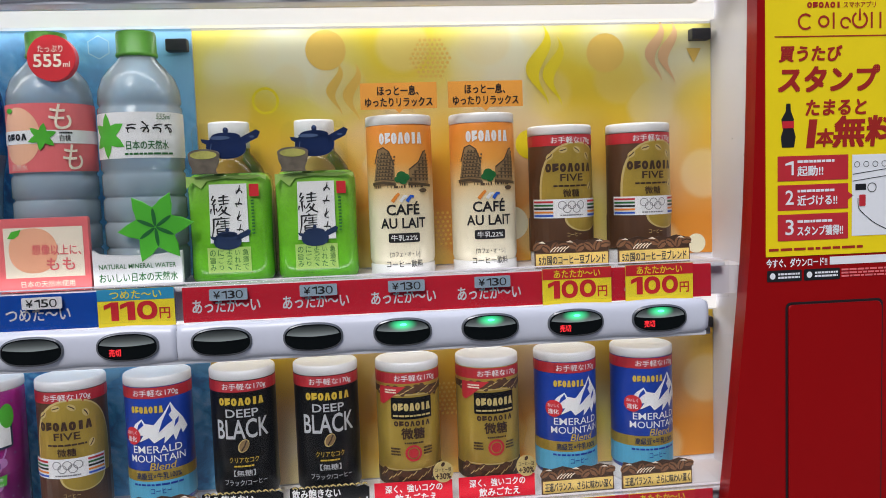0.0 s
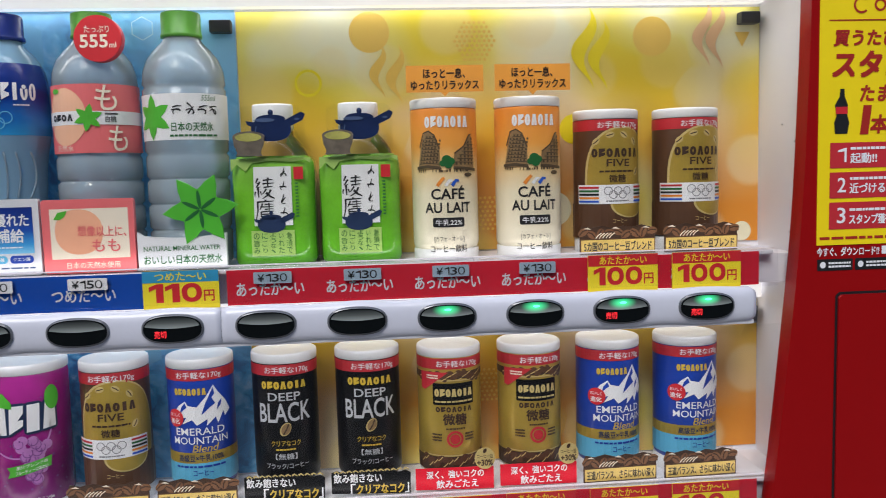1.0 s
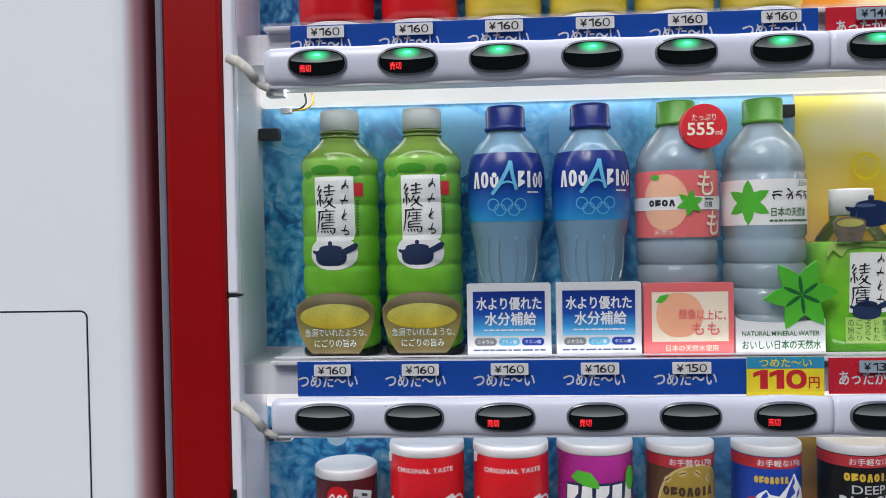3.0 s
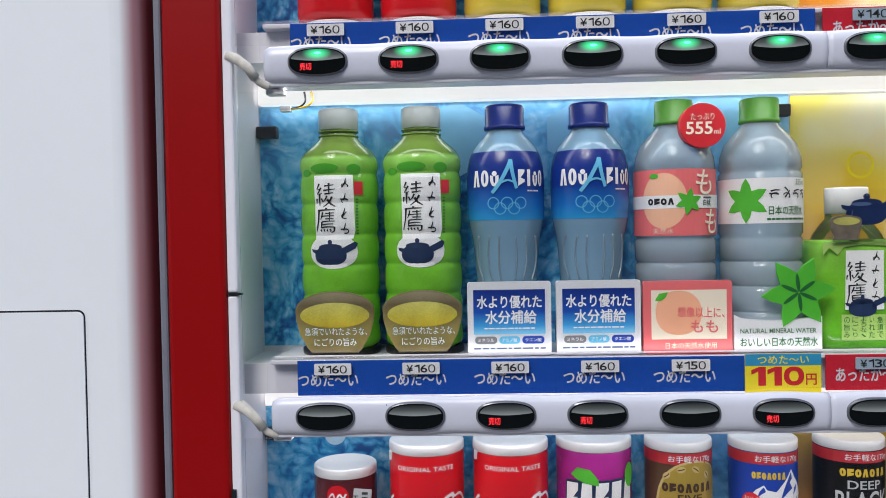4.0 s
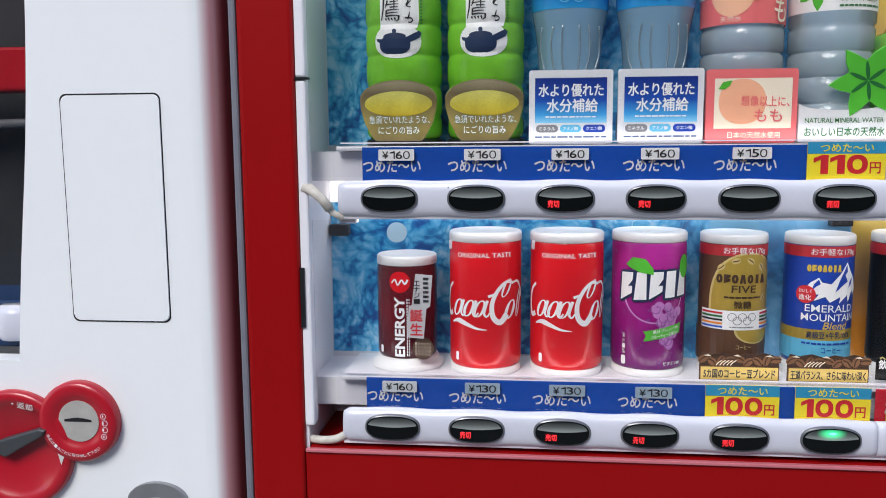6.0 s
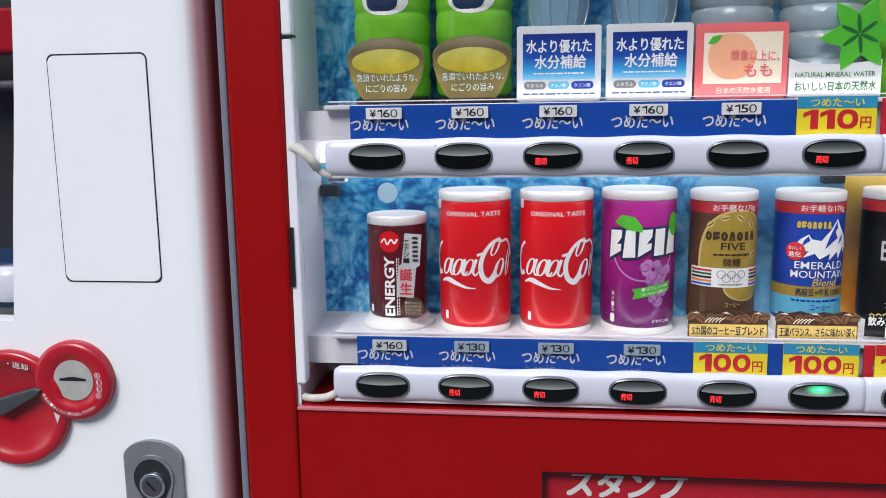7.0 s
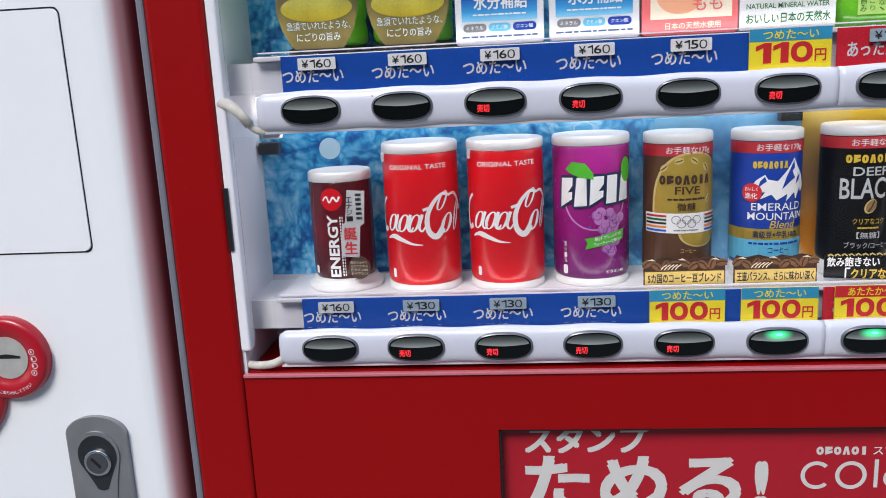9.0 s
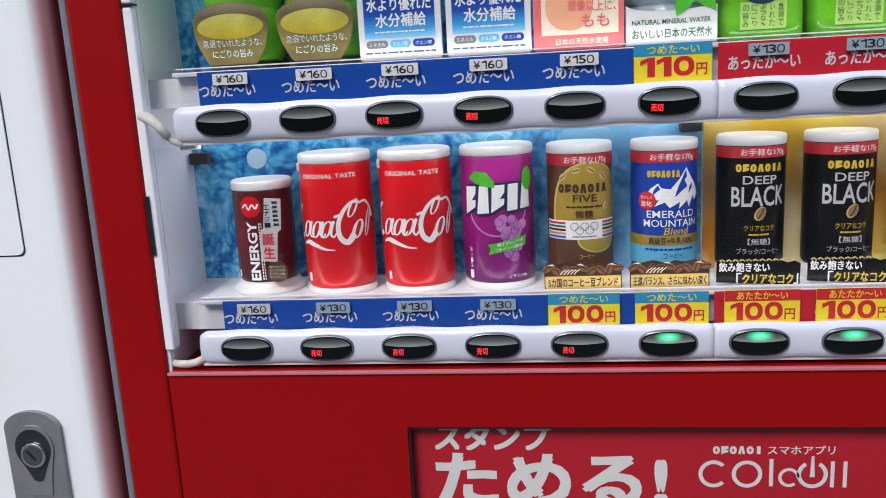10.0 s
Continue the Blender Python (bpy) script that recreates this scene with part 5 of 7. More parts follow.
def warm_tea():
    t = thing("warm_tea_bottle", "small green tea bottle with white cap and teapot card", "bottle", group=CANS)

    def body(bm, z0, z1, w, d, inset_top):
        lv = [(z0, 0.93), (z0 + 0.002, 0.98), (z0 + 0.005, 1.0), (z0 + 0.030, 0.985), (z0 + 0.060, 0.99), (z1 - 0.014, 1.0), (z1 - 0.007, 0.985), (z1 - 0.003, 0.955), (z1, inset_top)]
        loops = []
        for z, k in lv:
            loops.append([bm.verts.new((x * k, y * k, z)) for x, y in oval(0, 0, w, d, 36, 4.2)])
        for a, b in zip(loops, loops[1:]):
            for i in range(36):
                j = (i + 1) % 36
                bm.faces.new((a[i], a[j], b[j], b[i]))
        bm.faces.new(loops[0][::-1])
        bm.faces.new(loops[-1])
        return bm

    bm = B()
    body(bm, 0.0, 0.0925, 0.0352, 0.0310, 0.88)
    part("body", bm, TEA_WARM, t, "", True)
    bm = B()
    lathe(bm, [(0.0300, 0.0905), (0.0275, 0.097), (0.022, 0.105), (0.0175, 0.110), (0.0168, 0.116), (0.0168, 0.118)], 36)
    part("shoulder", bm, CLEAR_AMBER, t, "clear shoulder", True)
    bm = B()
    lathe(bm, [(0.0165, 0.1145), (0.0176, 0.1150), (0.0176, 0.1355), (0.0168, 0.1372), (0, 0.1375)], 36)
    part("cap", bm, CAP_WHITE, t, "white screw cap", True)
    y = -0.0312
    bm = B()
    poly(bm, [(-0.033, 0.0905), (-0.033, 0.080), (-0.028, 0.086), (-0.021, 0.080), (-0.016, 0.0865), (0.0, 0.0885), (0.018, 0.0870), (0.028, 0.089), (0.033, 0.086), (0.033, 0.0905)][::-1])
    mark("leaf_print", bm, GREEN_PALE, t, 0.0004, y)
    bm = B()
    poly(bm, [(-0.0155, 0.034), (0.0165, 0.034), (0.0165, 0.0835), (-0.0145, 0.0835)])
    lab = mark("white_panel", bm, PAPER, t, 0.0006, y)
    bm = B()
    rect(bm, -0.0185, 0.0175, 0.0085, 0.0300)
    mark("pale_note", bm, GREEN_PALE, t, 0.0006, y)
    bm = B()
    for i, s in enumerate(("急須で", "いれた", "ような、", "にごり", "の旨み")):
        write_down(bm, s, 0.0130 - 0.0068 * i, 0.0100, 0.0285, 0.0052)
    mark("note_lettering", bm, GREEN_DARK, t, 0.0009, y)
    bm = B()
    brush_sign(bm, -0.0060, 0.0655, 0.0170, 0.0185, 11)
    brush_sign(bm, -0.0060, 0.0465, 0.0165, 0.0190, 12)
    for i in range(4):
        z = 0.0775 - 0.0110 * i
        loop_sign(bm, 0.0100, z, 0.0084, i)
    mark("brush_mark", bm, INK, t, 0.0009, y)
    bm = B()
    rect(bm, 0.0185, 0.0265, 0.0725, 0.0830)
    mark("red_seal", bm, RED_INK, t, 0.0006, y)
    bm = B()
    small_print(bm, 0.0195, 0.0220, 0.040, 0.0705, 11, 6)
    mark("small_print", bm, GREEN_DARK, t, 0.0006, y)
    bm = B()
    teapot(bm, 0.0015, 0.0365, 0.035)
    mark("teapot_print", bm, NAVY, t, 0.0011, y)
    # teapot and bowl cut-out on a clear backing
    y = -0.0345
    bm = B()
    prism(bm, rounded(-0.026, 0.0295, 0.088, 0.134, 0.008), y + 0.0022, y + 0.003)
    part("clear_backing", bm, PANE, t)
    bm = B()
    teapot(bm, 0.0060, 0.1165, 0.050)
    ret = bmesh.ops.extrude_face_region(bm, geom=bm.faces[:])
    bmesh.ops.translate(bm, verts=[v for v in ret["geom"] if isinstance(v, bmesh.types.BMVert)], vec=(0, 0.0022, 0))
    bmesh.ops.translate(bm, verts=bm.verts[:], vec=(0, y, 0))
    pot = part("teapot_cutout", bm, mat("navy_gloss", (0.010, 0.022, 0.085), 0.3, vary=0.3, spec=0.3), t, "navy teapot cut-out")
    # gloss highlights of the pot, painted on in slate blue
    bm = B()
    poly(bm, oval(-0.003, 0.1220, 0.0085, 0.0016, 14))
    poly(bm, oval(0.0235, 0.1225, 0.0022, 0.0010, 10))
    poly(bm, oval(0.002, 0.1295, 0.0010, 0.0012, 10))
    stroke(bm, [(-0.010, 0.117), (-0.011, 0.112), (-0.009, 0.108)], 0.0008)
    mark("highlight_print", bm, GREY_BLUE, pot, 0.0004, y)
    y = -0.0375
    bm = B()
    prism(bm, [(-0.0165 + 0.0130 * math.cos(radians(a)), 0.1085 + 0.0045 * math.sin(radians(a))) for a in range(0, 181, 15)] + [(-0.0285, 0.1010), (-0.0255, 0.0955), (-0.0275, 0.0925), (-0.0055, 0.0925), (-0.0075, 0.0955), (-0.0045, 0.1010)], y, y + 0.0022, 0.0006)
    bowl = part("bowl_cutout", bm, mat("grey_glaze", (0.15, 0.125, 0.10), 0.3, vary=0.4, scale=160), t, "grey-brown tea bowl cut-out")
    bm = B()
    poly(bm, oval(-0.0165, 0.1080, 0.0108, 0.0034, 22))
    mark("tea_surface", bm, BOWL_TEA, bowl, 0.0003, y)
    return t


def milk_coffee():
    r, h = 0.0287, 0.1375
    t = can("milk_coffee_carton_can", "tall orange and cream milk coffee can with a slogan flag", r, h, CAFE, 0.009)
    bm = B()
    emblem(bm, -0.0195, 0.0195, 0.1125, 0.1220, 7)
    mark("trade_mark", bm, PAPER, t, 0.0005, radius=r)
    # street scene: two tall corner houses, a tree between
    bm = B()
    poly(bm, [(-0.0275, 0.0765), (-0.0060, 0.0780), (-0.0062, 0.0940), (-0.0105, 0.1060), (-0.0155, 0.1095), (-0.0200, 0.1080), (-0.0235, 0.0960)])
    poly(bm, [(0.0050, 0.0780), (0.0270, 0.0755), (0.0258, 0.0960), (0.0232, 0.1062), (0.0205, 0.1055), (0.0150, 0.0965), (0.0060, 0.0905)])
    mark("house_print", bm, STONE_PALE, t, 0.0005, radius=r)
    bm = B()
    for i in range(8):
        z = 0.0822 + 0.0030 * i
        stroke(bm, [(-0.0255 + 0.0010 * i, z), (-0.0165, z + 0.0006), (-0.0066 - 0.0004 * i, z - 0.0004)], 0.0008)
        for j in range(6):
            if i < 7 or 0 < j < 4:
                rect(bm, -0.0240 + 0.0005 * i + 0.0029 * j, -0.0226 + 0.0005 * i + 0.0029 * j, z + 0.0006, z + 0.0022)
        for j in range(5):
            if j * 0.0040 > i * 0.0021 - 0.002:
                rect(bm, 0.0068 + 0.0040 * j, 0.0086 + 0.0040 * j, z - 0.0012, z + 0.0008)
        if i < 6:
            stroke(bm, [(0.0062 + 0.0022 * i, z + 0.0012), (0.0262, z + 0.0006)], 0.0007)
    stroke(bm, [(-0.0280, 0.0790), (-0.0165, 0.0800), (-0.0055, 0.0785)], 0.0024)
    stroke(bm, [(0.0050, 0.0785), (0.0150, 0.0780), (0.0285, 0.0765)], 0.0024)
    stroke(bm, [(-0.0245, 0.0960), (-0.0205, 0.1080), (-0.0155, 0.1098), (-0.0105, 0.1062), (-0.0062, 0.0945)], 0.0012)
    stroke(bm, [(0.0060, 0.0905), (0.0150, 0.0968), (0.0205, 0.1058), (0.0232, 0.1066)], 0.0012)
    rnd = random.Random(6)
    for i in range(26):
        x = rnd.uniform(-0.027, 0.028)
        rect(bm, x, x + rnd.uniform(0.0006, 0.0016), 0.0752, 0.0752 + rnd.uniform(0.0012, 0.0032))
    poly(bm, oval(0.019, 0.0725, 0.0042, 0.0018, 14))
    mark("window_print", bm, STONE_INK, t, 0.0008, radius=r)
    bm = B()
    for cx, cz, q in ((-0.0005, 0.0855, 0.0042), (0.0028, 0.0840, 0.0036), (-0.0035, 0.0825, 0.0030), (0.0008, 0.0812, 0.0034)):
        poly(bm, oval(cx, cz, q, q * 0.9, 14))
    mark("tree_print", bm, GREEN_DARK, t, 0.0010, radius=r)
    for x, m in ((-0.0060, ORANGE), (0.0010, PAPER), (0.0065, BLUE_INK)):
        bm = B()
        stroke(bm, [(x - 0.003, 0.0635), (x + 0.0005, 0.0680), (x + 0.003, 0.0705 - (0.003 if x > 0 else 0))], 0.0030, 0.0022)
        mark("ribbon_print", bm, m, t, 0.0006, radius=r)
    bm = B()
    write(bm, "CAFÉ", -0.0145, 0.0145, 0.0520, 0.0635, 0.022)
    write(bm, "AU LAIT", -0.0205, 0.0205, 0.0405, 0.0495, 0.022)
    write(bm, "[カフェ・オ・レ]", -0.0125, 0.0135, 0.0155, 0.0205, 0.0)
    write(bm, "コーヒー飲料", -0.0160, 0.0160, 0.0070, 0.0132, 0.008)
    mark("lettering", bm, INK, t, 0.0005, radius=r)
    bm = B()
    poly(bm, rounded(-0.0135, 0.0140, 0.0285, 0.0365, 0.0015))
    pill = mark("black_pill", bm, INK, t, 0.0005, radius=r)
    bm = B()
    write(bm, "牛乳22%", -0.0110, 0.0115, 0.0300, 0.0350, 0.01)
    mark("pill_lettering", bm, PAPER, pill, 0.0009, radius=r)
    y = -0.026
    bm = B()
    prism(bm, [(-0.0325, 0.1420), (-0.0035, 0.1420), (0.0, 0.1385), (0.0035, 0.1420), (0.0325, 0.1420), (0.0325, 0.1640), (-0.0325, 0.1640)], y, y + 0.0010)
    flag = part("slogan_flag", bm, mat("orange_card", (0.86, 0.36, 0.05), 0.45, vary=0.05), t, "orange slogan card above the cap")
    bm = B()
    write(bm, "ほっと一息、", -0.0180, 0.0170, 0.1535, 0.1615, 0.022)
    write(bm, "ゆったりリラックス", -0.0285, 0.0285, 0.1440, 0.1515, 0.022)
    mark("lettering", bm, INK, flag, 0.0003, y)
    bm = B()
    box(bm, -0.012, 0.012, y + 0.001, y + 0.003, 0.1325, 0.150)
    part("flag_stalk", bm, ACRYLIC, flag)
    return t


# ---- coffee cans ----
def five_can(h=0.1270):
    r = 0.0287
    t = can("gold_coffee_can", "gold and brown low-sugar coffee can on a bean card", r, h, BROWN, 0.012)
    coffee_head(t, r, h)
    k = h / 0.1235
    bm = B()
    poly(bm, oval(0.0080, 0.062 * k, 0.0350, 0.0465 * k, 40, 2.3))
    mark("oval_border", bm, GOLD_PALE, t, 0.0003, radius=r)
    bm = B()
    poly(bm, oval(0.0085, 0.062 * k, 0.0332, 0.0450 * k, 40, 2.3))
    gold = mark("gold_oval", bm, GOLD, t, 0.0005, radius=r)
    bm = B()
    for cx, cz, a in ((-0.016, 0.0960, 40), (-0.004, 0.1015, 15), (0.0085, 0.1015, -35), (0.0195, 0.0960, -60), (0.023, 0.0700, 60)):
        bean(bm, cx, cz * k, 0.0038, a)
    mark("bean_print", bm, GOLD_PALE, gold, 0.0008, radius=r)
    bm = B()
    for cx, cz, a in ((-0.016, 0.0960, 40), (-0.004, 0.1015, 15), (0.0085, 0.1015, -35), (0.0195, 0.0960, -60), (0.023, 0.0700, 60)):
        c, s = math.cos(radians(a)), math.sin(radians(a))
        stroke(bm, [(cx - 0.003 * c, cz * k - 0.003 * s), (cx + 0.0005, cz * k), (cx + 0.003 * c, cz * k + 0.003 * s)], 0.0009)
    emblem(bm, -0.0205, 0.0245, 0.0825 * k, 0.0900 * k, 7)
    write(bm, "FIVE", -0.0070, 0.0140, 0.0745 * k, 0.0808 * k, 0.015)
    small_print(bm, -0.0130, 0.0190, 0.0690 * k, 0.0718 * k, 1, 5)
    write(bm, "微糖", -0.0050, 0.0100, 0.0610 * k, 0.0675 * k, 0.015)
    mark("lettering", bm, BEAN, gold, 0.0009, radius=r)
    bm = B()
    band(bm, r, 0.0130, 0.0425 * k, 100)
    mark("brown_foot", bm, BROWN, t, 0.0008, radius=r, step=0.006)
    for q, m, lift in ((1.0, GOLD_PALE, 0.0010), (0.90, GOLD, 0.0012)):
        bm = B()
        poly(bm, oval(0.0150, 0.0425 * k, 0.0190 * q, 0.0125 * q, 24, 2.0, 180, 360))
        mark("gold_crescent", bm, m, t, lift, radius=r)
    bm = B()
    band(bm, r, 0.0425 * k, 0.0590 * k, 68)
    sash = mark("white_sash", bm, PAPER, t, 0.0013, radius=r)
    for i, m in enumerate((COFFEE_RED, GREEN_DARK, INK, ORANGE, BLUE_INK)):
        bm = B()
        z = (0.0575 - 0.0030 * i) * k
        rect(bm, -0.0330, -0.0135, z - 0.0017, z)
        rect(bm, 0.0185, 0.0330, z - 0.0017, z)
        mark("stripe", bm, m, sash, 0.0016, radius=r)
    bm = B()
    rings5(bm, 0.0025, 0.0525 * k, 0.0037)
    small_print(bm, -0.0075, 0.0125, 0.0440 * k, 0.0460 * k, 1, 8)
    mark("ring_motif", bm, GREY_INK, sash, 0.0016, radius=r)
    bm = B()
    write(bm, "コーヒー", -0.0020, 0.0110, 0.0268, 0.0305, 0.0)
    mark("foot_lettering", bm, GOLD_PALE, t, 0.0015, radius=r)
    card = stand_card(t, None, -0.0335, 0.0335, 0.0005, 0.0240, -0.0355, True)
    bm = B()
    write(bm, "5カ国のコーヒー豆ブレンド", -0.0300, 0.0300, 0.0030, 0.0110, 0.02)
    mark("lettering", bm, INK, card, 0.0013, -0.0355)
    return t


def mountain_can(h=0.1265):
    r = 0.0287
    t = can("blue_coffee_can", "blue coffee can with a white mountain on a bean card", r, h, ROYAL, 0.012)
    coffee_head(t, r, h, 0.002)
    bm = B()
    band(bm, r, 0.0355, 0.0450)
    mark("gold_band", bm, GOLD, t, 0.0003, radius=r, step=0.006)
    bm = B()
    band(bm, r, 0.0170, 0.0355)
    mark("sky_band", bm, SKY_INK, t, 0.0003, radius=r, step=0.006)
    bm = B()
    emblem(bm, -0.0185, 0.0100, 0.0955, 0.1015, 7)
    write(bm, "Blend", -0.0040, 0.0170, 0.0455, 0.0518, 0.004, 0.25)
    mark("gold_lettering", bm, GOLD_INK, t, 0.0006, radius=r)
    bm = B()
    poly(bm, [(-0.024, 0.0745), (-0.0150, 0.0860), (-0.0085, 0.0905), (-0.0060, 0.0865), (0.0015, 0.0850), (0.0095, 0.0940), (0.0160, 0.1035), (0.0200, 0.0965), (0.0270, 0.0880), (0.0320, 0.0790), (0.0260, 0.0740), (0.0245, 0.0790), (0.0190, 0.0690), (0.0170, 0.0750), (0.0090, 0.0680), (0.0100, 0.0740), (0.0010, 0.0690), (-0.0030, 0.0740), (-0.0120, 0.0700), (-0.0080, 0.0760)][::-1])
    mt = mark("mountain_print", bm, PAPER, t, 0.0004, radius=r)
    bm = B()
    poly(bm, [(0.0155, 0.1015), (0.0165, 0.0955), (0.0140, 0.0925), (0.0170, 0.0870), (0.0120, 0.0840), (0.0050, 0.0780), (0.0085, 0.0880)])
    poly(bm, [(-0.0085, 0.0890), (-0.0070, 0.0850), (-0.0100, 0.0830), (-0.0140, 0.0790), (-0.0120, 0.0850)])
    poly(bm, [(0.0230, 0.0900), (0.0220, 0.0850), (0.0180, 0.0810), (0.0195, 0.0870)])
    mark("mountain_shade", bm, ROYAL, mt, 0.0007, radius=r)
    bm = B()
    poly(bm, oval(-0.0185, 0.0755, 0.0082, 0.0078, 24))
    dot = mark("red_dot", bm, RED_INK, t, 0.0009, radius=r)
    bm = B()
    write(bm, "おいしく", -0.0240, -0.0135, 0.0768, 0.0800, 0.01)
    write(bm, "進化", -0.0238, -0.0138, 0.0705, 0.0752, 0.015)
    mark("dot_lettering", bm, PAPER, dot, 0.0012, radius=r)
    bm = B()
    write(bm, "EMERALD", -0.0185, 0.0245, 0.0605, 0.0668, 0.004)
    write(bm, "MOUNTAIN", -0.0215, 0.0275, 0.0525, 0.0588, 0.004)
    mark("lettering", bm, PAPER, t, 0.0006, radius=r)
    bm = B()
    write(bm, "高級豆×牛乳100%", -0.0165, 0.0225, 0.0372, 0.0432, 0.012)
    mark("band_lettering", bm, NAVY, t, 0.0006, radius=r)
    bm = B()
    small_print(bm, -0.020, 0.024, 0.0310, 0.0340, 1, 4)
    write(bm, "コーヒー", -0.0040, 0.0130, 0.0245, 0.0295, 0.01)
    mark("band_lettering", bm, ROYAL, t, 0.0006, radius=r)
    card = stand_card(t, None, -0.0335, 0.0335, 0.0005, 0.0240, -0.0355, True)
    bm = B()
    write(bm, "王道バランス、さらに味わい深く", -0.0310, 0.0310, 0.0030, 0.0108, 0.018)
    mark("lettering", bm, INK, card, 0.0013, -0.0355)
    return t


def black_can(h=0.1275):
    r = 0.0287
    t = can("black_coffee_can", "black unsweetened coffee can behind a black slogan card", r, h, COFFEE_BLACK, 0.012)
    coffee_head(t, r, h)
    bm = B()
    emblem(bm, -0.0190, 0.0220, 0.0972, 0.1040, 7)
    write(bm, "クリアなコク", -0.0110, 0.0145, 0.0465, 0.0515, 0.0)
    small_print(bm, -0.0070, 0.0110, 0.0422, 0.0448, 1, 2)
    mark("gold_lettering", bm, GOLD_INK, t, 0.0004, radius=r)
    bm = B()
    write(bm, "DEEP", -0.0125, 0.0160, 0.0868, 0.0940, 0.012)
    write(bm, "BLACK", -0.0220, 0.0255, 0.0672, 0.0845, 0.014, rise=0.001)
    write(bm, "【無糖】", -0.0075, 0.0110, 0.0345, 0.0400, 0.006)
    write(bm, "ブラック/コーヒー", -0.0165, 0.0215, 0.0262, 0.0315, 0.006)
    mark("silver_lettering", bm, SILVER, t, 0.0004, radius=r)
    bm = B()
    bean(bm, 0.0020, 0.0615, 0.0064, 60)
    mark("bean_glow", bm, GOLD_PALE, t, 0.0004, radius=r)
    bm = B()
    bean(bm, 0.0024, 0.0617, 0.0054, 60)
    mark("bean_print", bm, STONE_PALE, t, 0.0007, radius=r)
    bm = B()
    stroke(bm, [(0.0000, 0.0570), (0.0028, 0.0615), (0.0048, 0.0665)], 0.0012)
    mark("bean_slit", bm, BEAN, t, 0.0010, radius=r)
    y = -0.0355
    bm = B()
    prism(bm, [(-0.0345, 0.0040), (0.0340, 0.0005), (0.0345, 0.0190), (0.030, 0.0215), (0.024, 0.0200), (0.018, 0.0225), (0.010, 0.0205), (0.002, 0.0230), (-0.008, 0.0215), (-0.016, 0.0235), (-0.024, 0.0215), (-0.030, 0.0240), (-0.0345, 0.0225)], y, y + 0.0012)
    card = part("stand_card", bm, COFFEE_BLACK, t, "black slogan card with a torn gold edge")
    bm = B()
    for i in range(12):
        x = -0.032 + 0.0055 * i
        stroke(bm, [(x, 0.0225), (x + 0.002, 0.0238), (x + 0.0045, 0.0220)], 0.0018, 0.0008)
    mark("gold_pattern", bm, GOLD_PALE, card, 0.0004, y)
    bm = B()
    write(bm, "飲み飽きない", -0.0325, 0.0090, 0.0135, 0.0215, 0.022, rise=-0.001)
    write(bm, "「", -0.0180, -0.0140, 0.0030, 0.0120, 0.02)
    write(bm, "」", 0.0290, 0.0325, 0.0015, 0.0105, 0.02)
    mark("lettering", bm, PAPER, card, 0.0004, y)
    bm = B()
    write(bm, "クリアなコク", -0.0130, 0.0285, 0.0025, 0.0110, 0.025, rise=-0.0008)
    mark("gold_lettering", bm, GOLD_INK, card, 0.0004, y)
    return t


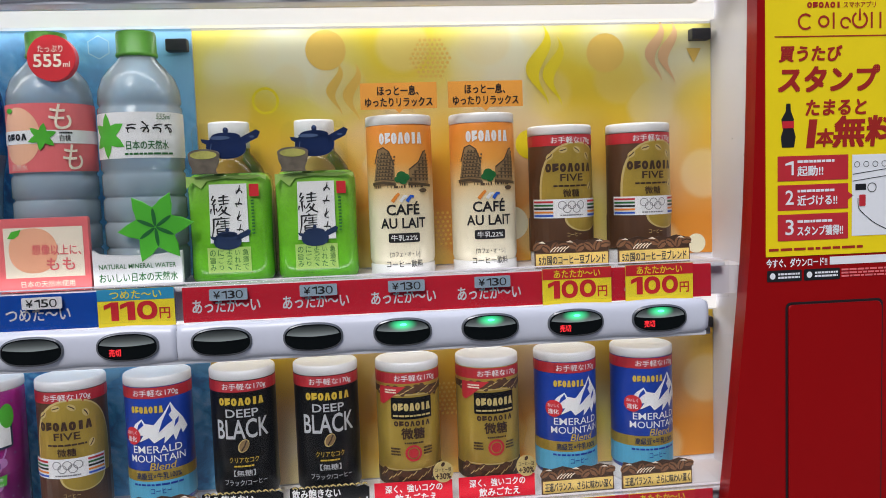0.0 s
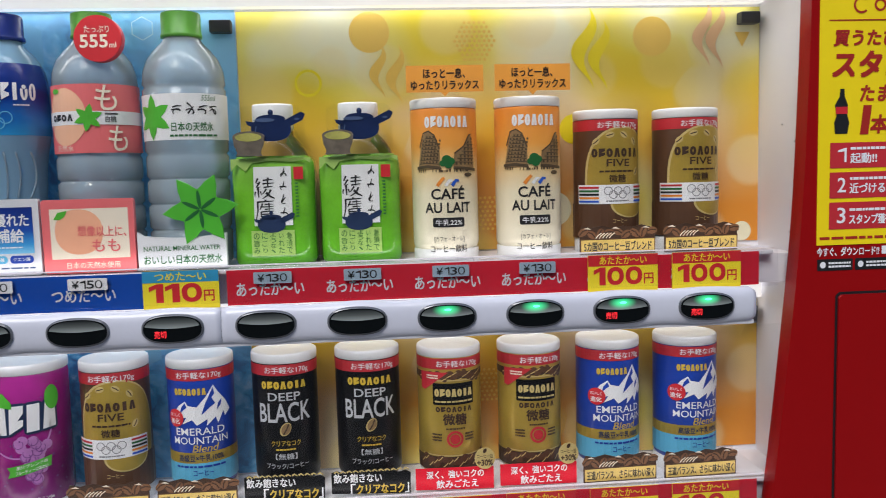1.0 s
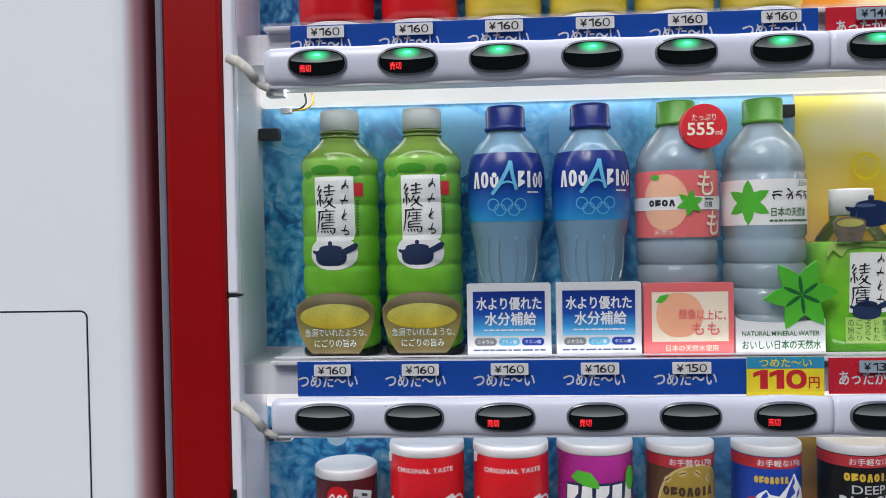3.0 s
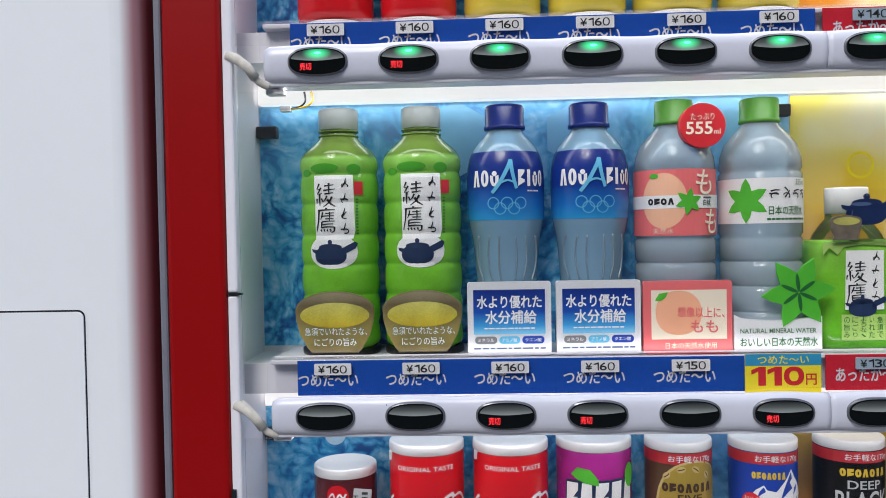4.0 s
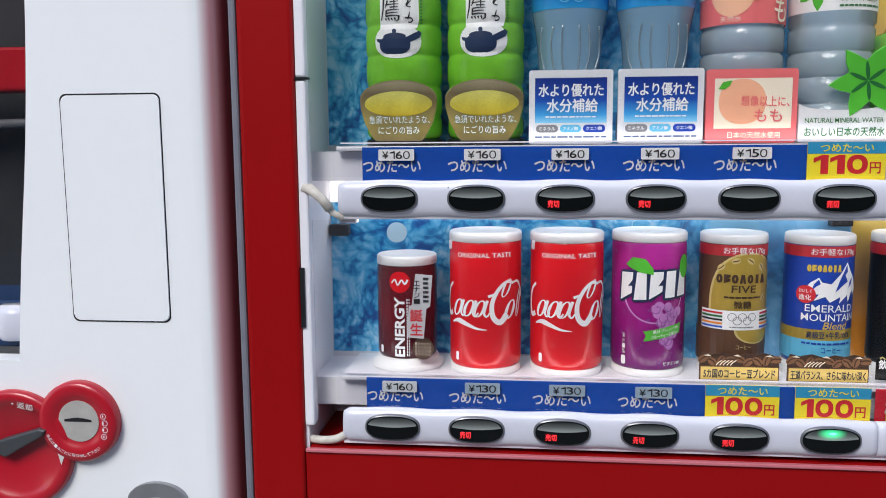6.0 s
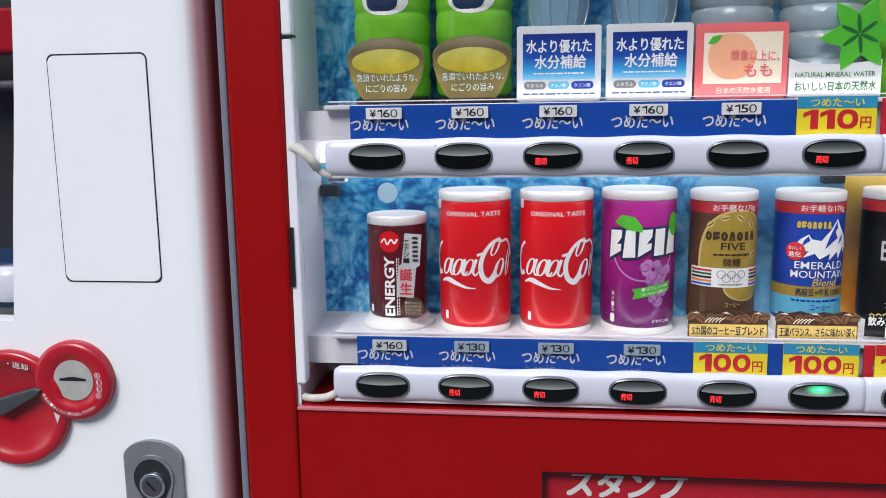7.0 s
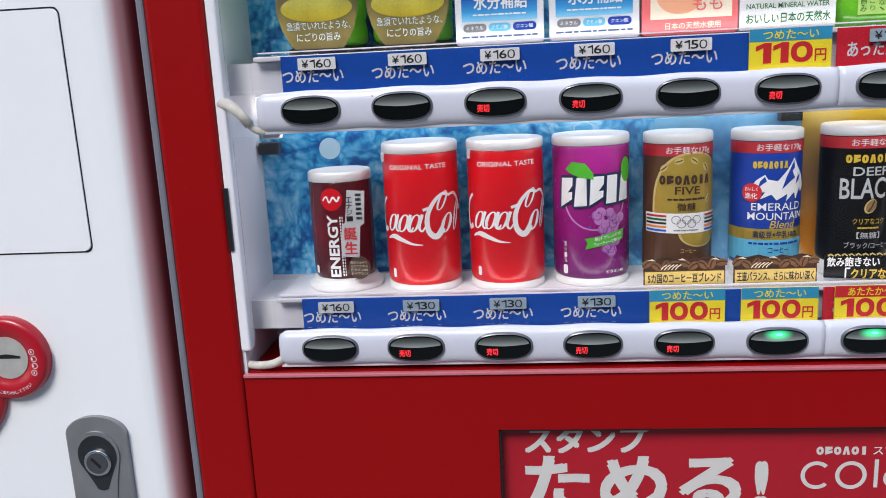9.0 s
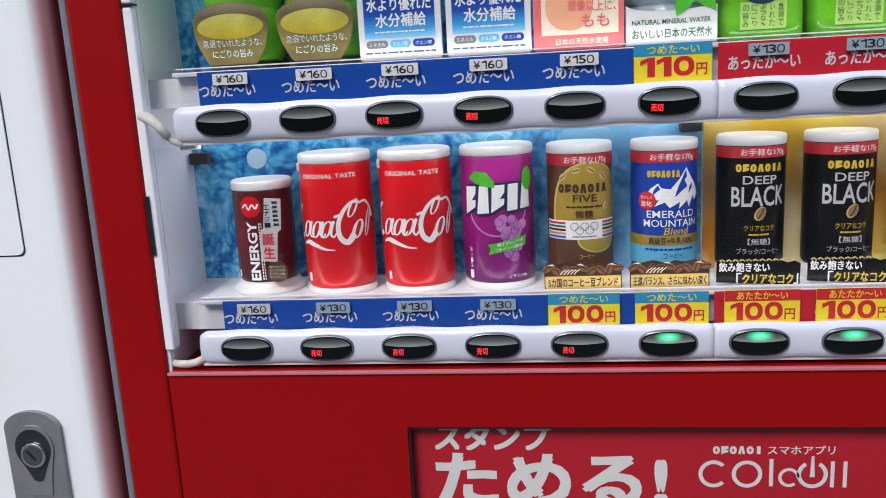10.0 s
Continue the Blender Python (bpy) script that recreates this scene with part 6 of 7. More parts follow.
def roast_can(h=0.1260):
    r = 0.0287
    t = can("roast_coffee_can", "gold low-sugar coffee can behind a red slogan card", r, h, GOLD, 0.012)
    coffee_head(t, r, h, 0.004)
    for z0, z1 in ((0.0985, 0.1045), (0.0150, 0.0285)):
        bm = B()
        band(bm, r, z0, z1)
        mark("dark_band", bm, BEAN, t, 0.0003, radius=r, step=0.006)
    bm = B()
    rnd = random.Random(4)
    for i in range(14):
        bean(bm, -0.030 + 0.0046 * i, 0.1010 + rnd.uniform(-0.003, 0.003), 0.0040, rnd.uniform(0, 180))
        bean(bm, -0.030 + 0.0046 * i, 0.0240 + rnd.uniform(-0.004, 0.004), 0.0042, rnd.uniform(0, 180))
    mark("bean_print", bm, BROWN, t, 0.0006, radius=r)
    bm = B()
    for i in range(14):
        x, z = -0.030 + 0.0046 * i, 0.0240 + 0.003 * math.sin(i * 2.1)
        stroke(bm, [(x - 0.002, z - 0.002), (x + 0.0004, z), (x + 0.002, z + 0.002)], 0.0008)
        stroke(bm, [(x - 0.002, z + 0.076), (x, z + 0.0772), (x + 0.002, z + 0.078)], 0.0008)
    mark("bean_pattern", bm, GOLD_PALE, t, 0.0008, radius=r)
    bm = B()
    stroke(bm, [(-0.030, 0.0970), (0.0, 0.0975), (0.030, 0.0970)], 0.0010)
    stroke(bm, [(-0.030, 0.0300), (0.0, 0.0295), (0.030, 0.0300)], 0.0010)
    mark("rule", bm, GOLD_PALE, t, 0.0006, radius=r)
    bm = B()
    poly(bm, [(-0.030, 0.1050), (-0.030, 0.0900), (-0.0255, 0.0885), (-0.0030, 0.1050)])
    tri = mark("red_corner", bm, COFFEE_RED, t, 0.0009, radius=r)
    bm = B()
    small_print(bm, -0.0230, -0.0120, 0.0985, 0.1030, 2, 3)
    mark("small_print", bm, CREAM, tri, 0.0012, radius=r)
    bm = B()
    poly(bm, rounded(-0.0175, 0.0205, 0.0755, 0.0950, 0.001))
    plate = mark("dark_plate", bm, COFFEE_BLACK, t, 0.0005, radius=r)
    bm = B()
    emblem(bm, -0.0160, 0.0190, 0.0830, 0.0900, 7)
    small_print(bm, -0.0155, 0.0185, 0.0772, 0.0800, 1, 6)
    mark("trade_mark", bm, GOLD_PALE, plate, 0.0009, radius=r)
    bm = B()
    emblem(bm, -0.0155, 0.0185, 0.0690, 0.0738, 7)
    write(bm, "微糖", -0.0085, 0.0125, 0.0575, 0.0675, 0.025)
    small_print(bm, -0.0060, 0.0110, 0.0525, 0.0552, 1, 7)
    for x in (-0.0190, 0.0110):
        small_print(bm, x, x + 0.0090, 0.0420, 0.0500, 3, 9)
    mark("lettering", bm, BEAN, t, 0.0005, radius=r)
    bm = B()
    ring(bm, 0.0018, 0.0445, 0.0055, 0.0075, 24)
    poly(bm, oval(0.0018, 0.0445, 0.0045, 0.0045, 20))
    mark("red_seal", bm, COFFEE_RED, t, 0.0005, radius=r)
    y = -0.0355
    bm = B()
    prism(bm, [(-0.0345, 0.0025), (0.0345, 0.0005), (0.0345, 0.0205), (-0.0345, 0.0215)], y, y + 0.0012)
    card = part("stand_card", bm, STRIP_RED, t, "red slogan card at the foot")
    bm = B()
    write(bm, "深く、強いコクの", -0.0250, 0.0255, 0.0120, 0.0190, 0.02)
    write(bm, "飲みごたえ", -0.0165, 0.0205, 0.0030, 0.0105, 0.02)
    mark("lettering", bm, PAPER, card, 0.0004, y)
    y = -0.0385
    bm = B()
    prism(bm, oval(0.0265, 0.0290, 0.0090, 0.0095, 24) [:24], y, y + 0.001)
    drop = part("round_tag", bm, GOLD_PALE, t, "gold drop-shaped tag")
    bm = B()
    write(bm, "コーヒー豆", 0.0195, 0.0335, 0.0295, 0.0328, 0.015)
    write(bm, "+30%", 0.0195, 0.0335, 0.0225, 0.0282, 0.03)
    bean(bm, 0.0265, 0.0360, 0.0022, 60)
    mark("lettering", bm, BEAN, drop, 0.0004, y)
    return t


# ---- soft drink cans ----
def red_can():
    r, h = 0.0328, 0.1285
    t = can("red_soft_drink_can", "red soft drink can with a white flowing script shape", r, h, DRINK_RED, 0.006)
    bm = B()
    write(bm, "ORIGINAL TASTE", -0.0255, 0.0265, 0.1068, 0.1108, 0.003, rise=0.0006)
    mark("lettering", bm, PAPER, t, 0.0004, radius=r)
    # flowing white ribbons: a crescent, slanted loops, a dash, a great hook with a curl, and a tail
    def loop(cx, cz, rx, rz, w, slant=0.35):
        n = 18
        for i in range(n):
            q = [radians(360 * k / n) for k in (i, i + 1)]
            ws = [w * (0.55 + 0.45 * abs(math.cos(k))) for k in q]
            pts = [((rx - d) * math.cos(k), (rz - 0.6 * d) * math.sin(k)) for k, d in ((q[0], 0), (q[1], 0), (q[1], ws[1]), (q[0], ws[0]))]
            poly(bm, [(cx + u + slant * v, cz + v) for u, v in pts])

    bm = B()
    stroke(bm, curve_pts([(-0.0330, 0.0830), (-0.0400, 0.0760), (-0.0430, 0.0640), (-0.0400, 0.0540), (-0.0340, 0.0560)], 5), 0.0024, 0.0044)
    for x, w in ((-0.0255, 0.0030), (-0.0135, 0.0030), (-0.0035, 0.0028)):
        loop(x, 0.0615, 0.0052, 0.0078, w)
        stroke(bm, curve_pts([(x + 0.0070, 0.0690), (x + 0.0040, 0.0580), (x + 0.0062, 0.0545), (x + 0.0090, 0.0580)], 4), 0.0026, 0.0012)
    stroke(bm, [(0.0040, 0.0725), (0.0090, 0.0740)], 0.0024)
    stroke(bm, curve_pts([(0.0290, 0.0835), (0.0215, 0.0850), (0.0130, 0.0780), (0.0075, 0.0660), (0.0085, 0.0540), (0.0150, 0.0490), (0.0215, 0.0560)], 6), 0.0022, 0.0058)
    loop(0.0215, 0.0795, 0.0042, 0.0082, 0.0022, 0.45)
    stroke(bm, curve_pts([(0.0280, 0.0835), (0.0350, 0.0845), (0.0410, 0.0780), (0.0440, 0.0690)], 5), 0.0018, 0.0034)
    loop(0.0255, 0.0600, 0.0056, 0.0086, 0.0034)
    loop(0.0370, 0.0650, 0.0030, 0.0130, 0.0022, 0.25)
    tail = curve_pts([(-0.0330, 0.0470), (-0.0250, 0.0495), (-0.0160, 0.0470), (-0.0060, 0.0435), (0.0030, 0.0425)], 6)
    stroke(bm, tail[:9], 0.0010, 0.0048)
    stroke(bm, tail[8:], 0.0048, 0.0004)
    mark("script_shape", bm, PAPER, t, 0.0005, radius=r)
    bm = B()
    poly(bm, rounded(-0.0285, -0.0245, 0.0125, 0.0205, 0.0015))
    mark("recycling_mark", bm, PAPER, t, 0.0005, radius=r)
    bm = B()
    box(bm, -r * 0.98, -r * 0.86, -0.014, -0.008, h - 0.016, h - 0.008, 0.001)
    part("cap_tab", bm, CAP_WHITE, t)
    return t


def grape_can():
    r, h = 0.0328, 0.1285
    t = can("grape_soda_can", "purple grape soda can with white block mark and leaf", r, h, GRAPE, 0.006)
    bm = B()
    ring(bm, 0.0015, 0.0770, 0.0268, 0.0282, 36, 110, 400)
    mark("white_ring", bm, GRAPE_PALE, t, 0.0004, radius=r)
    bm = B()
    rnd = random.Random(9)
    grapes = [(0.0145 + rnd.uniform(-0.013, 0.013) * (1 - 0.025 * i), 0.064 - 0.0011 * i + rnd.uniform(-0.002, 0.002)) for i in range(32)]
    for cx, cz in grapes:
        poly(bm, oval(cx, cz, 0.0044, 0.0044, 14))
    mark("grape_print", bm, GRAPE_PALE, t, 0.0005, radius=r)
    bm = B()
    for cx, cz in grapes[::2]:
        ring(bm, cx, cz, 0.0034, 0.0040, 12, 150, 400)
    for i in range(40):
        cx, cz = rnd.uniform(-0.04, 0.04), rnd.uniform(0.012, 0.112)
        q = rnd.uniform(0.0004, 0.0013)
        poly(bm, oval(cx, cz, q, q, 8))
    mark("bubble_print", bm, GRAPE_INK, t, 0.0008, radius=r)
    def block_mark(bm, dx=0.0, dz=0.0, dy=0.0):
        first = len(bm.verts)
        emblem(bm, -0.0305, 0.0335, 0.0685, 0.0935, 5, 0.05, 0.40, (1, 3, 1, 5, 3))
        bm.verts.ensure_lookup_table()
        for v in bm.verts[first:]:
            v.co.z += 0.045 * (v.co.x + 0.03) * (1.8 if v.co.z < 0.08 else 1.0) + dz
            v.co.x += dx
            v.co.y -= dy
        return bm

    bm = B()
    for i in range(8):
        block_mark(bm, 0.0021 * math.cos(i * math.pi / 4), 0.0021 * math.sin(i * math.pi / 4), 0.00002 * i)
    mark("mark_border", bm, NAVY, t, 0.0008, radius=r)
    mark("trade_mark", block_mark(B()), PAPER, t, 0.0013, radius=r)
    bm = B()
    poly(bm, [(-0.0240, 0.1010), (-0.0180, 0.1075), (-0.0070, 0.1060), (-0.0005, 0.0975), (-0.0005, 0.0925), (-0.0120, 0.0945), (-0.0200, 0.0980)][::-1])
    poly(bm, oval(0.0300, 0.099, 0.0060, 0.0105, 18))
    mark("leaf_print", bm, GREEN_INK, t, 0.0016, radius=r)
    bm = B()
    poly(bm, [(-0.0075, 0.0330), (0.0260, 0.0400), (0.0270, 0.0490), (-0.0030, 0.0430), (-0.0080, 0.0420), (-0.0055, 0.0385)])
    ban = mark("green_banner", bm, GREEN_INK, t, 0.0012, radius=r)
    bm = B()
    write(bm, "果汁ブレンドの", 0.0, 0.0235, 0.0400, 0.0432, 0.012, rise=0.0040)
    write(bm, "フルーティーな味わい", -0.0010, 0.0235, 0.0355, 0.0388, 0.012, rise=0.0040)
    mark("banner_lettering", bm, PAPER, ban, 0.0015, radius=r)
    bm = B()
    write_down(bm, "果汁1%", -0.0255, 0.0200, 0.0390, 0.0032)
    poly(bm, rounded(-0.0280, -0.0235, 0.0105, 0.0185, 0.0015))
    write(bm, "ビタミンB6", 0.0100, 0.0270, 0.0115, 0.0145, 0.01)
    mark("lettering", bm, PAPER, t, 0.0010, radius=r)
    return t


def energy_can():
    r, h = 0.0278, 0.1055
    t = can("energy_drink_can", "slim dark red energy drink can on a stepped white foot", r, h, ENERGY, 0.0105)
    bm = B()
    lathe(bm, [(0, 0), (0.0330, 0), (0.0335, 0.001), (0.0335, 0.0045), (0.0320, 0.0055), (0.0295, 0.0060), (0.0290, 0.0098), (0.0275, 0.0104), (0, 0.0104)], 44)
    part("stepped_foot", bm, CAP_WHITE, t, "stepped white plastic foot", True)
    bm = B()
    poly(bm, oval(-0.0020, 0.0825, 0.0098, 0.0098, 28))
    disc = mark("red_disc", bm, DRINK_RED, t, 0.0004, radius=r)
    bm = B()
    stroke(bm, curve_pts([(-0.0095, 0.0815), (-0.0060, 0.0850), (-0.0035, 0.0800), (0.0, 0.0845), (0.0030, 0.0810), (0.0055, 0.0850)], 5), 0.0012, 0.0018)
    mark("script_shape", bm, PAPER, disc, 0.0008, radius=r)
    bm = B()
    vs, fs, _ = glyphs("ENERGY", 0.03)
    made = [bm.verts.new((0.0025 - 0.0095 * v, 0, 0.0135 + 0.0555 * u)) for u, v in vs]
    for f in fs:
        try:
            bm.faces.new([made[i] for i in f])
        except ValueError:
            pass
    poly(bm, rounded(-0.0245, -0.0205, 0.0155, 0.0225, 0.0015))
    for i in range(20):
        rect(bm, 0.0042, 0.0052, 0.0140 + 0.0027 * i, 0.0160 + 0.0027 * i)
        rect(bm, 0.0062, 0.0069, 0.0140 + 0.0027 * i, 0.0158 + 0.0027 * i)
    mark("lettering", bm, PAPER, t, 0.0005, radius=r)
    # lightning-shaped flag beside the can
    y = -0.0300
    bm = B()
    prism(bm, [(0.0045, 0.0325), (0.0200, 0.0310), (0.0228, 0.0590), (0.0262, 0.0612), (0.0285, 0.0895), (0.0130, 0.0905), (0.0096, 0.0625), (0.0066, 0.0600)], y, y + 0.001)
    flag = part("slogan_flag", bm, SILVER, t, "silver lightning-shaped card")
    bm = B()
    write_down(bm, "エナジー", 0.0142, 0.0630, 0.0850, 0.0060, 0.012)
    small_print(bm, 0.0200, 0.0250, 0.064, 0.0885, 6, 3)
    mark("lettering", bm, INK, flag, 0.0004, y)
    bm = B()
    write_down(bm, "誕生", 0.0136, 0.0335, 0.0590, 0.0120, 0.022)
    mark("red_lettering", bm, RED_INK, flag, 0.0004, y)
    bm = B()
    prism(bm, oval(0.0195, 0.0220, 0.0098, 0.0102, 24), y, y + 0.001)
    tag = part("round_tag", bm, BEAN, t, "dark round tag")
    bm = B()
    for i, w in enumerate(("強カフェイン", "ガラナエキス", "ビタミンB6", "ナイアシン")):
        write(bm, w, 0.0120, 0.0270, 0.0255 - 0.0033 * i, 0.0280 - 0.0033 * i, 0.0)
    mark("lettering", bm, CREAM, tag, 0.0004, y)
    return t


def plain_bottle(material, label):
    t = thing("soft_drink_bottle", label, "bottle", group=CANS)
    bm = B()
    lathe(bm, [(0, 0), (0.031, 0), (0.0315, 0.001), (0.0315, 0.006), (0.029, 0.007), (0, 0.007)])
    part("foot", bm, CAP_WHITE, t, "white plastic foot", True)
    bm = B()
    lathe(bm, [(0.026, 0.007), (0.0325, 0.011), (0.0335, 0.016), (0.0335, 0.150), (0.028, 0.172), (0.016, 0.192), (0.015, 0.198), (0, 0.198)], 40)
    part("body", bm, material, t, "", True)
    bm = B()
    lathe(bm, [(0.0165, 0.197), (0.0170, 0.198), (0.0170, 0.213), (0.016, 0.215), (0, 0.215)], 32)
    part("cap", bm, CAP_WHITE, t, "", True)
    return t


def place(make, spots, y=0.736):
    t = make()
    for i, (c, k, turn) in enumerate(spots):
        m = at(c, k, y) @ pose(0, 0, 0, 0, 0, turn)
        if i == 0:
            t.matrix_basis = m
        else:
            copy_thing(t, m)


def at(c, k, y=0.736):
    return Matrix.Translation((col(c) + 0.0004, y, SHELF[k] + 0.0002))


place(tea_bottle, [(0, 1, 0), (1, 1, 1)])
place(sports_bottle, [(2, 1, 0), (3, 1, 0.6)])
place(peach_water, [(4, 1, 0)])
place(mineral_water, [(5, 1, 0)])
place(warm_tea, [(6, 1, 0), (7, 1, -1)])
place(milk_coffee, [(8, 1, 0), (9, 1, 1.5)], 0.724)
place(lambda: five_can(0.1260), [(10, 1, 0), (11, 1, 2)])
place(energy_can, [(0, 2, -2)])
place(red_can, [(1, 2, 0), (2, 2, 1)], 0.729)
place(grape_can, [(3, 2, 0)])
place(five_can, [(4, 2, 0)])
place(mountain_can, [(5, 2, 0), (10, 2, 1.5), (11, 2, 2)])
place(black_can, [(6, 2, 0), (7, 2, 1)])
place(roast_can, [(8, 2, 0), (9, 2, 1.5)])
place(lambda: plain_bottle(DRINK_RED, "red soft drink bottle on a white foot"), [(0, 0, 0), (1, 0, 0)])
place(lambda: plain_bottle(mat("lemon_drink", (0.62, 0.50, 0.06), 0.2), "yellow soft drink bottle on a white foot"), [(2, 0, 0), (3, 0, 0), (4, 0, 0), (5, 0, 0)])


# ---- clips, motifs and cords of the display ----
for x, z in ((-0.6215, 1.4935), (-0.1520, 1.5025), (0.3380, 1.5050), (-0.6200, 1.2115), (-0.1520, 1.2225), (0.3380, 1.2250)):
    bm = B()
    box(bm, x - 0.0095, x + 0.0095, 0.7615, 0.7724, z - 0.0055, z + 0.0055, 0.0012)
    part("sheet_clip", bm, CLIP, machine, "small charcoal sheet clip")


MOTIFS = []


def motif(name, bm, m, x, z):
    """A print on the warm sheet, each a hair above the last."""
    for v in bm.verts:
        v.co.x += x
        v.co.z += z
    MOTIFS.append(name)
    mark(name, bm, m, machine, 0.0002 + 0.00004 * len(MOTIFS), 0.7725)


def wisp(bm, k):
    """A curl of steam, thick in the middle and pointed at both ends."""
    n, left, right = 22, [], []
    for i in range(n + 1):
        u = i / n
        x, z = 0.0055 * k * math.sin(7.2 * u + 0.4), 0.027 * k * (1 - 2 * u)
        w = 0.0046 * k * math.sin(math.pi * u) ** 1.3 + 0.0002
        left.append((x - w, z + 0.35 * w))
        right.append((x + w, z - 0.35 * w))
    for i in range(n):
        poly(bm, [left[i], left[i + 1], right[i + 1], right[i]])
    return bm


SOFT_ORANGE = mat("soft_orange_print", (0.82, 0.56, 0.11), 0.45, vary=0.1)
SOFT_YELLOW = mat("soft_yellow_print", (0.85, 0.70, 0.01), 0.45, vary=0.1)
SOFT_PINK = mat("soft_pink_print", (0.78, 0.50, 0.26), 0.45, vary=0.1)
SOFT_RED = mat("soft_red_print", (0.70, 0.16, 0.04), 0.45, vary=0.1)
SOFT_WHITE = mat("soft_white_print", (0.84, 0.80, 0.58), 0.45, vary=0.1)
motif("disc_motif", poly(B(), oval(0, 0, 0.0185, 0.0185)), SOFT_ORANGE, -0.020, 1.497)
motif("disc_motif", poly(B(), oval(0, 0, 0.0185, 0.0185)), SOFT_ORANGE, 0.246, 1.490)
motif("ring_motif", ring(B(), 0, 0, 0.0100, 0.0125), SOFT_YELLOW, -0.077, 1.452)
motif("disc_motif", poly(B(), oval(0, 0, 0.0165, 0.0165)), SOFT_WHITE, 0.150, 1.330)
motif("disc_motif", poly(B(), oval(0, 0, 0.0140, 0.0140)), SOFT_YELLOW, 0.170, 1.405)
motif("disc_motif", poly(B(), oval(0, 0, 0.0095, 0.0095)), SOFT_WHITE, 0.335, 1.303)
bm = B()
for i in range(9):
    for j in range(9):
        x, z = (i - 4) * 0.0046 + (j % 2) * 0.0023, (j - 4) * 0.0042
        if x * x + z * z < 0.0200 ** 2:
            poly(bm, oval(x, z, 0.0016, 0.0016, 6))
motif("dotted_motif", bm, SOFT_ORANGE, 0.077, 1.488)
for zz, xx in ((1.330, 0.086), (1.165, 0.077), (1.175, 0.20)):
    bm = B()
    for i in range(8):
        for j in range(8):
            poly(bm, oval((i - 4) * 0.0046 + (j % 2) * 0.0023, (j - 4) * 0.0042, 0.0014, 0.0014, 6))
    motif("dotted_motif", bm, SOFT_ORANGE, xx, zz)
for x, z, m, k in ((0.004, 1.458, SOFT_ORANGE, 1.0), (-0.012, 1.462, SOFT_ORANGE, 0.9), (0.182, 1.480, SOFT_YELLOW, 1.4), (0.196, 1.474, SOFT_YELLOW, 1.2), (0.296, 1.492, SOFT_PINK, 1.1), (0.309, 1.490, SOFT_PINK, 1.1), (0.190, 1.19, SOFT_YELLOW, 1.2), (0.204, 1.19, SOFT_YELLOW, 1.0)):
    bm = wisp(B(), k)
    motif("steam_motif", bm, m, x, z)
for x, z, m in ((0.334, 1.486, SOFT_ORANGE), (0.110, 1.300, SOFT_RED), (0.334, 1.206, SOFT_ORANGE)):
    motif("triangle_motif", poly(B(), [(0, -0.007), (0.0075, 0.007), (-0.0075, 0.007)]), m, x, z)
ICE_PALE = mat("ice_pale_print", (0.24, 0.55, 0.80), 0.45, vary=0.15)
ICE_WHITE = mat("ice_white_print", (0.52, 0.76, 0.90), 0.45, vary=0.12)


def ice_motif(name, bm, m, x, z, lift=0.0003):
    for v in bm.verts:
        v.co.x += x
        v.co.z += z
    mark(name, bm, m, machine, lift, 0.7735)


hexa = [(math.cos(radians(60 * i + 30)), math.sin(radians(60 * i + 30))) for i in range(6)]
ice_motif("hexagon_motif", poly(B(), [(0.036 * x, 0.036 * z) for x, z in hexa]), ICE_PALE, -0.445, 1.484)
ice_motif("hexagon_motif", poly(B(), [(0.030 * x, 0.030 * z) for x, z in hexa]), ICE_PALE, -0.335, 1.487)
ice_motif("hexagon_motif", ring(B(), 0, 0, 0.0098, 0.0108, 6, 30, 390), ICE_WHITE, -0.222, 1.503, 0.0006)
ice_motif("disc_motif", poly(B(), oval(0, 0, 0.0100, 0.0100)), ICE_WHITE, -0.565, 1.2085)
ice_motif("hexagon_motif", poly(B(), [(0.026 * x, 0.020 * z) for x, z in hexa]), ICE_PALE, -0.245, 1.212)
ice_motif("hexagon_motif", ring(B(), 0, 0, 0.0098, 0.0108, 6, 30, 390), ICE_WHITE, -0.330, 1.214, 0.0006)

# cords and brackets at the bar ends
CORD = mat("taped_cord", (0.55, 0.52, 0.46), 0.6, vary=0.25, scale=120, bump=0.4, bump_scale=500)
for z in (1.5355, 1.2478):
    bm = B()
    tube(bm, curve_pts([(-0.634, 0.684, z + 0.013), (-0.624, 0.678, z + 0.010), (-0.614, 0.674, z + 0.002), (-0.605, 0.675, z - 0.011), (-0.596, 0.678, z - 0.016)], 6), 0.0030, 10)
    part("taped_cord", bm, CORD, machine, "grubby white taped cord", True)
    bm = B()
    tube(bm, [(-0.6300, 0.6760, z + 0.0105), (-0.6220, 0.6745, z + 0.0070), (-0.6130, 0.6725, z + 0.0005), (-0.6065, 0.6735, z - 0.0090)], 0.0041, 12)
    part("cord_sleeve", bm, CORD, machine, "", True)
    bm = B()
    prism(bm, [(-0.634, z - 0.012), (-0.626, z - 0.002), (-0.6265, z + 0.002), (-0.634, z + 0.001)], 0.676, 0.684)
    part("cord_clip", bm, BLACK, machine)
    bm = B()
    box(bm, -0.600, -0.585, 0.680, 0.692, z - 0.0215, z - 0.0170, 0.001)
    part("bar_bracket", bm, WHITE_IN, machine)
bm = B()
tube(bm, curve_pts([(-0.634, 0.684, 1.030), (-0.620, 0.679, 1.0305), (-0.607, 0.676, 1.033), (-0.598, 0.677, 1.037)], 6), 0.0036, 10)
part("taped_cord", bm, CORD, machine, "grubby white taped cord", True)
bm = B()
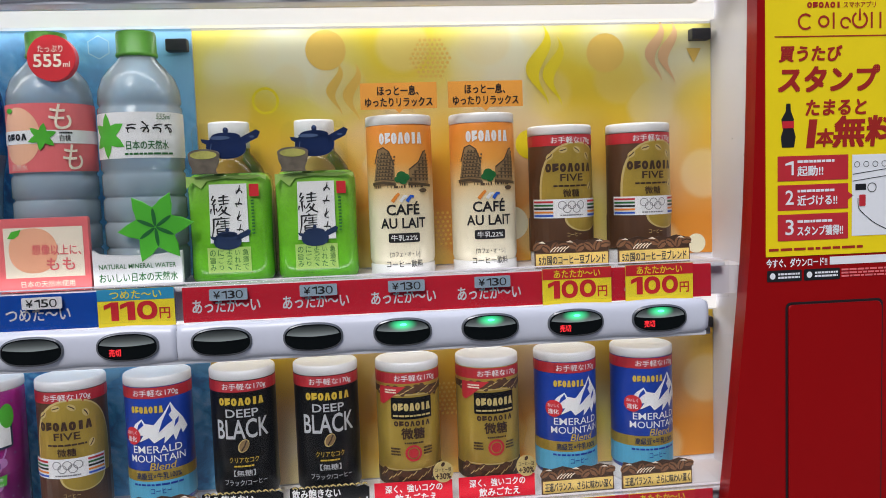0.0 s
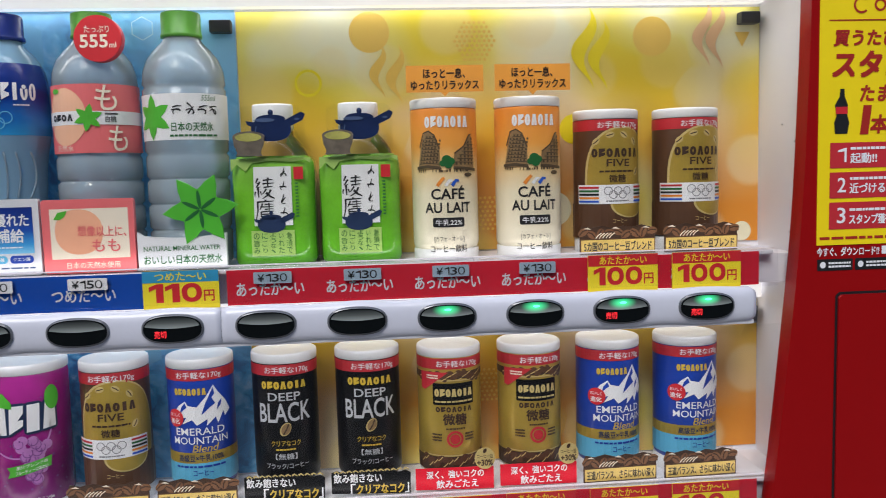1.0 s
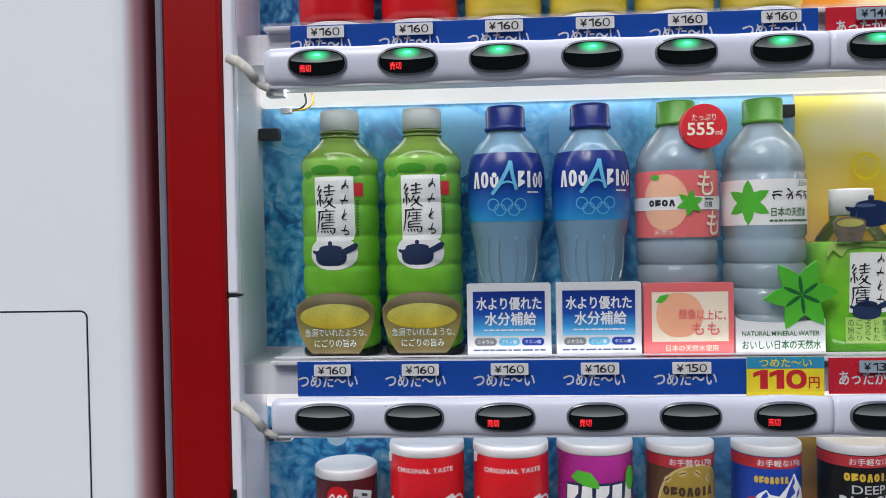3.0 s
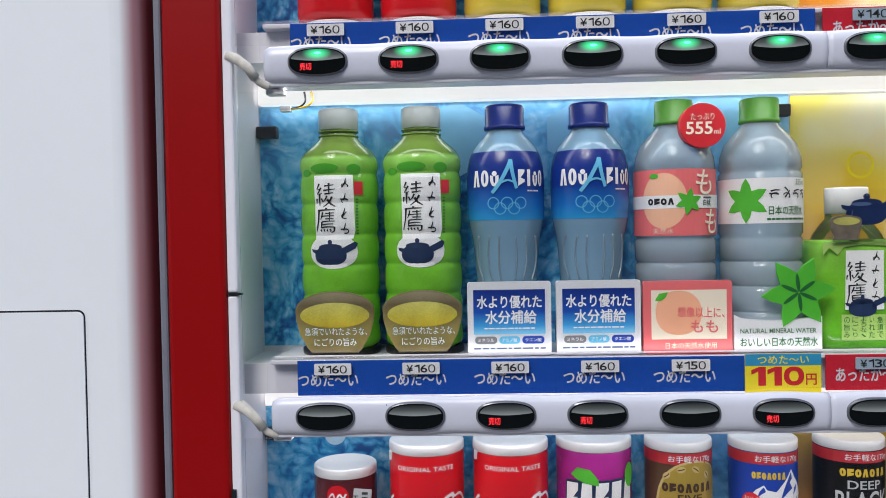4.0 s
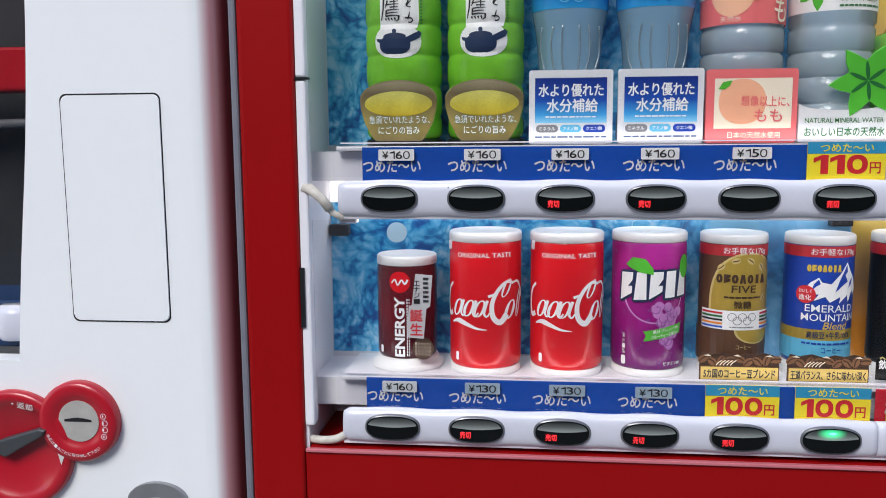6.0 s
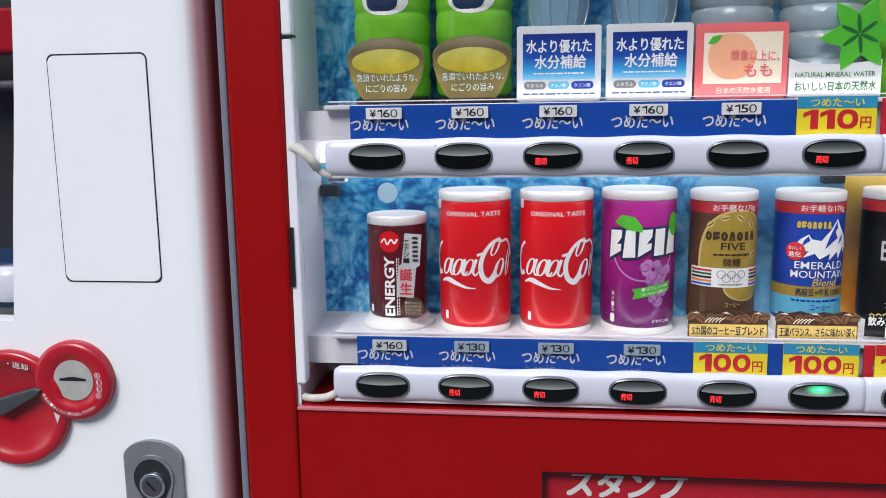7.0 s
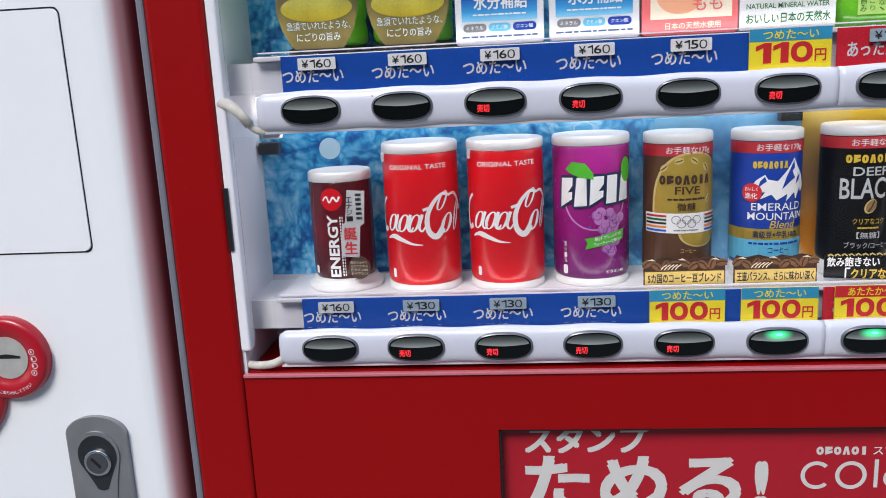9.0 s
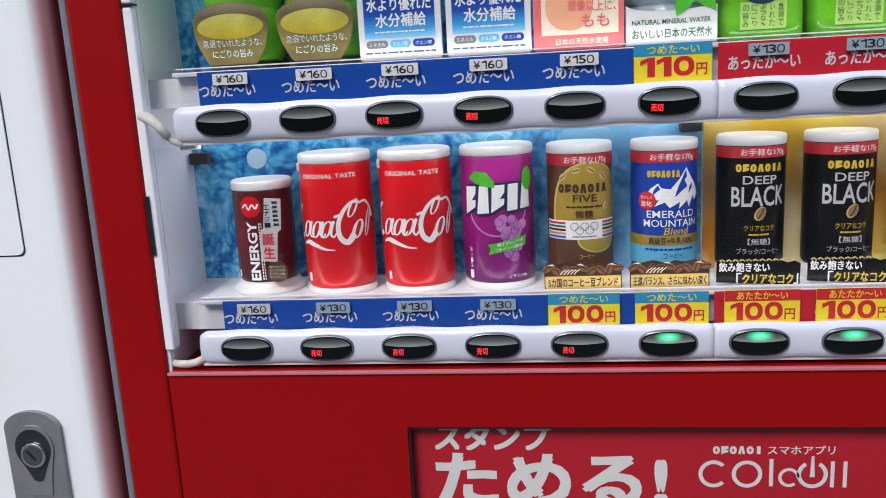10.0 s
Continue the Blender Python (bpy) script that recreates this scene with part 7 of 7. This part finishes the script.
box(bm, 0.296, 0.312, 0.690, 0.712, 1.2280, 1.2345, 0.001)
part("bar_bracket", bm, CLIP, machine)
for name, c, dx in (("black_wire", (0.01, 0.01, 0.012), 0.0), ("yellow_wire", (0.75, 0.45, 0.02), 0.006)):
    bm = B()
    tube(bm, curve_pts([(-0.572 + dx, 0.700, 1.5190), (-0.571 + dx, 0.699, 1.5110), (-0.576 + dx * 0.8, 0.698, 1.5060), (-0.584, 0.698, 1.5045)], 6), 0.0009, 6)
    part(name, bm, mat(name + "_cover", c, 0.4), machine, "", True)
bm = B()
box(bm, -0.592, -0.583, 0.695, 0.702, 1.5020, 1.5070, 0.0006)
part("wire_plug", bm, CAP_WHITE, machine)

# lower glazing bead; the pink of the lit edge is put into its colour
bm = B()
box(bm, -0.6335, 0.318, 0.6705, 0.6758, 1.0217, 1.0248, 0.0008)
part("glazing_bead", bm, mat("pink_lit_bead", (0.55, 0.16, 0.19), 0.25), machine, "thin glazing bead, its lit pink put into the colour")

# ---- recessed sign in the lower door ----
SIGN_RED = mat("sign_red_print", (0.39, 0.009, 0.020), 0.35, vary=0.08, scale=8)
SIGN_WHITE = mat("sign_white_print", (0.62, 0.60, 0.58), 0.45, vary=0.05)
bm = B()
box(bm, SX0, SX1, 0.686, 0.6995, SZ0, SZ1)
sign = part("sign_panel", bm, SIGN_RED, machine, "dark red printed sign in a recess")
bm = B()
for x0, x1, z0, z1 in ((SX0, SX0 + 0.0022, SZ0, SZ1), (SX0, SX1, SZ1 - 0.0022, SZ1), (SX1 - 0.0022, SX1, SZ0, SZ1)):
    box(bm, x0 + 0.0001, x1 - 0.0001, FRONT + 0.0025, 0.686, z0 + 0.0001, z1 - 0.0001)
part("sign_gasket", bm, BLACK, machine)
for s, x0, x1, z0, z1, bold, lean in (("スタンプ", -0.391, -0.288, 0.9430, 0.9690, 0.038, 0.12), ("ためる!", -0.390, -0.185, 0.890, 0.938, 0.045, 0.0), ("スマホアプリ", -0.098, -0.042, 0.9395, 0.9475, 0.015, 0.0)):
    mark("lettering", write(B(), s, x0, x1, z0, z1, bold, lean), SIGN_WHITE, sign, 0.0004, 0.686)
mark("trade_mark", emblem(B(), -0.145, -0.102, 0.9395, 0.9470, 6), SIGN_WHITE, sign, 0.0004, 0.686)
bm = B()
for i, x in enumerate((-0.1435, -0.1150)):
    ring(bm, x, 0.9205, 0.0095, 0.0130, 28, 45 if i == 0 else 0, 315 if i == 0 else 360)
stroke(bm, [(-0.0945, 0.909), (-0.0945, 0.935)], 0.0033)
ring(bm, -0.0795, 0.9175, 0.0062, 0.0090, 24, 0, 310)
ring(bm, -0.0600, 0.9205, 0.0095, 0.0130, 28, 120, 420)
stroke(bm, [(-0.0600, 0.918), (-0.0600, 0.938)], 0.0042, 0.0022)
rect(bm, -0.0450, -0.0417, 0.9085, 0.9330)
rect(bm, -0.0345, -0.0312, 0.9085, 0.9330)
mark("logo_shape", bm, SIGN_WHITE, sign, 0.0004, 0.686)

# ---- yellow sticker on the coin panel ----
STICKER = mat("sticker_yellow_print", (0.90, 0.68, 0.008), 0.35, vary=0.04)
MAROON = mat("sticker_red_print", (0.36, 0.018, 0.012), 0.4, vary=0.05)
bm = B()
box(bm, 0.3545, 0.5300, FRONT - 0.0006, FRONT - 0.0001, 1.2965, 1.5800)
stick = part("app_sticker", bm, STICKER, machine, "bright yellow sticker with red print")
SY = FRONT - 0.0006
bm = B()
for i, (x, r) in enumerate(((0.3905, 0.0070), (0.4070, 0.0052))):
    ring(bm, x, 1.4975, r - 0.0018, r, 24, 45 if i == 0 else 0, 315 if i == 0 else 360)
stroke(bm, [(0.4160, 1.4912), (0.4160, 1.5050)], 0.0018)
ring(bm, 0.4270, 1.4962, 0.0034, 0.0050, 20, 0, 310)
ring(bm, 0.4400, 1.4985, 0.0056, 0.0074, 24, 120, 420)
stroke(bm, [(0.4400, 1.4980), (0.4400, 1.5080)], 0.0024, 0.0012)
rect(bm, 0.4500, 0.4518, 1.4912, 1.5050)
rect(bm, 0.4580, 0.4598, 1.4912, 1.5050)
mark("logo_shape", bm, MAROON, stick, 0.0004, SY)
mark("rule", rect(B(), 0.3625, 0.5250, 1.4846, 1.4856), MAROON, stick, 0.0004, SY)
for s, x0, x1, z0, z1, bold in (("買うたび", 0.3665, 0.4225, 1.4640, 1.4770, 0.035), ("スタンプ", 0.3660, 0.4560, 1.4385, 1.4595, 0.045), ("たまると", 0.3905, 0.4455, 1.4180, 1.4310, 0.035),
                                ("1", 0.3910, 0.3985, 1.3900, 1.4145, 0.018), ("本", 0.4000, 0.4150, 1.3910, 1.4060, 0.04), ("無料", 0.4155, 0.4740, 1.3905, 1.4160, 0.04), ("スマホアプリ", 0.4250, 0.4545, 1.5090, 1.5140, 0.012)):
    mark("lettering", write(B(), s, x0, x1, z0, z1, bold, 0.0 if z0 > 1.5 else 0.12), MAROON, stick, 0.0004, SY)
mark("trade_mark", emblem(B(), 0.3915, 0.4230, 1.5090, 1.5140, 6), MAROON, stick, 0.0004, SY)
mark("small_print", small_print(B(), 0.3570, 0.4440, 1.3005, 1.3045, 1, 12), MAROON, stick, 0.0004, SY)
for i, (z0, z1, s, n) in enumerate(((1.3620, 1.3835, "起動!!", 3), (1.3365, 1.3585, "近づける!!", 5), (1.3100, 1.3330, "スタンプ獲得!!", 7))):
    bm = B()
    rect(bm, 0.3650, 0.4300, z0, z1)
    if i == 1:
        poly(bm, [(0.4300, 1.3440), (0.4350, 1.3475), (0.4300, 1.3510)])
    step = mark("step_box", bm, COFFEE_RED, stick, 0.0004, SY)
    bm = B()
    numerals(bm, str(i + 1), 0.3715, 0.3800, z0 + 0.0050, z1 - 0.0045)
    write(bm, s, 0.3830, 0.3830 + (0.0235, 0.0365, 0.0420)[i], z0 + 0.0040, z0 + 0.0125, 0.025)
    small_print(bm, 0.3830, 0.3830 + 0.034, z0 + 0.0145, z0 + 0.0185, 1, i)
    mark("step_lettering", bm, PAPER, step, 0.0007, SY)
bm = B()
rect(bm, 0.4335, 0.5250, 1.3120, 1.3830)
pic = mark("picture_field", bm, PAPER, stick, 0.0004, SY)
bm = B()
for i in range(5):
    ring(bm, 0.4380 + 0.0085 * i, 1.3745, 0.0022, 0.0027, 12)
stroke(bm, [(0.4340, 1.3660), (0.4700, 1.3705)], 0.0006)
stroke(bm, [(0.4340, 1.3600), (0.4700, 1.3645)], 0.0006)
rect(bm, 0.4365, 0.4465, 1.3520, 1.3575)
ring(bm, 0.4520, 1.3540, 0.0036, 0.0043, 16)
stroke(bm, curve_pts([(0.4390, 1.3450), (0.4400, 1.3360), (0.4480, 1.3280), (0.4560, 1.3220), (0.4700, 1.3150)], 5), 0.0007)
mark("line_drawing", bm, INK, pic, 0.0007, SY)
bm = B()
poly(bm, rounded(0.4400, 0.4460, 1.3380, 1.3480, 0.001))
mark("phone_drawing", bm, COFFEE_RED, pic, 0.0009, SY)
bm = B()
poly(bm, [(0.3690, 1.3910), (0.3800, 1.3910), (0.3815, 1.4000), (0.3790, 1.4090), (0.3800, 1.4150), (0.3772, 1.4220), (0.3768, 1.4285), (0.3730, 1.4285), (0.3725, 1.4220), (0.3685, 1.4150), (0.3700, 1.4060), (0.3680, 1.4000)])
bot = mark("bottle_drawing", bm, INK, stick, 0.0004, SY)
bm = B()
rect(bm, 0.3692, 0.3798, 1.4075, 1.4135)
mark("bottle_band", bm, RED_INK, bot, 0.0007, SY)
# lines under the sticker
bm = B()
write(bm, "今すぐ、ダウンロード!!", 0.3550, 0.4110, 1.2870, 1.2945, 0.02)
low = mark("download_lettering", bm, PAPER, machine, 0.0004, FRONT)
bm = B()
rect(bm, 0.4135, 0.4700, 1.2875, 1.2945)
mark("search_box", bm, PAPER, machine, 0.0004, FRONT)
for x0, x1 in ((0.3555, 0.3875), (0.3895, 0.4230)):
    bm = B()
    poly(bm, rounded(x0, x1, 1.2745, 1.2845, 0.001))
    badge = mark("store_badge", bm, INK, machine, 0.0004, FRONT)
    bm = B()
    poly(bm, oval(x0 + 0.005, 1.2795, 0.0026, 0.0028, 14))
    small_print(bm, x0 + 0.010, x1 - 0.002, 1.2765, 1.2825, 2, 5)
    mark("badge_mark", bm, PAPER, badge, 0.0007, FRONT)["kind"] = "stuff"
bm = B()
small_print(bm, 0.4245, 0.4700, 1.2755, 1.2840, 3, 15)
mark("small_print", bm, CORAL, machine, 0.0004, FRONT)

# ---- white machine: hatch, coin return, lock, window ----
WF = 0.668
bm = B()
poly(bm, rounded(-0.8425, -0.7510, 1.1385, 1.3395, 0.006))
mark("hatch_gap", bm, BLACK, white, 0.0003, WF)
bm = B()
prism(bm, rounded(-0.8410, -0.7520, 1.1400, 1.3380, 0.0055), WF - 0.0016, WF - 0.0002, 0.0010)
part("hatch", bm, WHITE, white, "white flap panel with rounded corners")

COIN_RED = mat("coin_red_plastic", (0.42, 0.008, 0.020), 0.28, vary=0.06, bump=0.05, coat=0.2)


def dish(cx, cz, r, r_in, depth, seg=48, out=0.0):
    """A raised round escutcheon with a sloping bowl."""
    prof = [(r, WF), (r, WF - 0.0050), (r - 0.002, WF - 0.0072), (r - 0.006, WF - 0.0080), (r_in + 0.008, WF - 0.0076), (r_in + 0.004, WF - 0.0060), (r_in, WF - 0.0080 + depth)]
    bm = B()
    rings_ = [[bm.verts.new((cx + q * math.cos(2 * math.pi * i / seg), y, cz + q * math.sin(2 * math.pi * i / seg))) for i in range(seg)] for q, y in ((q, y if i == 0 else y - out) for i, (q, y) in enumerate(prof))]
    for a, b in zip(rings_, rings_[1:]):
        for i in range(seg):
            j = (i + 1) % seg
            bm.faces.new((a[i], b[i], b[j], a[j]))
    bm.faces.new(rings_[-1])
    bmesh.ops.recalc_face_normals(bm, faces=bm.faces)
    return bm


ret = part("coin_return", dish(-0.8405, 1.0470, 0.0375, 0.0190, 0.0045, out=0.0022), COIN_RED, white, "red plastic escutcheon of the coin slot", True)
big = part("coin_return_dish", dish(-0.9050, 1.0180, 0.0560, 0.0400, 0.0055), COIN_RED, white, "red plastic dish of the return lever", True)
bm = B()
prism(bm, oval(-0.8405, 1.0475, 0.0192, 0.0192, 36), WF - 0.0066, WF - 0.0040)
plate = part("coin_plate", bm, STEEL, ret, "brushed steel coin plate")
bm = B()
poly(bm, [(-0.8540, 1.0470), (-0.8280, 1.0470), (-0.8280, 1.0490), (-0.8360, 1.0505), (-0.8410, 1.0510), (-0.8460, 1.0505), (-0.8540, 1.0490)])
mark("coin_slot", bm, BLACK, plate, 0.0003, WF - 0.0066)
bm = B()
for i in range(4):
    ring(bm, -0.8150 + 0.0016 * math.sin(i * 1.0), 1.0350 + 0.0063 * i, 0.0022, 0.0027, 16)
    rect(bm, -0.8156, -0.8146, 1.0340 + 0.0063 * i, 1.0360 + 0.0063 * i)
mark("coin_symbols", bm, PAPER, ret, 0.0004, WF - 0.0101)
bm = B()
s = "商品は1本ごとに取り出して下さい"
for i, ch in enumerate(s):
    a = radians(205 + 105 * i / (len(s) - 1))
    cx, cz = -0.8405 + 0.0305 * math.cos(a), 1.0470 + 0.0305 * math.sin(a)
    vs, fs, _ = glyphs(ch, 0.004)
    ca, sa = math.cos(a + math.pi / 2), math.sin(a + math.pi / 2)
    made = []
    for u, v in vs:
        x, z = (u - 0.5) * 0.0030, (v - 0.5) * 0.0030
        made.append(bm.verts.new((cx + x * ca - z * sa, 0, cz + x * sa + z * ca)))
    for f in fs:
        try:
            bm.faces.new([made[k] for k in f])
        except ValueError:
            pass
mark("curved_lettering", bm, PAPER, ret, 0.0004, WF - 0.0101)
bm = B()
write(bm, "・返却", -0.9030, -0.8830, 1.0600, 1.0660, 0.012, rise=-0.004)
stroke(bm, curve_pts([(-0.8640, 1.0400), (-0.8590, 1.0280), (-0.8585, 1.0180)], 5), 0.0010, 0.0050)
poly(bm, [(-0.8620, 1.0185), (-0.8535, 1.0190), (-0.8590, 1.0060)])
mark("arrow_and_lettering", bm, SIGN_WHITE, big, 0.0004, WF - 0.0079)
bm = B()
prism(bm, [(-0.9250, 1.0180), (-0.9100, 1.0130), (-0.8730, 1.0340), (-0.8700, 1.0395), (-0.8760, 1.0410), (-0.9150, 1.0290)], WF - 0.0130, WF - 0.0040, 0.0020)
part("return_lever", bm, mat("charcoal_lever", (0.05, 0.055, 0.06), 0.4, vary=0.1), big, "charcoal plastic return lever")

bm = B()
arch = [(-0.7715 + 0.0285 * math.cos(radians(a)) * (1.0), 0.9730 + 0.0175 * math.sin(radians(a))) for a in range(8, 173, 11)]
prism(bm, [(-0.7997, 0.8500), (-0.7433, 0.8500)] + [(-0.7433, 0.9745)] + arch + [(-0.7997, 0.9745)], WF - 0.0050, WF, 0.0015)
lock = part("lock_plate", bm, LOCK_GREY, white, "satin grey lock plate with rounded top")
bm = B()
prism(bm, [(-0.7840, 0.905), (-0.7590, 0.905), (-0.7560, 0.9300)] + oval(-0.7715, 0.9550, 0.0205, 0.0225, 24, 2.0, -20, 200) + [(-0.7870, 0.9300)], WF - 0.0064, WF - 0.0046, 0.0008)
handle = part("lock_handle", bm, LOCK_GREY, lock)
bm = B()
poly(bm, oval(-0.7715, 0.9540, 0.0180, 0.0195, 30, 2.0, -25, 205) + [(-0.7790, 0.9300), (-0.7750, 0.9215), (-0.7700, 0.9200), (-0.7655, 0.9215), (-0.7620, 0.9300)])
mark("lock_well", bm, mat("dark_zinc", (0.07, 0.075, 0.08), 0.35, 0.8, vary=0.15), lock, 0.0003, WF - 0.0064)
bm = B()
prism(bm, oval(-0.7710, 0.9480, 0.0125, 0.0125, 30), WF - 0.0095, WF - 0.0060, 0.0012)
cyl = part("lock_cylinder", bm, CHROME, lock, "polished key cylinder")
bm = B()
poly(bm, oval(-0.7710, 0.9480, 0.0098, 0.0098, 26))
mark("cylinder_face", bm, mat("dark_polished_steel", (0.22, 0.22, 0.23), 0.2, 0.9), cyl, 0.0003, WF - 0.0095)
bm = B()
stroke(bm, [(-0.7760, 0.9530), (-0.7680, 0.9440)], 0.0024)
mark("keyhole", bm, BLACK, cyl, 0.0006, WF - 0.0095)

# display window of the white machine
bm = B()
box(bm, -1.75, -0.862, 0.6905, 0.6925, 1.095, 1.765)
pane = part("window_pane", bm, clear("smoked_pane", (0.80, 0.80, 0.80), 0.06), white, "dim display pane")
pane.visible_shadow = False
bm = B()
box(bm, -1.745, -0.862, 0.785, 0.799, 1.095, 1.82)
part("display_back", bm, mat("display_dark", (0.05, 0.055, 0.065), 0.6, vary=0.5, scale=9), white)
bm = B()
box(bm, -1.745, -0.880, 0.70, 0.785, 1.105, 1.150, 0.003)
part("display_shelf", bm, mat("display_shelf_blue", (0.03, 0.09, 0.28), 0.45, vary=0.1), white)
bm = B()
box(bm, -1.20, -0.872, 0.705, 0.740, 1.345, 1.385, 0.003)
part("price_strip", bm, STRIP_RED, white)
bm = B()
tube(bm, curve_pts([(-0.930, 0.71, 1.315), (-0.893, 0.71, 1.315), (-0.889, 0.71, 1.305), (-0.889, 0.71, 1.205), (-0.893, 0.71, 1.198)], 5), 0.0045, 8)
part("frame_rail", bm, GREY_SEAL, white, "pale plastic rail", True)
bm = B()
lathe(bm, [(0, 1.115), (0.018, 1.115), (0.020, 1.120), (0.020, 1.140), (0.016, 1.147), (0, 1.148)], 24, -0.915, 0.700)
part("button_bar", bm, BAR, white, "", True)

# specks of grime on the bars and the lining
for x, z, r in ((col(5) - 0.009, BAR_Z[2] + 0.0128, 0.0013), (col(5) - 0.0062, BAR_Z[2] + 0.0136, 0.0009), (col(0) + 0.046, BAR_Z[1] + 0.0095, 0.0006), (col(8) + 0.03, BAR_Z[1] - 0.006, 0.0005)):
    bm = B()
    bmesh.ops.create_icosphere(bm, subdivisions=1, radius=r, matrix=Matrix.Translation((x, BAR_Y + (0.0045 if z > BAR_Z[1] + 0.01 or z < 1.1 else 0.0018), z)))
    part("grime_speck", bm, BLACK, machine)
for y, z in ((0.705, 1.386), (0.712, 1.305), (0.704, 1.244), (0.728, 1.402)):
    part("scuff_speck", box(B(), 0.3518, 0.3526, y, y + 0.0014, z, z + 0.0012), GREY_SEAL, machine)
